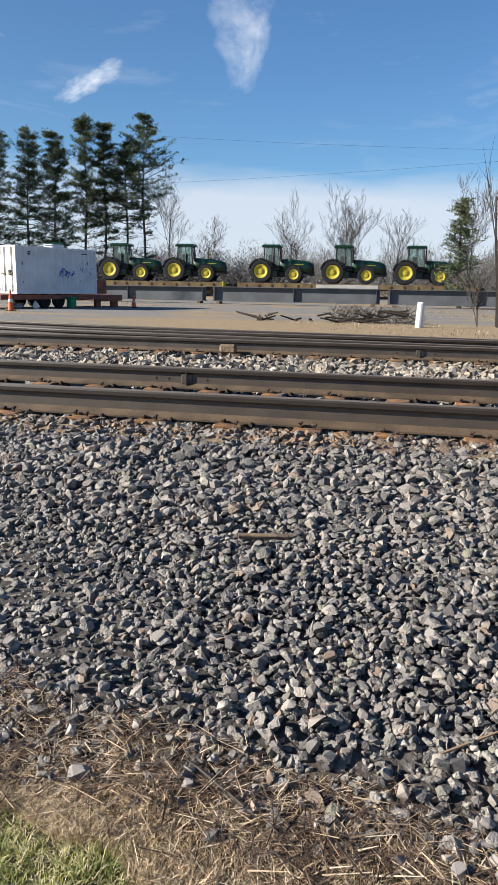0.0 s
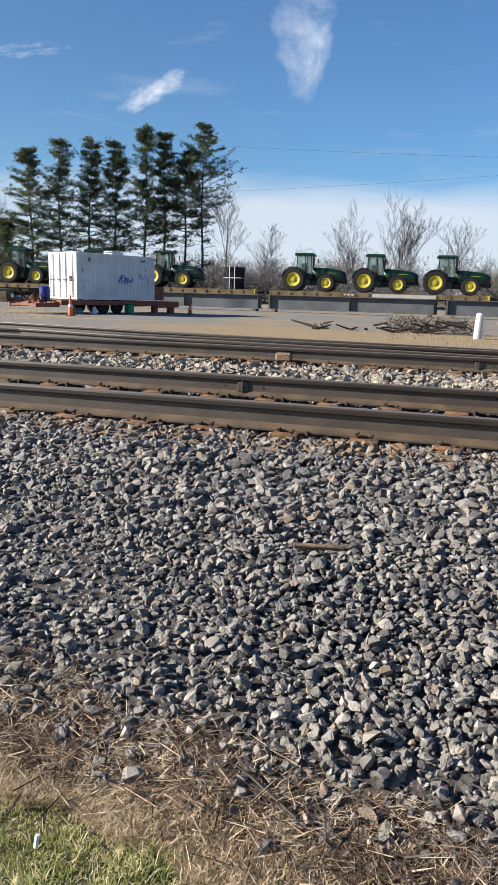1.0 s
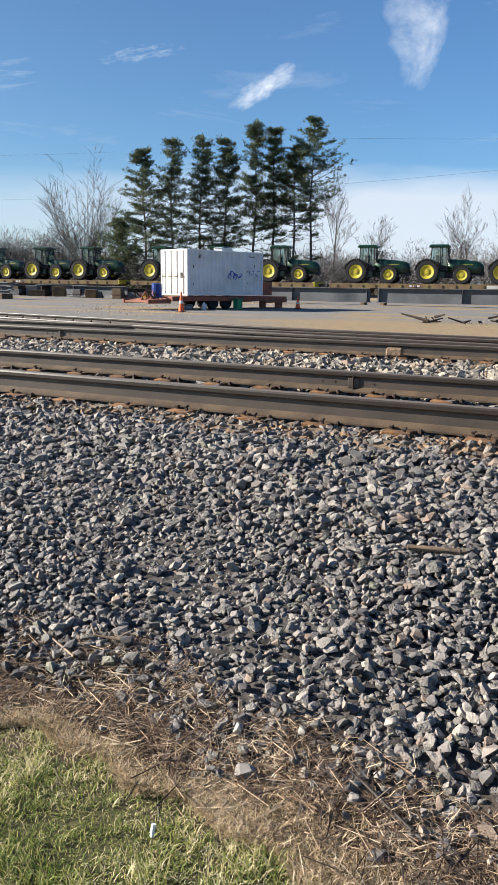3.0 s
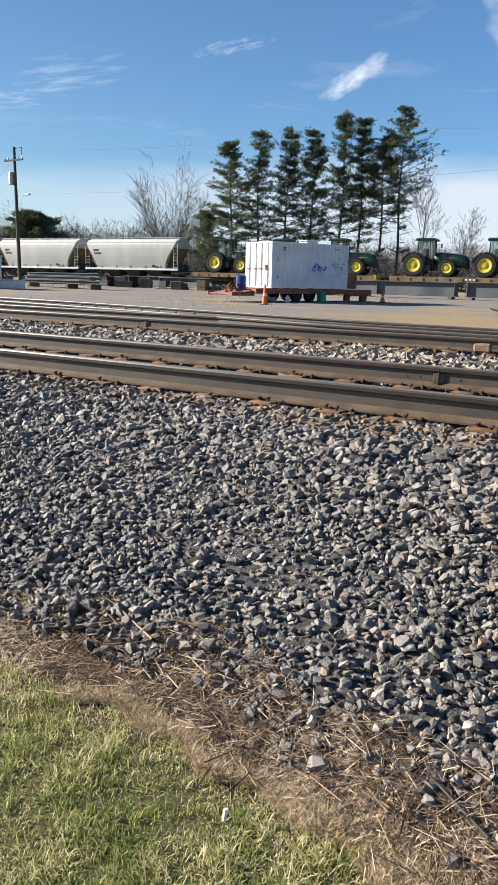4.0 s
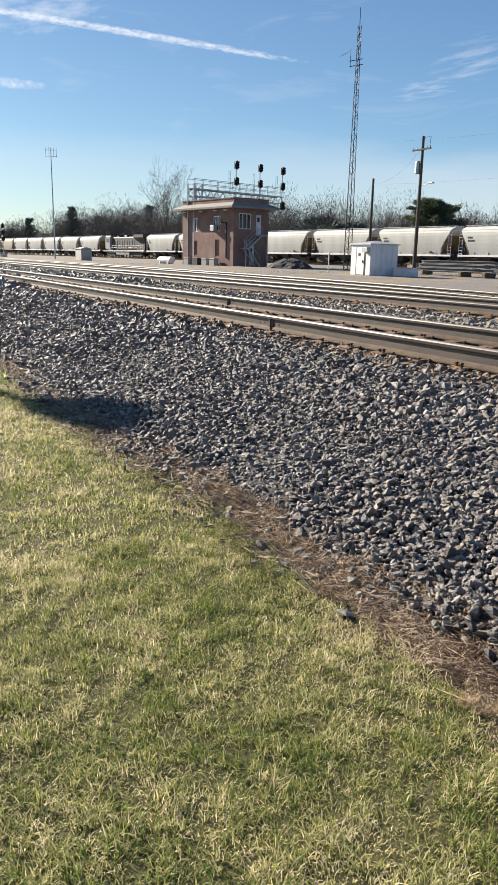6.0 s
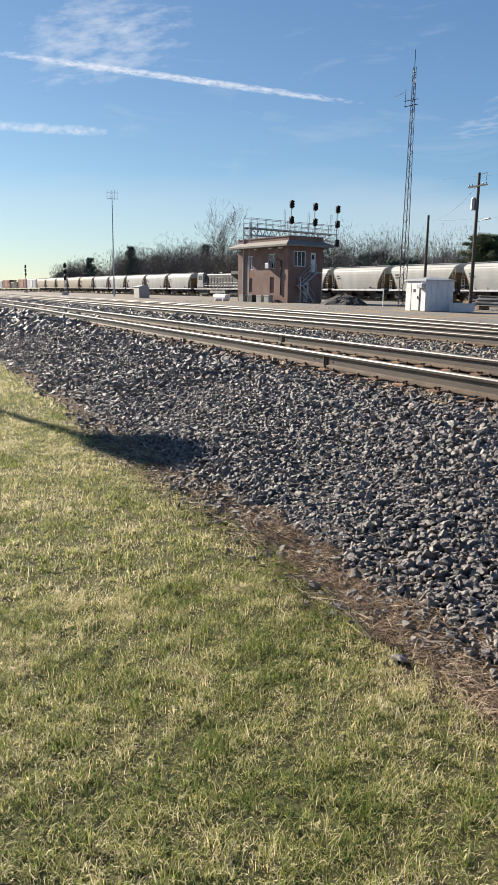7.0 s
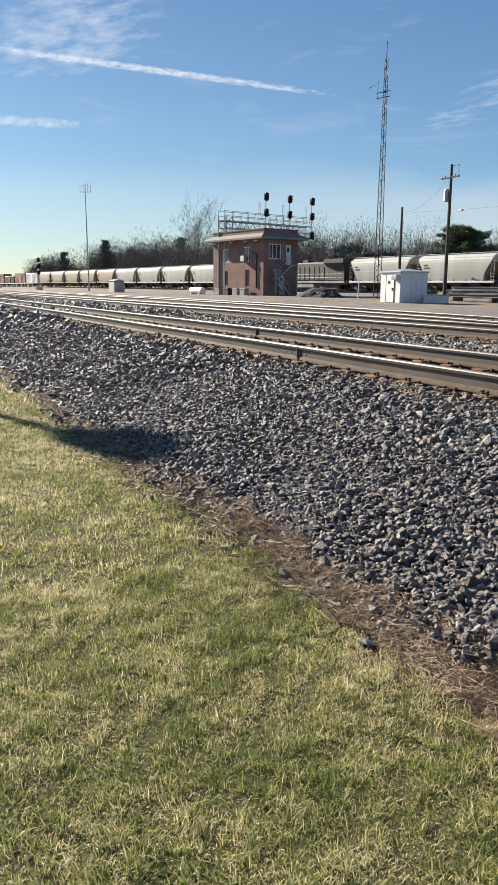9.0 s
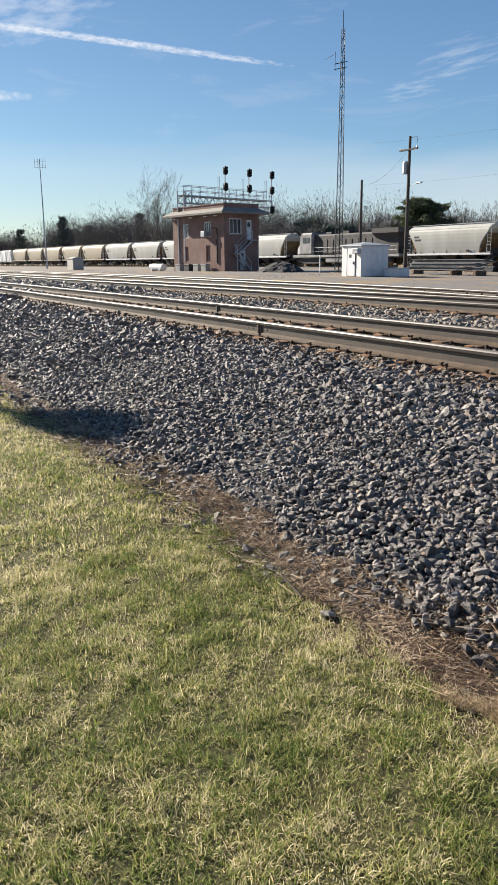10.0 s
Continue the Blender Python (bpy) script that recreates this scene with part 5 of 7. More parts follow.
simple("equipment_box", "white_paint", "low white equipment box beside the shed", "equipment box", pose(-45.6, 39.1, 0.14), lambda bm: (box(bm, -0.9, 0.9, -0.5, 0.5, 0, 0.62, bevel=0.03), box(bm, -0.95, 0.95, -0.55, 0.55, 0.62, 0.68, bevel=0.02)))

# ---- brick interlocking tower ----
tw = thing("tower", pose(-75.2, 39.5, 0.0, 0, 0, 8), "two-storey red brick railway tower with flat roof", "railway tower")
TL, TW, TZ, TE, TP = 10.6, 4.9, 0.27, 6.55, 7.65
HOLES_FRONT = [(-8.4, -7.2, 4.1, 5.7), (-4.0, -2.6, 4.1, 5.8), (-8.1, -7.3, 1.4, 3.1), (-3.6, -2.7, 1.3, 3.2)]
HOLES_SIDE = [(0.75, 2.45, 4.35, 6.05), (3.15, 3.95, 3.75, 5.95), (2.2, 3.05, 0.42, 2.55)]


def wall_with_holes(bm, a, b, z0, z1, holes, put):
    """A wall's outer skin from a to b with openings, and their reveals."""
    us = sorted({a, b, *[h[0] for h in holes], *[h[1] for h in holes]})
    zs = sorted({z0, z1, *[h[2] for h in holes], *[h[3] for h in holes]})
    for u0, u1 in zip(us, us[1:]):
        for w0, w1 in zip(zs, zs[1:]):
            uc, wc = (u0 + u1) / 2, (w0 + w1) / 2
            if any(h[0] < uc < h[1] and h[2] < wc < h[3] for h in holes):
                continue
            bm.faces.new([bm.verts.new(put(u, w, 0)) for u, w in ((u0, w0), (u1, w0), (u1, w1), (u0, w1))])
    for h in holes:
        q = [(h[0], h[2]), (h[1], h[2]), (h[1], h[3]), (h[0], h[3])]
        for i in range(4):
            p0, p1 = q[i], q[(i + 1) % 4]
            bm.faces.new([bm.verts.new(put(*p0, 0)), bm.verts.new(put(*p1, 0)), bm.verts.new(put(*p1, 0.25)), bm.verts.new(put(*p0, 0.25))])


bm = bmesh.new()
wall_with_holes(bm, -TL, 0, TZ - 0.1, TP - 0.06, HOLES_FRONT, lambda u, w, d: (u, d, w))
wall_with_holes(bm, 0, TW, TZ - 0.1, TP - 0.06, HOLES_SIDE, lambda u, w, d: (-d, u, w))
wall_with_holes(bm, -TL, 0, TZ - 0.1, TP - 0.06, [], lambda u, w, d: (u, TW - d, w))
wall_with_holes(bm, 0, TW, TZ - 0.1, TP - 0.06, [], lambda u, w, d: (-TL + d, u, w))
box(bm, -TL + 0.26, -0.26, 0.26, TW - 0.26, TZ, TE)
part("wall", bm, "brick", tw, "weathered red brick walls")
bm = bmesh.new()
box(bm, -TL - 0.06, 0.06, -0.06, 0.35, TP - 0.06, TP + 0.04)
box(bm, -TL - 0.06, 0.06, TW - 0.35, TW + 0.06, TP - 0.06, TP + 0.04)
box(bm, -0.35, 0.06, 0.35, TW - 0.35, TP - 0.06, TP + 0.04)
box(bm, -TL - 0.06, -TL + 0.35, 0.35, TW - 0.35, TP - 0.06, TP + 0.04)
part("coping", bm, "brick", tw)
bm = bmesh.new()
ring_in = [(-TL, 0), (0, 0), (0, TW), (-TL, TW)]
ring_out = [(-TL - 0.95, -0.95), (0.95, -0.95), (0.95, TW + 0.95), (-TL - 0.95, TW + 0.95)]
loft(bm, [[(x, y, TE + 0.65) for x, y in ring_in], [(x, y, TE + 0.18) for x, y in ring_out], [(x, y, TE - 0.02) for x, y in ring_out], [(x, y, TE - 0.02) for x, y in ring_in]], closed=False)
part("eave", bm, "slate", tw, "pale sloping eave all round")
bm = bmesh.new()
box(bm, -TL + 0.1, -0.1, 0.1, TW - 0.1, TP - 0.7, TP - 0.6)
part("roof", bm, "dark_steel", tw)
for (h, front) in [(h, True) for h in HOLES_FRONT] + [(HOLES_SIDE[0], False)]:
    bm = bmesh.new()
    put = (lambda u, w, d: (u, d, w)) if front else (lambda u, w, d: (-d, u, w))

    def slab(u0, u1, w0, w1, d0, d1):
        p, q = put(u0, w0, d0), put(u1, w1, d1)
        box(bm, min(p[0], q[0]), max(p[0], q[0]), min(p[1], q[1]), max(p[1], q[1]), w0, w1)
    boarded = front and h[2] < 2
    t = 0.09
    slab(h[0], h[1], h[2], h[2] + t, 0.04, 0.2)
    slab(h[0], h[1], h[3] - t, h[3], 0.04, 0.2)
    slab(h[0], h[0] + t, h[2] + t, h[3] - t, 0.04, 0.2)
    slab(h[1] - t, h[1], h[2] + t, h[3] - t, 0.04, 0.2)
    if not boarded:
        for k in (1, 2):
            u = h[0] + (h[1] - h[0]) * k / 3
            slab(u - 0.03, u + 0.03, h[2] + t, h[3] - t, 0.06, 0.16)
    fr = part("window_frame", bm, "brick" if boarded else "white_paint", tw, "bricked-up opening" if boarded else "white window frame")
    bm = bmesh.new()
    slab(h[0] + t, h[1] - t, h[2] + t, h[3] - t, 0.12, 0.14)
    part("pane", bm, "brick" if boarded else "dark_glass", fr)
for h in HOLES_SIDE[1:]:
    bm = bmesh.new()
    box(bm, -0.16, -0.10, h[0], h[1], h[2], h[3], bevel=0.01)
    d = part("door", bm, "white_paint", tw, "white door")
    bm = bmesh.new()
    box(bm, -0.10, -0.08, h[0] + 0.2, h[0] + 0.55, h[3] - 0.75, h[3] - 0.25)
    part("door_pane", bm, "dark_glass", d)
# outside stair
bm = bmesh.new()
for sgn in (0.05, 0.95):
    tube(bm, (0.10 + sgn, 3.2, 3.72), (0.10 + sgn, 1.45, 2.3), 0.07, n=5)
    tube(bm, (0.10 + sgn, 3.2, 4.70), (0.10 + sgn, 1.45, 3.25), 0.035, n=5)
    tube(bm, (0.10 + sgn, 1.2, 2.3), (0.10 + sgn, 3.0, 0.30), 0.07, n=5)
    tube(bm, (0.10 + sgn, 1.2, 3.25), (0.10 + sgn, 3.0, 1.25), 0.035, n=5)
    for y, z in ((3.2, 3.72), (1.45, 2.3), (2.1, 1.3), (3.0, 0.3)):
        tube(bm, (0.10 + sgn, y, z), (0.10 + sgn, y, z + 0.98), 0.03, n=5)
for k in range(8):
    box(bm, 0.1, 1.1, 3.05 - 0.2 * k, 3.3 - 0.2 * k, 3.6 - 0.17 * k, 3.64 - 0.17 * k)
    box(bm, 0.1, 1.1, 1.4 + 0.2 * k, 1.62 + 0.2 * k, 2.1 - 0.22 * k, 2.14 - 0.22 * k)
box(bm, 0.02, 1.1, 3.1, 4.1, 3.66, 3.74)
box(bm, 0.02, 1.1, 0.9, 1.5, 2.22, 2.30)
tube(bm, (1.05, 4.0, 0.25), (1.05, 4.0, 3.7), 0.05, n=5)
tube(bm, (1.05, 1.0, 0.25), (1.05, 1.0, 3.2), 0.05, n=5)
part("stair", bm, "galv", tw, "grey metal stair with landing")
bm = bmesh.new()
tube(bm, (-1.35, -0.06, 1.2), (-1.35, -0.06, 5.0), 0.07, n=6)
tube(bm, (-1.35, -0.06, 5.0), (-2.4, -0.06, 5.1), 0.05, n=6)
part("downpipe", bm, "dark_steel", tw)
bm = bmesh.new()
box(bm, -3.95, -3.2, -0.5, 0.0, 4.15, 4.75, bevel=0.02)
part("window_air_conditioner", bm, "galv", tw)
bm = bmesh.new()
for x in (-9.5, -6, -3, -1):
    box(bm, x - 0.25, x + 0.25, -0.55, -0.3, 6.28, 6.4)
part("eave_lamp", bm, "white_paint", tw)
for x, mat, text in ((-8.6, "concrete", "pale box against the tower wall"), (-6.6, "dark_steel", "dark bin against the tower wall"), (-4.7, "concrete", "broken pallet leaning on the tower"), (-3.1, "concrete", "pale board leaning on the tower")):
    p = tw.matrix_basis @ Vector((x, -0.5, 0))
    simple("leaning_box", mat, text, "box", pose(p.x, p.y, 0.27, 0, 0, 8), lambda bm: (box(bm, -0.5, 0.5, -0.3, 0.3, 0, 0.85, bevel=0.03), box(bm, -0.55, 0.55, -0.33, 0.33, 0.75, 0.82)))

# heap of dark gravel beside the tower
bm = bmesh.new()
hrng = random.Random(3)
n1, n2 = 36, 10
rings = []
for j in range(n2):
    f = j / (n2 - 1)
    ring = []
    for k in range(n1):
        a = 2 * math.pi * k / n1
        r = (1 - f) ** 0.85 * (1 + 0.10 * noise.noise((math.cos(a) * 2, math.sin(a) * 2, f)))
        ring.append((3.6 * r * math.cos(a) + 0.12 * hrng.uniform(-1, 1), 2.0 * r * math.sin(a) + 0.08 * hrng.uniform(-1, 1), 1.35 * (1 - (1 - f) ** 1.4) + 0.05 * hrng.uniform(-1, 1)))
    rings.append(ring)
loft(bm, rings)
ob = tagged(part("gravel_heap", bm, "dark_gravel", None), "low heap of dark gravel beside the tower", "gravel heap")
ob.matrix_basis = pose(-66.0, 41.2, 0.2, 0, 0, 20) @ Matrix.Scale(0.85, 4)


# ---- signal gantry, masts and poles ----
def signal_head(parent, x, y, z):
    bm = bmesh.new()
    ring = [(0.34 * math.cos(2 * math.pi * k / 16), 0.52 * math.sin(2 * math.pi * k / 16)) for k in range(16)]
    loft(bm, [[(x + 0.0, y + u, z + w) for u, w in ring], [(x + 0.06, y + u, z + w) for u, w in ring]])
    box(bm, x - 0.3, x, y - 0.2, y + 0.2, z - 0.42, z + 0.42, bevel=0.04)
    head = part("signal_head", bm, "black_paint", parent, "black oval signal head")
    for k in range(3):
        bm = bmesh.new()
        tube(bm, (x + 0.06, y, z + 0.3 - 0.3 * k), (x + 0.34, y, z + 0.3 - 0.3 * k), 0.12, 0.11, n=10, caps=False)
        part("hood", bm, "black_paint", head)


ga = thing("signal_gantry", pose(-84.5, 41.0, 0.3, 0, 0, 14), "galvanised signal bridge with railings and black signals", "signal gantry")
for y in (-0.6, 0.6):
    for x in (-0.6, 0.6):
        bm = bmesh.new()
        tube(bm, (x, y - 2.2, 0), (x, y - 2.2, 9.3), 0.09, n=6)
        part("post", bm, "galv", ga)
bm = bmesh.new()
for x in (-0.6, 0.6):
    for k in range(10):
        a, b = (-2.8, -1.6) if k % 2 else (-1.6, -2.8)
        tube(bm, (x, a, 0.2 + 0.9 * k), (x, b, 1.1 + 0.9 * k), 0.035, n=4)
part("lattice", bm, "galv", ga)
bm = bmesh.new()
for x in (-0.6, 0.6):
    for z in (7.9, 8.7):
        tube(bm, (x, -2.8, z), (x, 12.2, z), 0.06, n=5)
    for k in range(15):
        tube(bm, (x, -2.8 + k, 7.9), (x, -2.3 + k, 8.7), 0.03, n=4)
        tube(bm, (x, -2.3 + k, 8.7), (x, -1.8 + k, 7.9), 0.03, n=4)
part("truss", bm, "galv", ga, "lattice truss")
bm = bmesh.new()
box(bm, -0.6, 0.6, -2.8, 12.2, 8.74, 8.80)
part("walkway", bm, "galv", ga)
bm = bmesh.new()
for x in (-0.6, 0.6):
    for z in (9.3, 9.85):
        tube(bm, (x, -2.8, z), (x, 12.2, z), 0.03, n=4)
    for k in range(13):
        tube(bm, (x, -2.8 + 1.2 * k, 8.8), (x, -2.8 + 1.2 * k, 9.9), 0.03, n=4)
part("railing", bm, "galv", ga, "walkway railing")
for y in (3.65, 7.7, 11.75):
    bm = bmesh.new()
    tube(bm, (0.75, y, 7.2), (0.75, y, 12.4), 0.06, n=6)
    for x in (0.45, 0.75):
        tube(bm, (x, y - 0.9, 8.8), (x, y - 0.9, 11.2), 0.025, n=4)
    for k in range(6):
        tube(bm, (0.45, y - 0.9, 9.1 + 0.4 * k), (0.75, y - 0.9, 9.1 + 0.4 * k), 0.02, n=4)
    part("signal_mast", bm, "galv", ga)
    for z in (7.6, 10.0, 11.9):
        signal_head(ga, 0.9, y, z)


def lattice_mast(x, y, z0, h, label):
    m = thing("radio_mast", pose(x, y, z0), label, "radio mast")
    r0, r1 = 0.42, 0.16
    c3 = [(math.cos(2 * math.pi * k / 3 + 0.4), math.sin(2 * math.pi * k / 3 + 0.4)) for k in range(3)]
    for cx, cy in c3:
        bm = bmesh.new()
        tube(bm, (r0 * cx, r0 * cy, 0), (r1 * cx, r1 * cy, h - 1.5), 0.045, 0.03, n=5)
        part("leg", bm, "dark_steel", m)
    bm = bmesh.new()
    n = 44
    for i in range(n):
        za, zb = (h - 1.6) * i / n, (h - 1.6) * (i + 1) / n
        ra, rb = r0 + (r1 - r0) * i / n, r0 + (r1 - r0) * (i + 1) / n
        for k in range(3):
            j = (k + 1 + (i % 2)) % 3 if i % 2 == 0 else (k + 2) % 3
            tube(bm, (ra * c3[k][0], ra * c3[k][1], za), (rb * c3[j][0], rb * c3[j][1], zb), 0.02, n=3, caps=False)
    part("bracing", bm, "dark_steel", m, "zigzag bracing")
    bm = bmesh.new()
    tube(bm, (0, 0, h - 1.7), (0, 0, h), 0.03, n=5)
    part("whip", bm, "dark_steel", m)
    for z in (h * 0.795, h * 0.815):
        bm = bmesh.new()
        tube(bm, (-0.9, -0.3, z), (0.5, 0.2, z), 0.035, n=4)
        part("antenna_arm", bm, "dark_steel", m)
    bm = bmesh.new()
    tube(bm, (-0.8, -0.27, h * 0.79), (-0.8, -0.27, h * 0.86), 0.025, n=4)
    for k in range(4):
        tube(bm, (-2.0 + 0.3 * k, -0.6, h * 0.84 + 0.02 * k), (-2.0 + 0.3 * k, -0.2, h * 0.85 + 0.02 * k), 0.012, n=3)
    tube(bm, (-2.1, -0.4, h * 0.84), (-0.8, -0.27, h * 0.85), 0.015, n=3)
    part("antenna", bm, "dark_steel", m)


lattice_mast(-60.5, 44.45, 0.2, 23.3, "tall slender lattice radio mast with antennas")


def utility_pole(x, y, h, label, full):
    p = thing("utility_pole", pose(x, y, float(ground_z(x, y)) - 0.02), label, "utility pole", "wooden poles")
    bm = bmesh.new()
    tube(bm, (0, 0, 0), (0, 0, h), 0.17, 0.11, n=10)
    part("pole", bm, "pole_wood", p)
    if not full:
        return p
    bm = bmesh.new()
    box(bm, -1.1, 1.1, -0.16, -0.06, h - 1.1, h - 0.98)
    part("crossarm", bm, "pole_wood", p)
    for u in (-1.0, -0.6, 0.6, 1.0):
        bm = bmesh.new()
        lathe(bm, [(0.0, 0), (0.05, 0.0), (0.06, 0.08), (0.04, 0.14), (0.0, 0.16)], 8, axis="z")
        ob = part("insulator", bm, "galv", p)
        ob.matrix_basis = pose(u, -0.11, h - 0.98)
    bm = bmesh.new()
    tube(bm, (0.0, 0.0, h - 0.15), (0.9, 0.0, h - 0.1), 0.025, n=5)
    tube(bm, (0.9, 0, h - 0.1), (0.85, 0, h - 0.7), 0.02, n=4)
    part("bracket", bm, "dark_steel", p)
    bm = bmesh.new()
    lathe(bm, [(0.0, 0), (0.23, 0.0), (0.25, 0.05), (0.25, 0.9), (0.2, 0.98), (0.0, 0.98)], 14, axis="z")
    ob = part("transformer", bm, "galv", p, "grey pole transformer")
    ob.matrix_basis = pose(-0.42, 0, h - 2.9)
    bm = bmesh.new()
    tube(bm, (0.1, 0, h - 3.9), (1.2, 0, h - 3.7), 0.03, n=5)
    box(bm, 1.0, 1.6, -0.12, 0.12, h - 3.78, h - 3.66, bevel=0.03)
    part("street_light", bm, "galv", p, "cobra-head street light")
    return p


utility_pole(-49.7, 43.5, 11.1, "wooden utility pole with crossarm, transformer and street light", True)
utility_pole(-61.6, 47.9, 8.9, "plain wooden pole beside the mast", False)
ra = thing("radio_mast", pose(-135.6, 35.4, 0.3), "thin steel pole with small antennas on top", "radio mast")
bm = bmesh.new()
tube(bm, (0, 0, 0), (0, 0, 18.6), 0.14, 0.06, n=8)
part("pole", bm, "galv", ra)
bm = bmesh.new()
for z in (17.2, 18.2):
    tube(bm, (-0.4, -0.8, z), (0.4, 0.9, z), 0.03, n=4)
for u in (-0.8, -0.3, 0.4, 0.85):
    tube(bm, (u * 0.5, u, 17.0), (u * 0.5, u, 18.7), 0.025, n=4)
part("antenna", bm, "galv", ra)
for x, y, h, s in ((-157.1, 30.7, 6.6, 1.0), (-257.0, 37.5, 9.0, 1.3)):
    sg = thing("signal_post", pose(x, y, 0.3, 0, 0, 20), "black three-aspect signal on a post by the line", "signal")
    bm = bmesh.new()
    tube(bm, (0, 0, 0), (0, 0, h), 0.10, n=8)
    box(bm, -0.5, 0.5, -0.5, 0.5, 0, 0.5)
    part("post", bm, "galv", sg)
    for k in range(3):
        signal_head(sg, 0.2, 0, h - 0.6 - 1.25 * k)
simple("equipment_box", "concrete", "pale equipment cabinet beside the line", "equipment cabinet", pose(-112.0, 33.5, 0.28), lambda bm: (box(bm, -1.5, 1.5, -0.8, 0.8, 0, 1.7, bevel=0.05), loft(bm, [[(-1.6, -0.9, 1.7), (1.6, -0.9, 1.7), (1.6, 0.9, 1.7), (-1.6, 0.9, 1.7)], [(-1.4, -0.1, 1.95), (1.4, -0.1, 1.95), (1.4, 0.1, 1.95), (-1.4, 0.1, 1.95)]])))
simple("tank", "white_paint", "small white tank lying by the tower", "tank", pose(-88.5, 37.0, 0.3, 0, 0, 5), lambda bm: (tube(bm, (-1.6, 0, 0.45), (1.6, 0, 0.45), 0.42, n=16), box(bm, -1.2, -0.9, -0.4, 0.4, 0, 0.3), box(bm, 0.9, 1.2, -0.4, 0.4, 0, 0.3)))
simple("marker_post", "white_paint", "white plastic marker post in the dry grass", "marker post", pose(-0.02, 28.4, -0.02, 0, 3, 0), lambda bm: lathe(bm, [(0.14, 0.0), (0.14, 0.92), (0.11, 0.97), (0.0, 0.97)], 16, axis="z"))
simple("marker_post", "white_paint", "thin white post by the gravel heap", "marker post", pose(-60.2, 42.0, 0.2), lambda bm: (tube(bm, (0, 0, 0), (0, 0, 1.7), 0.05), box(bm, -0.06, 0.06, -0.06, 0.06, 1.6, 1.72)))


# ---- overhead wires ----
def wire(a, b, sag, label):
    cu = bpy.data.curves.new("overhead_wire", "CURVE")
    cu.dimensions, cu.bevel_depth, cu.bevel_resolution = "3D", 0.008, 1
    sp = cu.splines.new("POLY")
    sp.points.add(24)
    a, b = Vector(a), Vector(b)
    for k in range(25):
        f = k / 24
        p = a.lerp(b, f)
        sp.points[k].co = (p.x, p.y, p.z - sag * 4 * f * (1 - f), 1)
    cu.materials.append(M["black_paint"])
    tagged(new("overhead_wire", cu), label, "wire", "overhead wires")


wire((-49.7, 43.4, 10.3), (-61.6, 47.9, 8.6), 0.7, "thin dark wire between two poles")
wire((-62.0, 80, 12.2), (-100.0, 80, 13.2), 0.2, "thin overhead wire behind the train")
wire((-57.0, 80, 17.4), (-100.0, 80, 19.6), 0.3, "high thin overhead wire behind the yard")
wire((-32.0, 80, 12.2), (30.0, 80, 15.6), 0.5, "thin overhead wire above the tractors")
wire((-30.0, 80, 17.2), (30.0, 80, 14.2), 0.5, "high thin overhead wire behind the pines")


# ---- trees ----
def sticks_mesh(name, a, b, r0, r1, mat):
    """Three-sided tapered twigs out of arrays of ends and radii."""
    a, b = np.asarray(a, float), np.asarray(b, float)
    r0, r1 = np.asarray(r0, float)[:, None], np.asarray(r1, float)[:, None]
    d = b - a
    d /= np.linalg.norm(d, axis=1, keepdims=True) + 1e-9
    ref = np.where(np.abs(d[:, 2:3]) > 0.9, np.array([[1.0, 0, 0]]), np.array([[0, 0, 1.0]]))
    u = np.cross(d, ref)
    u /= np.linalg.norm(u, axis=1, keepdims=True) + 1e-9
    v = np.cross(d, u)
    vs = []
    for p, r in ((a, r0), (b, r1)):
        for k in range(3):
            an = 2 * math.pi * k / 3
            vs.append(p + r * (math.cos(an) * u + math.sin(an) * v))
    n = len(a)
    verts = np.stack(vs, 1).reshape(-1, 3)
    base = np.arange(n)[:, None] * 6
    t = np.array([[0, 1, 4], [0, 4, 3], [1, 2, 5], [1, 5, 4], [2, 0, 3], [2, 3, 5]])
    tris = (base[:, :, None] + t[None]).reshape(-1, 3)
    me = from_arrays(name, verts, tris)
    me.materials.append(M[mat])
    return me


def branching(rng, base, h, spread, levels, kids, stems=1):
    """Ends and radii of a bare tree's limbs and twigs."""
    A, B, R0, R1 = [], [], [], []

    def grow(p, d, length, r, level):
        q = p
        steps = 3 if level < 2 else 2
        for s in range(steps):
            d = (d + Vector((rng.uniform(-1, 1), rng.uniform(-1, 1), rng.uniform(-0.3, 0.6))) * 0.10).normalized()
            e = q + d * (length / steps)
            ra, rb = r * (1 - 0.5 * s / steps), r * (1 - 0.5 * (s + 1) / steps)
            A.append(q)
            B.append(e)
            R0.append(ra)
            R1.append(rb)
            if level < levels and (level or s):
                for _ in range(kids if s else max(1, kids - 1)):
                    w = Vector((rng.uniform(-1, 1), rng.uniform(-1, 1), rng.uniform(-0.1, 0.95)))
                    nd = (d * 0.8 + w * (spread + 0.15)).normalized()
                    f = rng.uniform(0.2, 1.0)
                    grow(q.lerp(e, f), nd, length * rng.uniform(0.38, 0.62), max(0.009, rb * 0.50), level + 1)
            q = e

    for s in range(stems):
        lean = Vector((rng.uniform(-0.22, 0.22), rng.uniform(-0.2, 0.2), 1)) if stems > 1 else Vector((rng.uniform(-0.06, 0.06), rng.uniform(-0.06, 0.06), 1))
        grow(Vector(base), lean.normalized(), h * rng.uniform(0.6, 0.75), h * 0.0095 / math.sqrt(stems) + 0.012, 0)
    return A, B, R0, R1


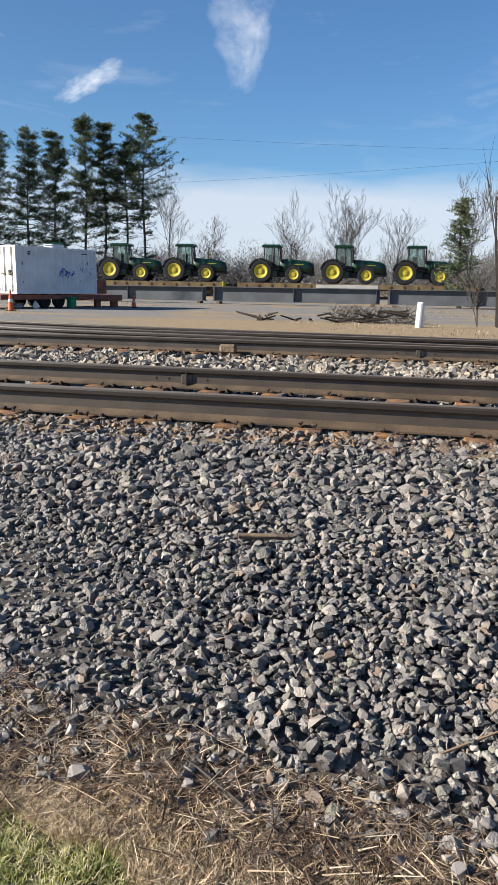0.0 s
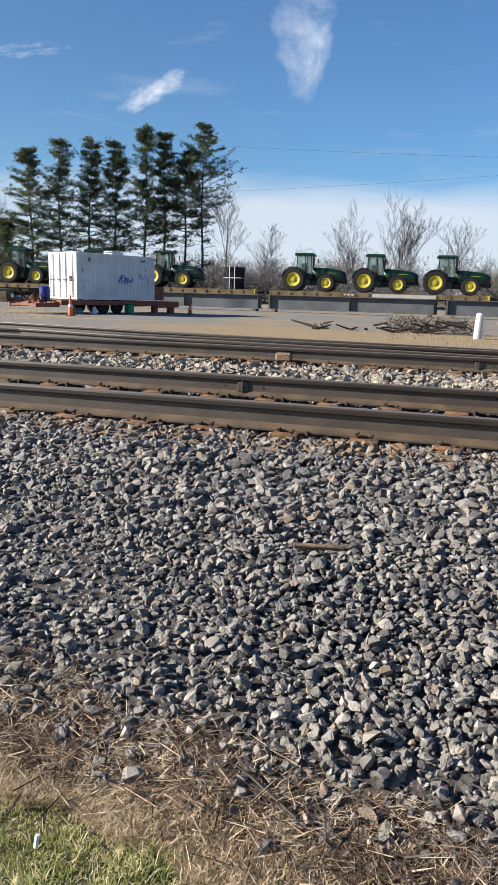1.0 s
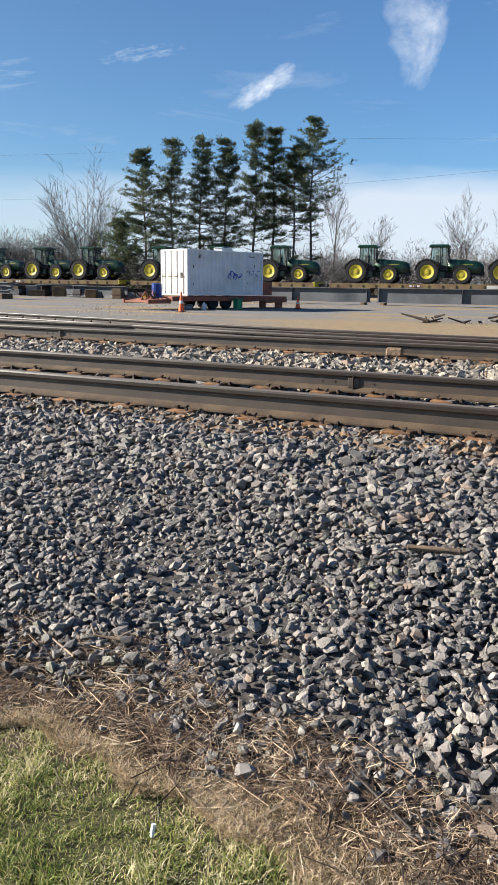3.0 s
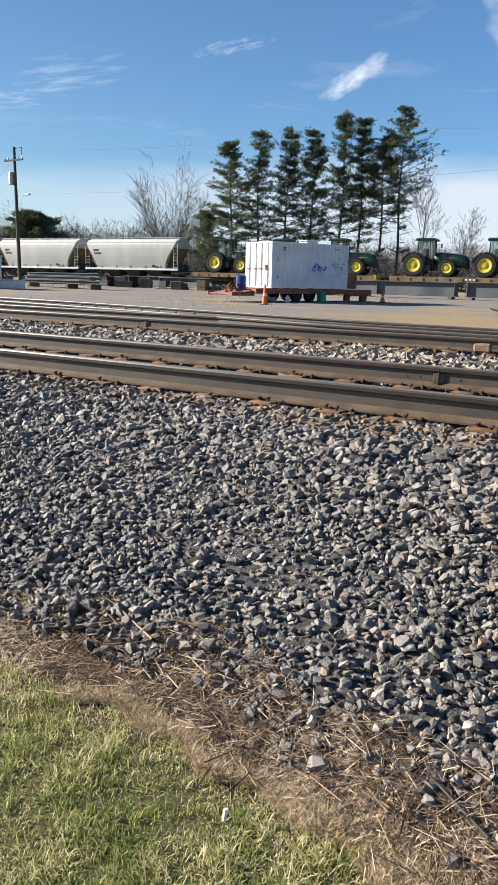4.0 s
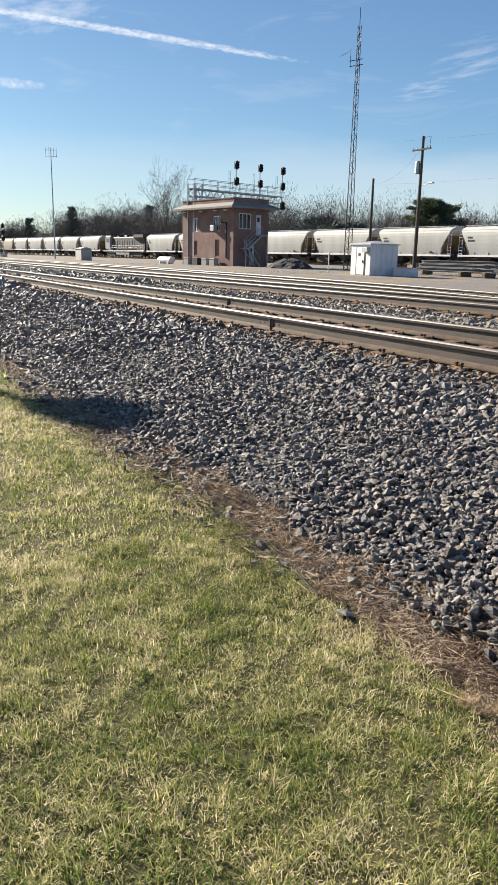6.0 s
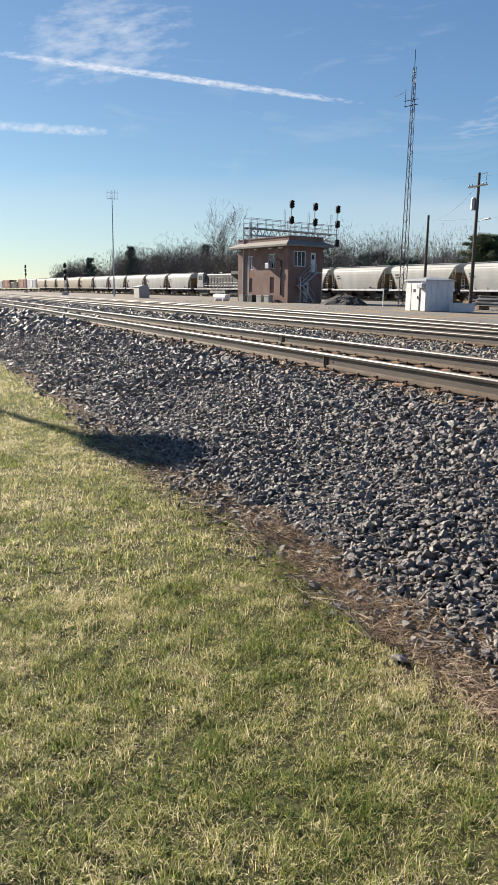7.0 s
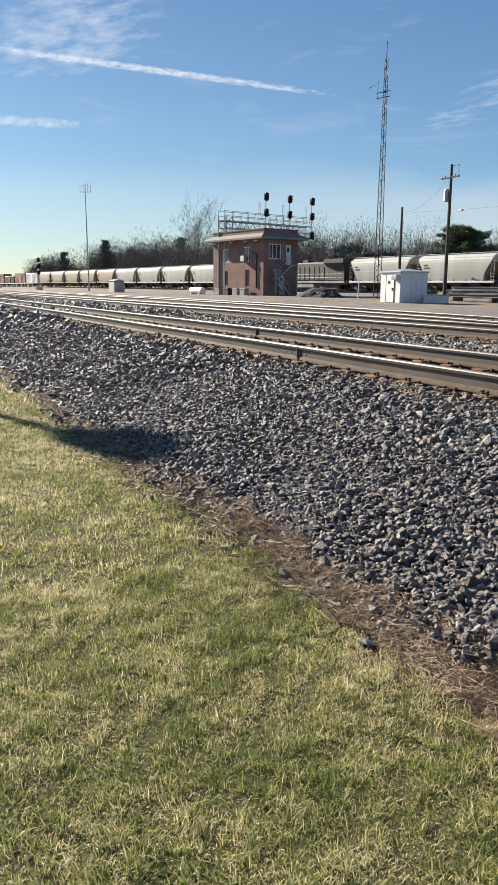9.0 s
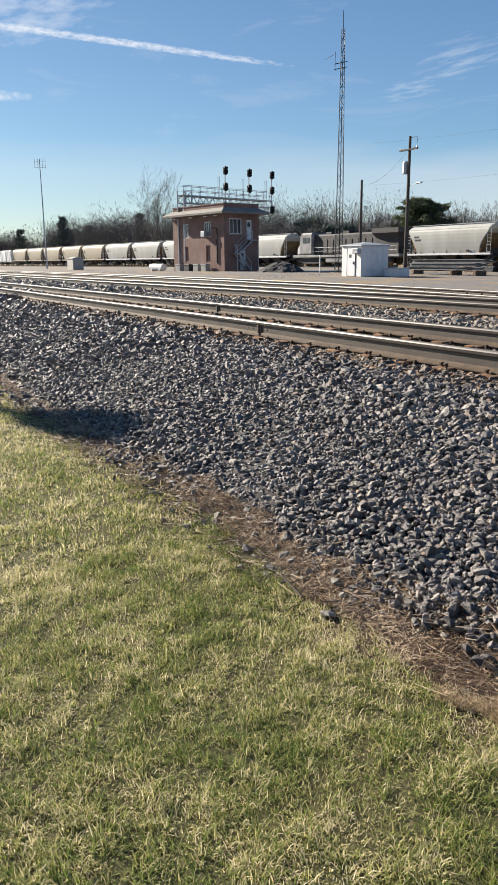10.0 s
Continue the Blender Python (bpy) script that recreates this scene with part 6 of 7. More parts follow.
def bare_tree(x, y, h, seed, label, spread=0.75, levels=4, kids=3, stems=1):
    rng = random.Random(seed)
    z = float(ground_z(x, y)) - 0.05
    t = thing("bare_tree", pose(x, y, z), label, "tree", "bare trees")
    A, B, R0, R1 = branching(rng, (0, 0, 0), h, spread, levels, kids, stems)
    k = [i for i, r in enumerate(R0) if r > 0.05]
    j = [i for i, r in enumerate(R0) if r <= 0.05]
    for name, idx, mat in (("trunk", k, "bark"), ("crown", j, "bare_twig")):
        if idx:
            ob = new(name, sticks_mesh(name, [A[i] for i in idx], [B[i] for i in idx], [R0[i] for i in idx], [R1[i] for i in idx], mat))
            ob.parent = t


def needle_mesh(name, centres, dirs, sizes, per, rng, mat):
    """Sprays of slim needle blades round clump centres."""
    n = len(centres)
    c = np.repeat(centres, per, 0)
    d0 = np.repeat(dirs, per, 0)
    s = np.repeat(sizes, per)[:, None]
    d = d0 * 0.5 + rng.normal(0, 1, (n * per, 3)) * np.array([0.6, 0.6, 0.4]) + np.array([0, 0, 0.25])
    d /= np.linalg.norm(d, axis=1, keepdims=True)
    w = np.cross(d, rng.normal(0, 1, (n * per, 3)))
    w /= np.linalg.norm(w, axis=1, keepdims=True)
    c = c + rng.normal(0, 1, (n * per, 3)) * np.array([0.42, 0.42, 0.16]) * s
    v = np.stack([c - w * s * 0.13, c + w * s * 0.13, c + d * s], 1).reshape(-1, 3)
    me = from_arrays(name, v, np.arange(n * per * 3).reshape(-1, 3))
    me.materials.append(M[mat])
    return me


def conifer_parts(h, seed, bare, width, top_heavy, clumps, per, size):
    rng = np.random.default_rng(seed)
    A, B, R0, R1, C, D, S = [], [], [], [], [], [], []
    lean = rng.uniform(-0.02, 0.02, 2)
    axis = lambda z: np.array([lean[0] * z + 0.12 * math.sin(z * 0.5 + seed), lean[1] * z, z])
    zs = np.linspace(0, h, 14)
    for z0, z1 in zip(zs, zs[1:]):
        A.append(axis(z0))
        B.append(axis(z1))
        R0.append(0.20 * (1 - z0 / h) + 0.025)
        R1.append(0.20 * (1 - z1 / h) + 0.02)
    z = h * bare * 0.45
    while z < h - 0.3:
        f = z / h
        dead = f < bare
        prof = (1 - f) ** 0.75 * (0.75 + 0.25 * math.sin(z * 2.6 + seed)) if not top_heavy else min(1.0, (1 - f) * 2.6) ** 0.7 * (0.55 + 0.45 * min(1, (f - bare * 0.6) * 3))
        for _ in range(rng.integers(3, 6)):
            an = rng.uniform(0, 2 * math.pi)
            length = width * 2.45 * max(0.14, prof) * rng.uniform(0.5, 1.2) * (0.6 if dead else 1.0)
            up = rng.uniform(-0.28, 0.30) + 0.40 * f
            d = np.array([math.cos(an), math.sin(an), up])
            p0 = axis(z)
            p1 = p0 + d * length * 0.55
            p2 = p1 + (d + np.array([0, 0, rng.uniform(-0.1, 0.35)])) * length * 0.5
            for pa, pb, ra, rb in ((p0, p1, 0.045, 0.03), (p1, p2, 0.03, 0.012)):
                A.append(pa)
                B.append(pb)
                R0.append(ra)
                R1.append(rb)
            if dead and rng.random() < 0.75:
                for _ in range(3):
                    q = p0 + (p2 - p0) * rng.uniform(0.3, 0.95)
                    A.append(q)
                    B.append(q + rng.normal(0, 0.35, 3))
                    R0.append(0.014)
                    R1.append(0.006)
                continue
            for _ in range(clumps):
                g = rng.uniform(0.28, 1.08)
                C.append(p0 + (p2 - p0) * g + rng.normal(0, 0.19, 3) * np.array([1, 1, 0.6]))
                D.append(d)
                S.append(size * rng.uniform(0.7, 1.25))
        z += h * 0.027 * rng.uniform(0.5, 1.5)
    for _ in range(10):
        C.append(axis(h - rng.uniform(0, 0.9)))
        D.append(np.array([0, 0, 1.0]))
        S.append(size)
    return A, B, R0, R1, np.array(C), np.array(D), np.array(S), rng


def pine(x, y, h, seed, label, bare=0.3, width=2.3, top_heavy=False, clumps=21, per=7, size=0.29):
    t = thing("pine_tree", pose(x, y, float(ground_z(x, y)) - 0.05), label, "pine tree", "pines beyond the train")
    A, B, R0, R1, C, D, S, rng = conifer_parts(h, seed, bare, width, top_heavy, clumps, per, size)
    ob = new("trunk", sticks_mesh("trunk", A, B, R0, R1, "bark"))
    ob.parent = t
    ob = new("crown", needle_mesh("crown", C, D, S, per, rng, "needles"))
    ob.parent = t


def fan_tree(x, y, h, width, seed, label):
    """A leafless tree whose many fine upright stems fan out into an oval crown."""
    rng = random.Random(seed)
    t = thing("bare_tree", pose(x, y, float(ground_z(x, y)) - 0.05), label, "tree", "bare trees")
    low, fine = ([], [], [], []), ([], [], [], [])

    def stick(rows, p, q, r0, r1):
        for row, v in zip(rows, (p, q, r0, r1)):
            row.append(v)

    fork = Vector((0, 0, h * 0.16))
    stick(low, Vector((0, 0, 0)), fork, 0.24, 0.19)
    for k in range(26):
        an, out = rng.uniform(0, 2 * math.pi), math.sqrt(rng.random())
        top = Vector((math.cos(an) * out * width * 0.46, math.sin(an) * out * width * 0.46, h * (0.98 - 0.42 * out * out) * rng.uniform(0.85, 1.0)))
        mid = Vector((top.x * 0.62, top.y * 0.62, fork.z + (top.z - fork.z) * 0.42))
        stick(low, fork * rng.uniform(0.6, 1.0), mid, 0.040, 0.022)
        stick(fine, mid, top, 0.022, 0.008)
        for _ in range(38):
            f = rng.uniform(0.25, 2.0)
            p = fork.lerp(mid, f) if f < 1 else mid.lerp(top, f - 1)
            side = Vector((rng.uniform(-1, 1), rng.uniform(-1, 1), 0)) * 0.85 + Vector((top.x, top.y, 0)) / width * 0.6
            d = side + Vector((0, 0, rng.uniform(0.6, 1.1)))
            length = h * rng.uniform(0.08, 0.17) * (1.25 - 0.35 * f)
            stick(fine, p, p + d * length, 0.012, 0.007)
            q = p + d * length * rng.uniform(0.3, 0.8)
            for _ in range(2):
                stick(fine, q, q + (d + Vector((rng.uniform(-0.5, 0.5), rng.uniform(-0.5, 0.5), 0.1))) * length * 0.5, 0.009, 0.005)
    for name, rows, mat in (("trunk", low, "bark"), ("crown", fine, "bare_twig")):
        ob = new(name, sticks_mesh(name, *rows, mat))
        ob.parent = t


TALL = "tall dark pine with bare lower trunk"
for k, (x, y, h, bare, w, top) in enumerate(((-49.4, 75.2, 16.4, 0.22, 2.7, False), (-46.9, 77.0, 17.6, 0.25, 2.5, False), (-44.1, 78.5, 18.0, 0.28, 2.4, False), (-41.4, 79.9, 17.9, 0.30, 2.3, False),
                                               (-38.0, 80.6, 19.7, 0.32, 2.3, False), (-36.3, 82.3, 19.0, 0.38, 2.1, False), (-34.2, 83.4, 17.2, 0.45, 1.4, True), (-32.2, 84.0, 20.2, 0.50, 1.7, True))):
    pine(x, y, h, 11 + k, TALL + (" and ragged top" if top else " and tiered crown"), bare, w, top)
pine(-53.6, 76.5, 9.0, 31, "smaller pine with open grey-green crown", 0.1, 2.6)
pine(2.6, 60.0, 8.2, 33, "young spruce with tiered branches", 0.05, 1.10, False, 5, 8, 0.26)
pine(-83.0, 75.6, 9.0, 35, "broad dark round-topped pine behind the hoppers", 0.4, 1.7, True, 34, 8, 0.5)
fan_tree(-62.0, 80.0, 18.5, 12.0, 3, "tall bare multi-stemmed tree with fine twigs")
bare_tree(-31.0, 88.0, 13.0, 5, "bare spreading tree beside the pines", 0.7, 4, 3)
bare_tree(-27.5, 95.0, 9.2, 6, "small bare tree with drooping twigs", 0.9, 4, 3)
bare_tree(-15.2, 95.0, 10.4, 7, "slim bare tree behind the tractors", 0.6, 4, 3)
bare_tree(-10.0, 95.0, 11.4, 8, "bare tree with several upright stems", 0.5, 4, 3, 3)
bare_tree(-4.0, 95.0, 11.0, 9, "slim bare tree behind the tractors", 0.55, 4, 3)
bare_tree(4.5, 80.0, 11.0, 10, "bare tree by the young spruce", 0.55, 4, 3, 2)
bare_tree(2.9, 30.0, 7.0, 12, "thin bare sapling in the dry grass", 0.30, 2, 2)
bare_tree(2.2, 30.5, 2.2, 14, "low leafless bush in the dry grass", 0.6, 2, 3, 4)
bare_tree(-161.0, 67.5, 16.5, 15, "large bare tree behind the tower", 0.6, 4, 3, 3)


# far woods: bare trees, brush and dark conifers in haze-paled colours, each kind in one mass
def slivers(name, p, d, length, width, rng, mat):
    """Slim twigs, one triangle each, from arrays of roots and directions."""
    w = np.cross(d, rng.normal(0, 1, d.shape))
    w /= np.linalg.norm(w, axis=1, keepdims=True) + 1e-9
    v = np.stack([p - w * width[:, None], p + w * width[:, None], p + d * length[:, None]], 1).reshape(-1, 3)
    me = from_arrays(name, v, np.arange(len(v)).reshape(-1, 3))
    me.materials.append(M[mat])
    return me


def woods():
    rng = np.random.default_rng(21)
    A, B, R0, R1 = [], [], [], []
    P, D, L, W = [], [], [], []

    def rounded_tree(x, y, h, broad, count, low):
        """Trunk, a few limbs, and twigs that fill an egg-shaped crown."""
        far = math.hypot(x, y)
        base = np.array([x, y, 0.1])
        if low < 0.3:
            top = base + np.array([rng.normal(0, 0.04) * h, rng.normal(0, 0.04) * h, h * 0.8])
            A.append(base), B.append(top), R0.append(0.010 * h), R1.append(0.02)
            for _ in range(9):
                q = base + (top - base) * rng.uniform(0.25, 0.8)
                an = rng.uniform(0, 2 * math.pi)
                A.append(q), B.append(q + np.array([math.cos(an) * broad * 0.8, math.sin(an) * broad * 0.8, 0.55]) * h * rng.uniform(0.3, 0.5)), R0.append(0.0035 * h), R1.append(0.012)
        u = rng.normal(0, 1, (count, 3))
        u /= np.linalg.norm(u, axis=1, keepdims=True)
        u *= rng.random(count)[:, None] ** 0.62
        u *= 1 + 0.22 * np.sin(u[:, 0:1] * 5 + x) * np.sin(u[:, 2:3] * 4 + y)
        c = np.array([0, 0, h * (0.52 if low < 0.3 else 0.40)])
        p = u * np.array([broad * h, broad * h, h * (0.44 if low < 0.3 else 0.46)]) + c
        d = (p - np.array([0, 0, h * 0.15])) / h + rng.normal(0, 0.42, (count, 3)) + np.array([0, 0, 0.08])
        d /= np.linalg.norm(d, axis=1, keepdims=True)
        p[:, 2] = np.maximum(p[:, 2], 0.05)
        P.append(p + base), D.append(d), L.append(rng.uniform(0.05, 0.11, count) * (min(h, 8.0) + 2)), W.append(np.full(count, 0.010 + far / 6500))

    def line_y(x):
        return 70 + 0.08 * (x + 15)

    for _ in range(420):
        x = rng.uniform(-130, 55)
        rounded_tree(x, line_y(x) + rng.uniform(7, 26), rng.uniform(3.0, 6.6), rng.uniform(0.34, 0.62), 620, 1.0)
    for _ in range(150):
        x = rng.uniform(-135, 50)
        rounded_tree(x, line_y(x) + rng.uniform(24, 62), rng.uniform(5.5, 9.0), rng.uniform(0.26, 0.40), 620, 0.0)
    for _ in range(130):
        x = rng.uniform(-175, -72)
        rounded_tree(x, line_y(x) + rng.uniform(10, 40), rng.uniform(6.5, 10.5), rng.uniform(0.28, 0.42), 1200, 0.0)
    for _ in range(210):
        x = rng.uniform(-340, -128)
        rounded_tree(x, line_y(x) + rng.uniform(9, 58), rng.uniform(11.5, 17.5) * min(1.0, 0.5 + (x + 340) / 110), rng.uniform(0.26, 0.38), 1300, 0.0)
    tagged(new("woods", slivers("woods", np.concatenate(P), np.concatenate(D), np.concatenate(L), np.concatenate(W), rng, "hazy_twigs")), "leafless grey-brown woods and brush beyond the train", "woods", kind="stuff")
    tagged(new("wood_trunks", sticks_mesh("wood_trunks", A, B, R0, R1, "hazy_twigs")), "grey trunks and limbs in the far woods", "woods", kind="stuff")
    C, D, S = [], [], []
    for k in range(22):
        x = rng.uniform(-310, -175) if k < 8 else rng.uniform(-160, -92)
        y = line_y(x) + rng.uniform(10, 48)
        h = rng.uniform(10, 15) * min(1.0, 0.35 + (x + 330) / 110) if k < 8 else rng.uniform(6, 9)
        a, b, r0, r1, c, d, z, _ = conifer_parts(h, 100 + k, 0.10, 2.2, False, 5, 5, 0.8)
        C.append(c + np.array([x, y, 0.2]))
        D.append(d)
        S.append(z)
    tagged(new("conifers", needle_mesh("conifers", np.concatenate(C), np.concatenate(D), np.concatenate(S), 5, np.random.default_rng(5), "hazy_needles")), "dark evergreens scattered in the far woods", "woods", kind="stuff")


woods()


# ---- high clouds and vapour trails, far behind everything ----
def cloud_material(name, scale, lo, hi, bright, detail=8.0, stretch=(1, 1, 1), seed=0.0, ends=2.0):
    m = bpy.data.materials.new(name)
    m.use_nodes = True
    n, l = m.node_tree.nodes, m.node_tree.links
    n.clear()
    out = n.new("ShaderNodeOutputMaterial")
    mix = n.new("ShaderNodeMixShader")
    tr = n.new("ShaderNodeBsdfTransparent")
    em = n.new("ShaderNodeEmission")
    em.inputs["Color"].default_value = (0.93, 0.96, 1.0, 1)
    em.inputs["Strength"].default_value = bright * 0.76
    uv = n.new("ShaderNodeUVMap")
    uv.uv_map = "UVMap"
    sep = n.new("ShaderNodeSeparateXYZ")
    l.new(uv.outputs[0], sep.inputs[0])
    mp = n.new("ShaderNodeMapping")
    mp.inputs["Scale"].default_value = stretch
    mp.inputs["Location"].default_value = (seed, seed * 0.7, 0)
    l.new(uv.outputs[0], mp.inputs[0])
    no = n.new("ShaderNodeTexNoise")
    no.inputs["Scale"].default_value, no.inputs["Detail"].default_value, no.inputs["Roughness"].default_value = scale, detail, 0.6
    l.new(mp.outputs[0], no.inputs["Vector"])
    edge = None
    for axis in ("X", "Y"):
        a = n.new("ShaderNodeMath")
        a.operation = "MULTIPLY_ADD"
        a.inputs[1].default_value, a.inputs[2].default_value = 2.0, -1.0
        l.new(sep.outputs[axis], a.inputs[0])
        b = n.new("ShaderNodeMath")
        b.operation = "POWER"
        b.inputs[1].default_value = ends if axis == "X" else 2.0
        ab = n.new("ShaderNodeMath")
        ab.operation = "ABSOLUTE"
        l.new(a.outputs[0], ab.inputs[0])
        l.new(ab.outputs[0], b.inputs[0])
        c = n.new("ShaderNodeMath")
        c.operation = "SUBTRACT"
        c.inputs[0].default_value = 1.0
        l.new(b.outputs[0], c.inputs[1])
        if edge is None:
            edge = c.outputs[0]
        else:
            k = n.new("ShaderNodeMath")
            k.operation = "MULTIPLY"
            l.new(edge, k.inputs[0])
            l.new(c.outputs[0], k.inputs[1])
            edge = k.outputs[0]
    k = n.new("ShaderNodeMath")
    k.operation = "MULTIPLY"
    l.new(edge, k.inputs[0])
    l.new(no.outputs["Fac"], k.inputs[1])
    r = n.new("ShaderNodeMapRange")
    r.inputs["From Min"].default_value, r.inputs["From Max"].default_value = lo, hi
    r.inputs["To Max"].default_value = 0.95
    l.new(k.outputs[0], r.inputs["Value"])
    l.new(r.outputs[0], mix.inputs["Fac"])
    l.new(tr.outputs[0], mix.inputs[1])
    l.new(em.outputs[0], mix.inputs[2])
    l.new(mix.outputs[0], out.inputs["Surface"])
    return m


def sky_sheet(name, label, o, along, across, mat, taper=0.0):
    """A far sheet of cloud; taper draws its foot together."""
    o, a, b = Vector(o), Vector(along), Vector(across)
    foot = (a - o) * taper
    me = mesh_from([o + foot * 1.3, a - foot * 0.7, a + b - o, b], [(0, 1, 2, 3)], name)
    layer = me.uv_layers.new(name="UVMap")
    for i, c in enumerate(((0, 0), (1, 0), (1, 1), (0, 1))):
        layer.data[i].uv = c
    me.materials.append(mat)
    ob = tagged(new(name, me), label, "cloud", kind="structure")
    ob.visible_shadow = False


sky_sheet("backdrop_cloud", "small bright elongated cloud", (-1170, 2139, 551), (-892, 2226, 705), (-1136, 2174, 479), cloud_material("cloud_small", 3.0, 0.24, 0.75, 0.52, stretch=(2.0, 1, 1), seed=1.3))
sky_sheet("backdrop_cloud", "tall ragged white cloud plume", (-769, 2319, 530), (-465, 2397, 537), (-733, 2213, 901), cloud_material("cloud_plume", 3.6, 0.22, 1.0, 0.50, stretch=(1.0, 1.6, 1), seed=4.6), taper=0.27)
sky_sheet("backdrop_contrail", "long white vapour trail", (-2417, 104, 656), (-1990, 1424, 540), (-2408, 109, 684), cloud_material("contrail", 6.0, 0.24, 0.80, 0.52, stretch=(8, 0.5, 1), seed=2.0, ends=3.0))
sky_sheet("backdrop_contrail", "thin faint vapour trail", (-2451, 183, 454), (-2368, 657, 456), (-2443, 185, 497), cloud_material("contrail_thin", 4.0, 0.25, 1.1, 0.5, stretch=(5, 0.6, 1), seed=6.0, ends=4.0))
sky_sheet("backdrop_cloud", "broken thin cloud wisps", (-2454, 182, 439), (-2235, 963, 570), (-2340, 200, 858), cloud_material("cloud_wisps", 6.5, 0.34, 1.15, 0.5, stretch=(1.5, 2.2, 1), seed=3.0))
sky_sheet("backdrop_cloud", "faint cloud wisps", (-1990, 1454, 416), (-1705, 1772, 449), (-1973, 1437, 538), cloud_material("cloud_faint", 5.0, 0.42, 1.5, 0.5, stretch=(1.2, 2.5, 1), seed=5.0))
sky_sheet("backdrop_cloud", "faint streaky cloud wisps", (-1977, 1478, 394), (-1454, 1966, 517), (-1931, 1457, 629), cloud_material("cloud_streaks", 5.0, 0.42, 1.5, 0.5, stretch=(1.2, 2.8, 1), seed=7.0))
sky_sheet("backdrop_cloud", "faint cloud wisps", (-1513, 1900, 590), (-1128, 2130, 662), (-1514, 1871, 676), cloud_material("cloud_faint_high", 5.0, 0.40, 1.3, 0.5, stretch=(2, 1.5, 1), seed=9.0))

# ---- post out of view whose shadow falls across the lawn ----
sp = thing("sign_post", pose(-20.2, -2.80, 0.02, 0, 0, 20), "tall post with an oval board beside the lawn", "sign post")
bm = bmesh.new()
tube(bm, (0, 0, 0), (0, 0, 6.7), 0.08, n=10)
part("post", bm, "galv", sp)
bm = bmesh.new()
ring = [(0.34 * math.cos(2 * math.pi * k / 20), 6.95 + 0.50 * math.sin(2 * math.pi * k / 20)) for k in range(20)]
loft(bm, [[(-0.03, u, w) for u, w in ring], [(0.03, u, w) for u, w in ring]])
part("board", bm, "white_paint", sp)

# ---- loose things near the camera ----
simple("board", "tie", "weathered splintered board lying on the ballast", "board", pose(-0.49, 3.07, 0.324, 3, 2, 17.2), lambda bm: (box(bm, -0.112, 0.112, -0.016, 0.016, 0, 0.018, bevel=0.004), box(bm, 0.0, 0.137, -0.010, 0.022, 0.004, 0.015)))
simple("stub", "white_paint", "small white stub lying in the grass", "litter", pose(-0.83, 1.40, 0.070, 80, 0, 20), lambda bm: tube(bm, (0, -0.012, 0), (0.004, 0.02, 0), 0.006, n=8))
lrng = random.Random(77)
for k in range(9):
    x, y = lrng.uniform(-3.2, 0.4), lrng.uniform(1.55, 2.15)
    d = Vector((lrng.uniform(-0.16, 0.16), lrng.uniform(-0.08, 0.08), 0.01))
    e = d + Vector((d.x * 0.5, -d.y * 0.4 + 0.03, 0.015))
    simple("twig", "straw" if k % 3 else "bark", "pale dry twig on the ground", "twig", pose(x, y, float(ground_z(x, y)) + 0.03), lambda bm: (tube(bm, -d, d, 0.005, 0.004, n=5), tube(bm, d, e, 0.004, 0.002, n=5), tube(bm, d * 0.3, d * 0.3 + Vector((0.04, 0.05, 0.02)), 0.003, 0.001, n=4)))
# heap of broken timber and brush in the yard
dp = thing("timber_heap", pose(-4.2, 31.2, 0.0), "low heap of dark broken timber and brush", "timber heap")
for k in range(26):
    x = lrng.uniform(-2.8, 3.4)
    a = Vector((x, lrng.uniform(-0.8, 0.8), lrng.uniform(0.05, 0.30 + 0.1 * x if x > 0 else 0.3)))
    d = Vector((lrng.uniform(-1.3, 1.3), lrng.uniform(-0.5, 0.5), lrng.uniform(-0.05, 0.32)))
    bm = bmesh.new()
    tube(bm, a - d * 0.5, a + d * 0.5, lrng.uniform(0.03, 0.08), 0.03, n=5)
    part("timber", bm, "debris", dp)
A, B, R0, R1 = [], [], [], []
for k in range(500):
    p = Vector((lrng.uniform(0.6, 4.2), lrng.uniform(-0.9, 0.9), lrng.uniform(0.0, 0.5)))
    A.append(p)
    B.append(p + Vector((lrng.uniform(-0.4, 0.4), lrng.uniform(-0.3, 0.3), lrng.uniform(-0.1, 0.4))))
    R0.append(0.012)
    R1.append(0.006)
ob = new("brush", sticks_mesh("brush", A, B, R0, R1, "debris"))
ob.parent = dp
ob["kind"] = "stuff"
simple("rail_block", "tie", "tan marker block beside the rail", "marker block", pose(-2.45, 9.87, RAIL_TOP - 0.19), lambda bm: box(bm, -0.12, 0.12, -0.04, 0.04, 0, 0.13, bevel=0.03))


# ---- ballast stones ----
def broken(seed, corners):
    """A chance-shaped stone: the hull of a few points on a rounded block."""
    r = random.Random(seed)
    bm = bmesh.new()
    for _ in range(corners):
        d = Vector((r.gauss(0, 1), r.gauss(0, 1), r.gauss(0, 1))).normalized()
        k = max(abs(d.x), abs(d.y), abs(d.z)) ** -0.55
        bm.verts.new(d * k * r.uniform(0.88, 1.1) * 0.92)
    hull = bmesh.ops.convex_hull(bm, input=bm.verts)
    bmesh.ops.delete(bm, geom=[v for v in bm.verts if not v.link_faces], context="VERTS")
    bmesh.ops.triangulate(bm, faces=bm.faces)
    bm.verts.index_update()
    v = np.array([tuple(w.co) for w in bm.verts])
    f = np.array([[w.index for w in q.verts] for q in bm.faces])
    bm.free()
    return v, f


FINE_SHAPES = [broken(300 + k, 15) for k in range(24)]
MID_SHAPES = [broken(350 + k, 11) for k in range(20)]
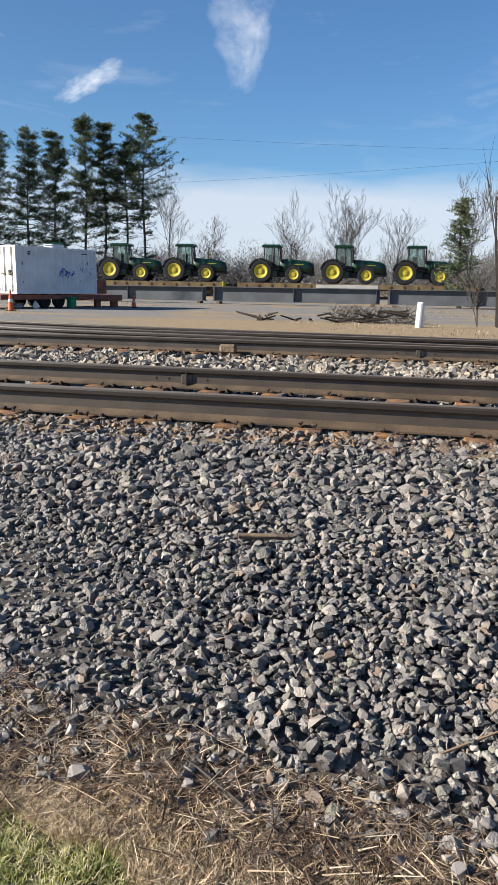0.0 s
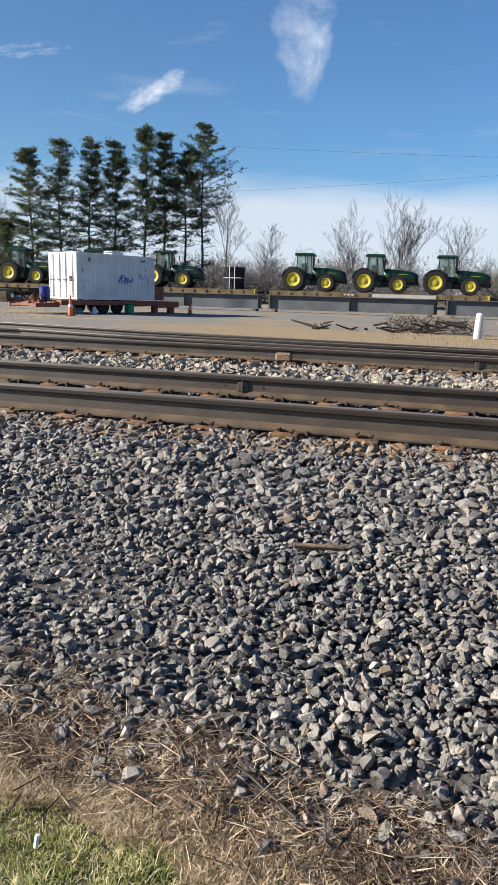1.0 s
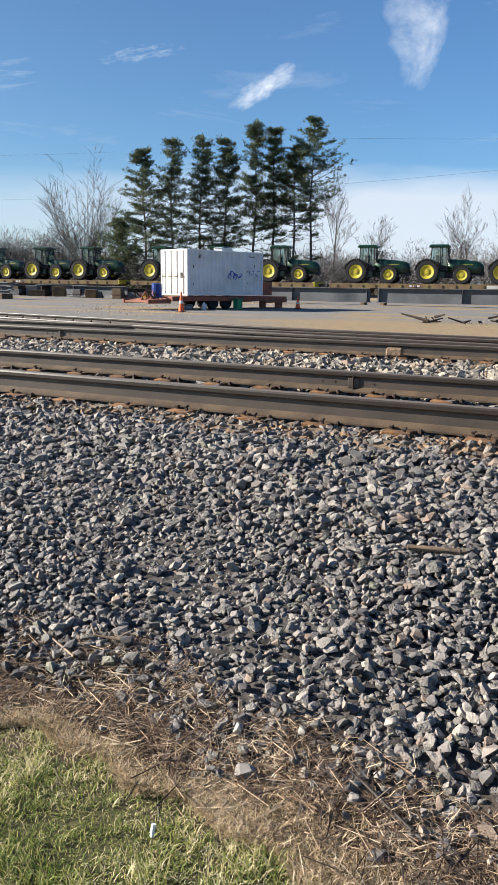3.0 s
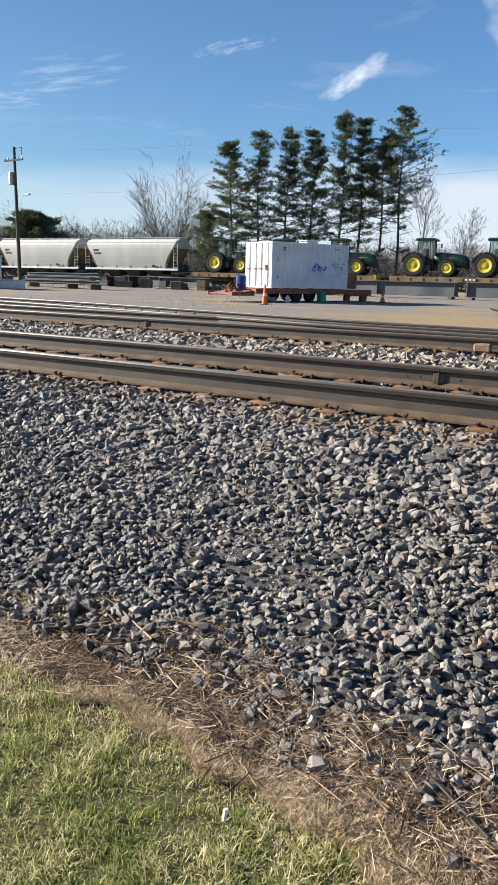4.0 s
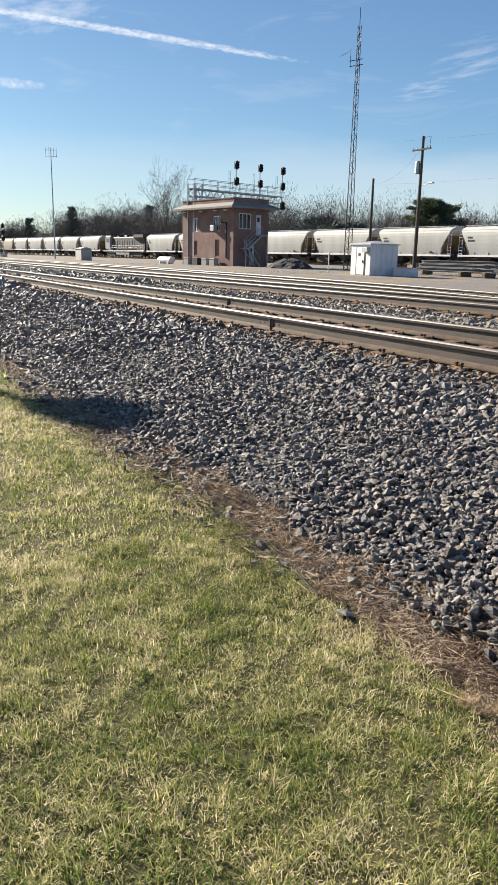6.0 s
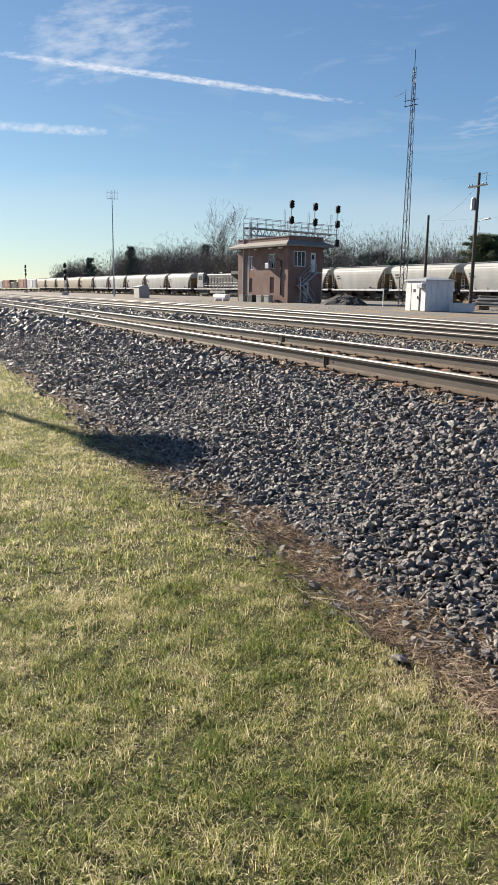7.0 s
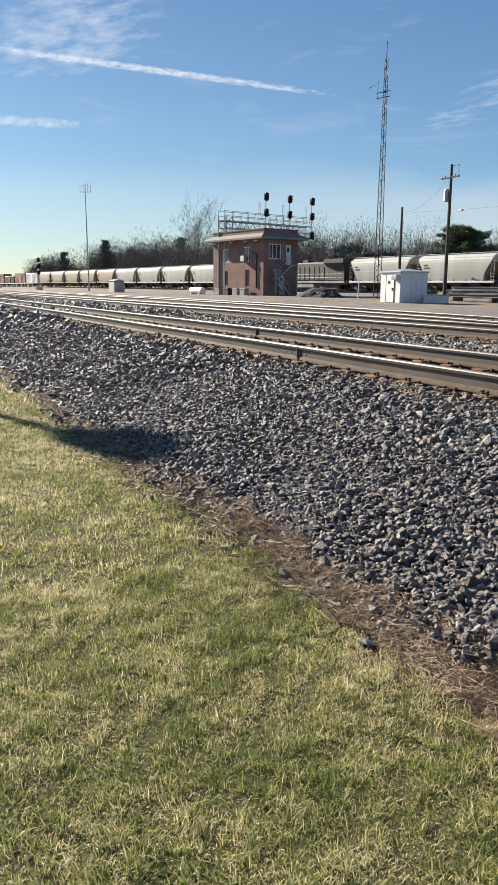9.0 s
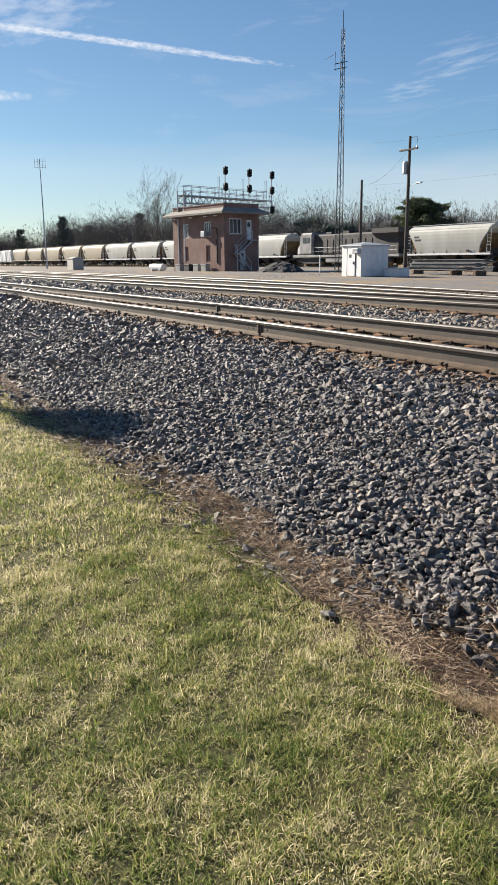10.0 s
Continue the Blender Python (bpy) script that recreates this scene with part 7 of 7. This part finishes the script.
PLAIN_SHAPES = [broken(400 + k, 8) for k in range(16)]


def octahedron():
    v = np.array([(1, 0, 0), (-1, 0, 0), (0, 1, 0), (0, -1, 0), (0, 0, 1), (0, 0, -1)], float)
    f = np.array([(0, 2, 4), (2, 1, 4), (1, 3, 4), (3, 0, 4), (2, 0, 5), (1, 2, 5), (3, 1, 5), (0, 3, 5)])
    return v, f


def turns(n, rng):
    q = rng.normal(0, 1, (n, 4))
    q /= np.linalg.norm(q, axis=1, keepdims=True)
    w, x, y, z = q.T
    return np.stack([1 - 2 * (y * y + z * z), 2 * (x * y - w * z), 2 * (x * z + w * y), 2 * (x * y + w * z), 1 - 2 * (x * x + z * z), 2 * (y * z - w * x), 2 * (x * z - w * y), 2 * (y * z + w * x), 1 - 2 * (x * x + y * y)], 1).reshape(n, 3, 3)


def stones(name, x, y, z, r, rng, shapes, mat):
    """Angular broken stones at the given places, as one mesh."""
    P, T, start = [], [], 0
    pick = rng.integers(0, len(shapes), len(x))
    for s, (v, f) in enumerate(shapes):
        i = np.nonzero(pick == s)[0]
        n, k = len(i), len(v)
        if not n:
            continue
        p = np.broadcast_to(v, (n, k, 3)) * rng.uniform([0.95, 0.75, 0.42], [1.5, 1.2, 0.88], (n, 3))[:, None, :]
        # stones lie mostly flat, tipped by chance
        tip = turns(n, rng)
        a = rng.uniform(0, 2 * math.pi, n)
        flat = np.zeros((n, 3, 3))
        flat[:, 0, 0], flat[:, 0, 1], flat[:, 1, 0], flat[:, 1, 1], flat[:, 2, 2] = np.cos(a), -np.sin(a), np.sin(a), np.cos(a), 1
        lean = rng.normal(0, 0.33, (2, n))
        cx, sx, cy, sy = np.cos(lean[0]), np.sin(lean[0]), np.cos(lean[1]), np.sin(lean[1])
        zero = np.zeros(n)
        tilt = np.stack([cy, sx * sy, cx * sy, zero, cx, -sx, -sy, sx * cy, cx * cy], 1).reshape(n, 3, 3)
        rot = np.where((rng.random(n) < 0.28)[:, None, None], tip, np.einsum("nij,njk->nik", tilt, flat))
        p = np.einsum("nij,nkj->nki", rot, p) * r[i][:, None, None] + np.stack([x[i], y[i], z[i]], 1)[:, None, :]
        P.append(p.reshape(-1, 3))
        T.append((np.arange(n)[:, None, None] * k + f[None]).reshape(-1, 3) + start)
        start += n * k
    me = from_arrays(name, np.concatenate(P), np.concatenate(T))
    me.materials.append(M[mat])
    return me


def scatter(rng, x0, x1, y0, y1, density, size):
    n = int((x1 - x0) * (y1 - y0) * density)
    x, y = rng.uniform(x0, x1, n), rng.uniform(y0, y1, n)
    r = size * np.exp(rng.normal(0, 0.30, n))
    return x, y, np.clip(r, size * 0.45, size * 2.0)


srng = np.random.default_rng(12)


def toe_line(x):
    """Where the ballast's foot runs, a wavering line."""
    run = np.interp(x, [-60, -11, -5.2, -4.6, -3.5, -2.65, -2.2, -1.7, -1.3, -1.0, -0.6, -0.07, 0.36, 1.0], [1.68, 1.66, 1.70, 1.77, 1.80, 1.72, 1.88, 1.95, 1.98, 1.86, 1.80, 1.75, 1.65, 1.6])
    return run - 0.07 + 0.03 * np.sin(x * 9.1) + 0.02 * np.sin(x * 17.0)


def tie_gap(x, y, track, x_hi):
    k = np.abs((x_hi - x + 0.27) % 0.54 - 0.27)
    return (k < 0.125) & (y > track - 0.56) & (y < track + GAUGE + 0.56)


def shoulder(name, x0, x1, density, size, shape, label):
    x, y, r = scatter(srng, x0, x1, 1.35, 4.83, density, size)
    r = r * (1 + 0.45 * smooth01(2.9, 4.0, y))
    stray = (srng.random(len(x)) < 0.05) * srng.uniform(0, 0.28, len(x))
    keep = y > toe_line(x) + srng.normal(0, 0.05, len(x)) - stray
    keep &= ~(tie_gap(x, y, TRACK1, 7) & (srng.random(len(x)) < 0.80) & (y > 4.28))
    keep &= srng.random(len(x)) > 0.35 * smooth01(3.4, 4.2, y)
    x, y, r = x[keep], y[keep], r[keep]
    z = ground_z(x, y) + r * srng.uniform(-0.25, 1.15, len(x)) + 0.012 * np.sin(x * 2.1 + y * 3) * (y < 4.2)
    z = np.where(y > 4.1, np.maximum(z, 0.458 + srng.uniform(-0.01, 0.02, len(x))), z)
    z = np.where(tie_gap(x, y, TRACK1, 7), np.maximum(z, 0.4845 + r * srng.uniform(0.1, 0.5, len(x))), z)
    z = np.where(y > 4.56, np.minimum(z, 0.488), z)
    rusty = srng.random(len(x)) < 0.6 * smooth01(4.1, 4.6, y)
    tagged(new(name, stones(name, x[rusty], y[rusty], z[rusty], r[rusty], srng, shape, "stained_stone")), "rust-stained brown stones along the near rail", "ballast", kind="stuff")
    x, y, z, r = x[~rusty], y[~rusty], z[~rusty], r[~rusty]
    return tagged(new(name, stones(name, x, y, z, r, srng, shape, "stone")), label, "ballast", kind="stuff")


ballast = shoulder("ballast", -4.2, 1.0, 2700, 0.0140, FINE_SHAPES, "dark grey crushed stone ballast beside the track")
shoulder("ballast", -8.5, -4.2, 2150, 0.0158, MID_SHAPES, "dark grey crushed stone ballast beside the track")
shoulder("ballast", -20.0, -8.5, 750, 0.0235, PLAIN_SHAPES, "dark grey crushed stone ballast along the track")
shoulder("ballast", -75.0, -20.0, 110, 0.055, [octahedron()], "dark grey ballast far down the track")


def bed(x0, x1, y0, y1, density, size, mat, top, label, ties):
    x, y, r = scatter(srng, x0, x1, y0, y1, density, size)
    keep = np.ones(len(x), bool)
    for rail in (TRACK1, TRACK1 + GAUGE, TRACK2, TRACK2 + GAUGE):
        keep &= np.abs(y - rail) > 0.10
    for rail in (TRACK2, TRACK2 + GAUGE):
        keep &= np.abs(y - rail - split_off(x)) > 0.10
    for track, hi in ties:
        keep &= ~(tie_gap(x, y, track, hi) & (srng.random(len(x)) < 0.6))
    x, y, r = x[keep], y[keep], r[keep]
    z = np.minimum(ground_z(x, y) + r * srng.uniform(0, 0.9, len(x)), top)
    tagged(new("ballast", stones("ballast", x, y, z, r, srng, PLAIN_SHAPES, mat)), label, "ballast", kind="stuff")


bed(-24, 4, TRACK1 + 0.1, TRACK1 + GAUGE - 0.1, 620, 0.028, "stone", 0.512, "ballast between the rails of the main track", ((TRACK1, 7),))
bed(-24, 7, TRACK1 + GAUGE + 0.1, TRACK2 - 0.1, 320, 0.036, "pale_stone", 0.53, "pale crushed stone between the two tracks", ((TRACK2, 9),))
bed(-75, -24, TRACK1 + 0.1, TRACK2 - 0.1, 45, 0.085, "pale_stone", 0.50, "pale ballast far down the line", ())
bed(-26, 8, TRACK2 + 0.1, TRACK2 + 4.6, 100, 0.045, "stained_stone", 0.475, "ballast of the second and side tracks", ())
# the nearest stones, each a piece of its own
singles = []
for k in range(16):
    me = stones("stone", np.zeros(1), np.zeros(1), np.zeros(1), np.ones(1), srng, [FINE_SHAPES[k]], "stone_one")
    singles.append(me)
prng = random.Random(5)
count = 0
while count < 280:
    x, y = prng.uniform(-2.2, 0.6), prng.uniform(1.6, 2.35)
    if y < float(toe_line(x)) - 0.05:
        continue
    r = 0.0150 * math.exp(prng.gauss(0, 0.28))
    ob = new("stone", prng.choice(singles))
    ob.parent = ballast
    ob.matrix_basis = pose(x, y, float(ground_z(x, y)) + r * 0.75 + 0.012, prng.uniform(-40, 40), prng.uniform(-40, 40), prng.uniform(0, 360)) @ Matrix.Scale(r, 4)
    count += 1
for x, y, r in ((-2.25, 1.60, 0.034), (-0.30, 1.58, 0.022), (-3.0, 1.66, 0.026), (-4.1, 1.62, 0.026)):
    ob = new("stone", prng.choice(singles))
    ob.parent = ballast
    ob.matrix_basis = pose(x, y, float(ground_z(x, y)) + 0.015, prng.uniform(-12, 12), prng.uniform(-12, 12), prng.uniform(0, 360)) @ Matrix.Scale(r, 4)


# ---- lawn, straw and weeds ----
def blades(name, x, y, z, length, width, lean, rng, mat, first=0.5, swirl=False):
    """Bent grass blades: each a strip of two pieces that narrows to a tip."""
    n = len(x)
    a = rng.uniform(0, 2 * math.pi, n)
    if swirl:
        a = 4.5 * np.sin(x * 11.0 + 2.2 * np.sin(y * 8.0)) + 4.0 * np.sin(y * 13.0 + 1.7 * np.sin(x * 6.0)) + rng.normal(0, 2.0, n)
    b = a + math.pi / 2 + rng.normal(0, 0.5, n)
    out = np.stack([np.cos(a), np.sin(a), np.zeros(n)], 1)
    side = np.stack([np.cos(b), np.sin(b), np.zeros(n)], 1) * (width / 2)[:, None]
    p0 = np.stack([x, y, z], 1)
    up = np.array([0, 0, 1.0])
    l1 = np.clip(lean * first, 0, 1.55)
    p1 = p0 + (out * np.sin(l1)[:, None] + up * np.cos(l1)[:, None]) * (length * 0.55)[:, None]
    p2 = p1 + (out * np.sin(lean)[:, None] + up * np.cos(lean)[:, None]) * (length * 0.45)[:, None]
    v = np.stack([p0 - side, p0 + side, p1 - side * 0.8, p1 + side * 0.8, p2], 1).reshape(-1, 3)
    t = np.array([[0, 1, 3], [0, 3, 2], [2, 3, 4]])
    tris = (np.arange(n)[:, None, None] * 5 + t[None]).reshape(-1, 3)
    me = from_arrays(name, v, tris)
    me.materials.append(M[mat])
    return me


grng = np.random.default_rng(9)


def lawn_edge(x):
    run = np.interp(x, [-60, -11.8, -5.5, -3.9, -2.6, -2.1, -1.7, -1.2, -0.9, -0.63, 0.0, 0.6], [1.66, 1.64, 1.68, 1.76, 1.68, 1.64, 1.64, 1.60, 1.59, 1.50, 1.26, 1.05])
    return run + 0.03 * np.sin(x * 8.3) + 0.02 * np.sin(x * 21.0)


for x0, x1, y0, y1, dens, w, ln in ((-3.4, 0.6, -0.3, 1.8, 42000, 0.0026, 0.026), (-8.5, -3.4, -1.6, 1.8, 11000, 0.0046, 0.028), (-16, -8.5, -1.5, 1.85, 1700, 0.008, 0.045), (-45, -16, -1.0, 1.9, 160, 0.02, 0.05)):
    n = int((x1 - x0) * (y1 - y0) * dens)
    x, y = grng.uniform(x0, x1, n), grng.uniform(y0, y1, n)
    keep = y < lawn_edge(x) + grng.normal(0, 0.05, n)
    tuft = np.sin(x * 17.1 + 2.4 * np.sin(y * 11.3)) * np.sin(y * 21.7 + 2.1 * np.sin(x * 9.1))
    tuft = 0.6 * tuft + 0.4 * np.sin(x * 47.0 + 3 * np.sin(y * 31.0)) * np.sin(y * 53.0 + 2 * np.sin(x * 37.0))
    keep &= grng.random(n) < 0.88 + 0.36 * tuft
    x, y, tuft = x[keep], y[keep], tuft[keep]
    n = len(x)
    length = ln * np.exp(grng.normal(0, 0.35, n)) * (1 + 0.4 * tuft)
    me = blades("lawn", x, y, ground_z(x, y) - 0.004 + 0.007 * np.clip(tuft, -0.4, 1), length, w * grng.uniform(0.7, 1.3, n), np.abs(grng.normal(1.40, 0.5, n)), grng, "grass", 0.5, True)
    tagged(new("lawn", me), "mown winter lawn, green with yellowed patches", "grass", kind="stuff")
n = 130000
x = 1.0 - 15 * grng.random(n) ** 1.25
y = lawn_edge(x) - 0.01 + (toe_line(x) - lawn_edge(x) + 0.20) * grng.random(n)
keep = (y > -1) & (grng.random(n) < 0.62 + 0.38 * np.sin(x * 6.3 + 2 * np.sin(y * 14)) * np.sin(y * 19 + 2 * np.sin(x * 5)))
x, y = x[keep], y[keep]
n = len(x)
me = blades("straw", x, y, ground_z(x, y) + grng.uniform(0, 0.022, n), grng.uniform(0.02, 0.075, n), grng.uniform(0.0016, 0.0036, n) * (1 + np.clip(-x - 2, 0, 6) * 0.2), np.abs(grng.normal(1.42, 0.22, n)), grng, "straw", 0.95)
tagged(new("straw", me), "matted dry straw between lawn and ballast", "dry grass", kind="stuff")
n = 48000
x = 0.9 - 2.5 * grng.random(n) ** 1.2
y = lawn_edge(x) + np.abs(grng.normal(0, 1, n)) * (0.04 + 0.15 * smooth01(-1.2, 0.2, x)) - 0.02
x, y = x[y < 1.85], y[y < 1.85]
n = len(x)
me = blades("dead_grass", x, y, ground_z(x, y) - 0.002, grng.uniform(0.018, 0.05, n), grng.uniform(0.0016, 0.003, n), np.abs(grng.normal(1.2, 0.35, n)), grng, "dead_grass")
tagged(new("dead_grass", me), "golden dead grass at the lawn's edge", "dry grass", kind="stuff")
n = 2600
x = 0.9 - 9 * grng.random(n) ** 1.3
y = toe_line(x) + grng.normal(-0.04, 0.10, n)
turn = grng.uniform(0, math.pi, n)
half = grng.uniform(0.015, 0.07, n)
step_out = np.stack([np.cos(turn) * half, np.sin(turn) * half, grng.normal(0, 0.12, n) * half], 1)
mid_point = np.stack([x, y, ground_z(x, y) + grng.uniform(0.012, 0.04, n)], 1)
me = sticks_mesh("twigs", mid_point - step_out, mid_point + step_out, grng.uniform(0.001, 0.0028, n), grng.uniform(0.0006, 0.0014, n), "straw")
tagged(new("twigs", me), "broken brown stalks littered along the ballast's foot", "dry stalks", kind="stuff")
n = 9000
x, y = grng.uniform(-90, 12, n), grng.uniform(20, 57, n)
keep = np.sin(x * 0.23 + 1.1) + np.sin(y * 0.31 + 0.4 * x) + grng.normal(0, 0.4, n) > 0.9
x, y = x[keep], y[keep]
x, y = np.repeat(x, 5) + grng.normal(0, 0.12, len(x) * 5), np.repeat(y, 5) + grng.normal(0, 0.12, len(x) * 5)
n = len(x)
me = blades("weeds", x, y, ground_z(x, y) - 0.01, grng.uniform(0.04, 0.13, n), grng.uniform(0.010, 0.020, n), np.abs(grng.normal(0.6, 0.3, n)), grng, "straw")
tagged(new("weeds", me), "tufts of dry weeds in the gravel yard", "weeds", kind="stuff")


# ---- what moves ----
def motions():
    """The train rolls to the right along its line."""
    for ob, s, dz in MOVERS:
        walk(ob, [(t, on_line(s, t, dz)) for t in (0.0, 2.5, 5.0, 7.5, 10.0)])

motions()
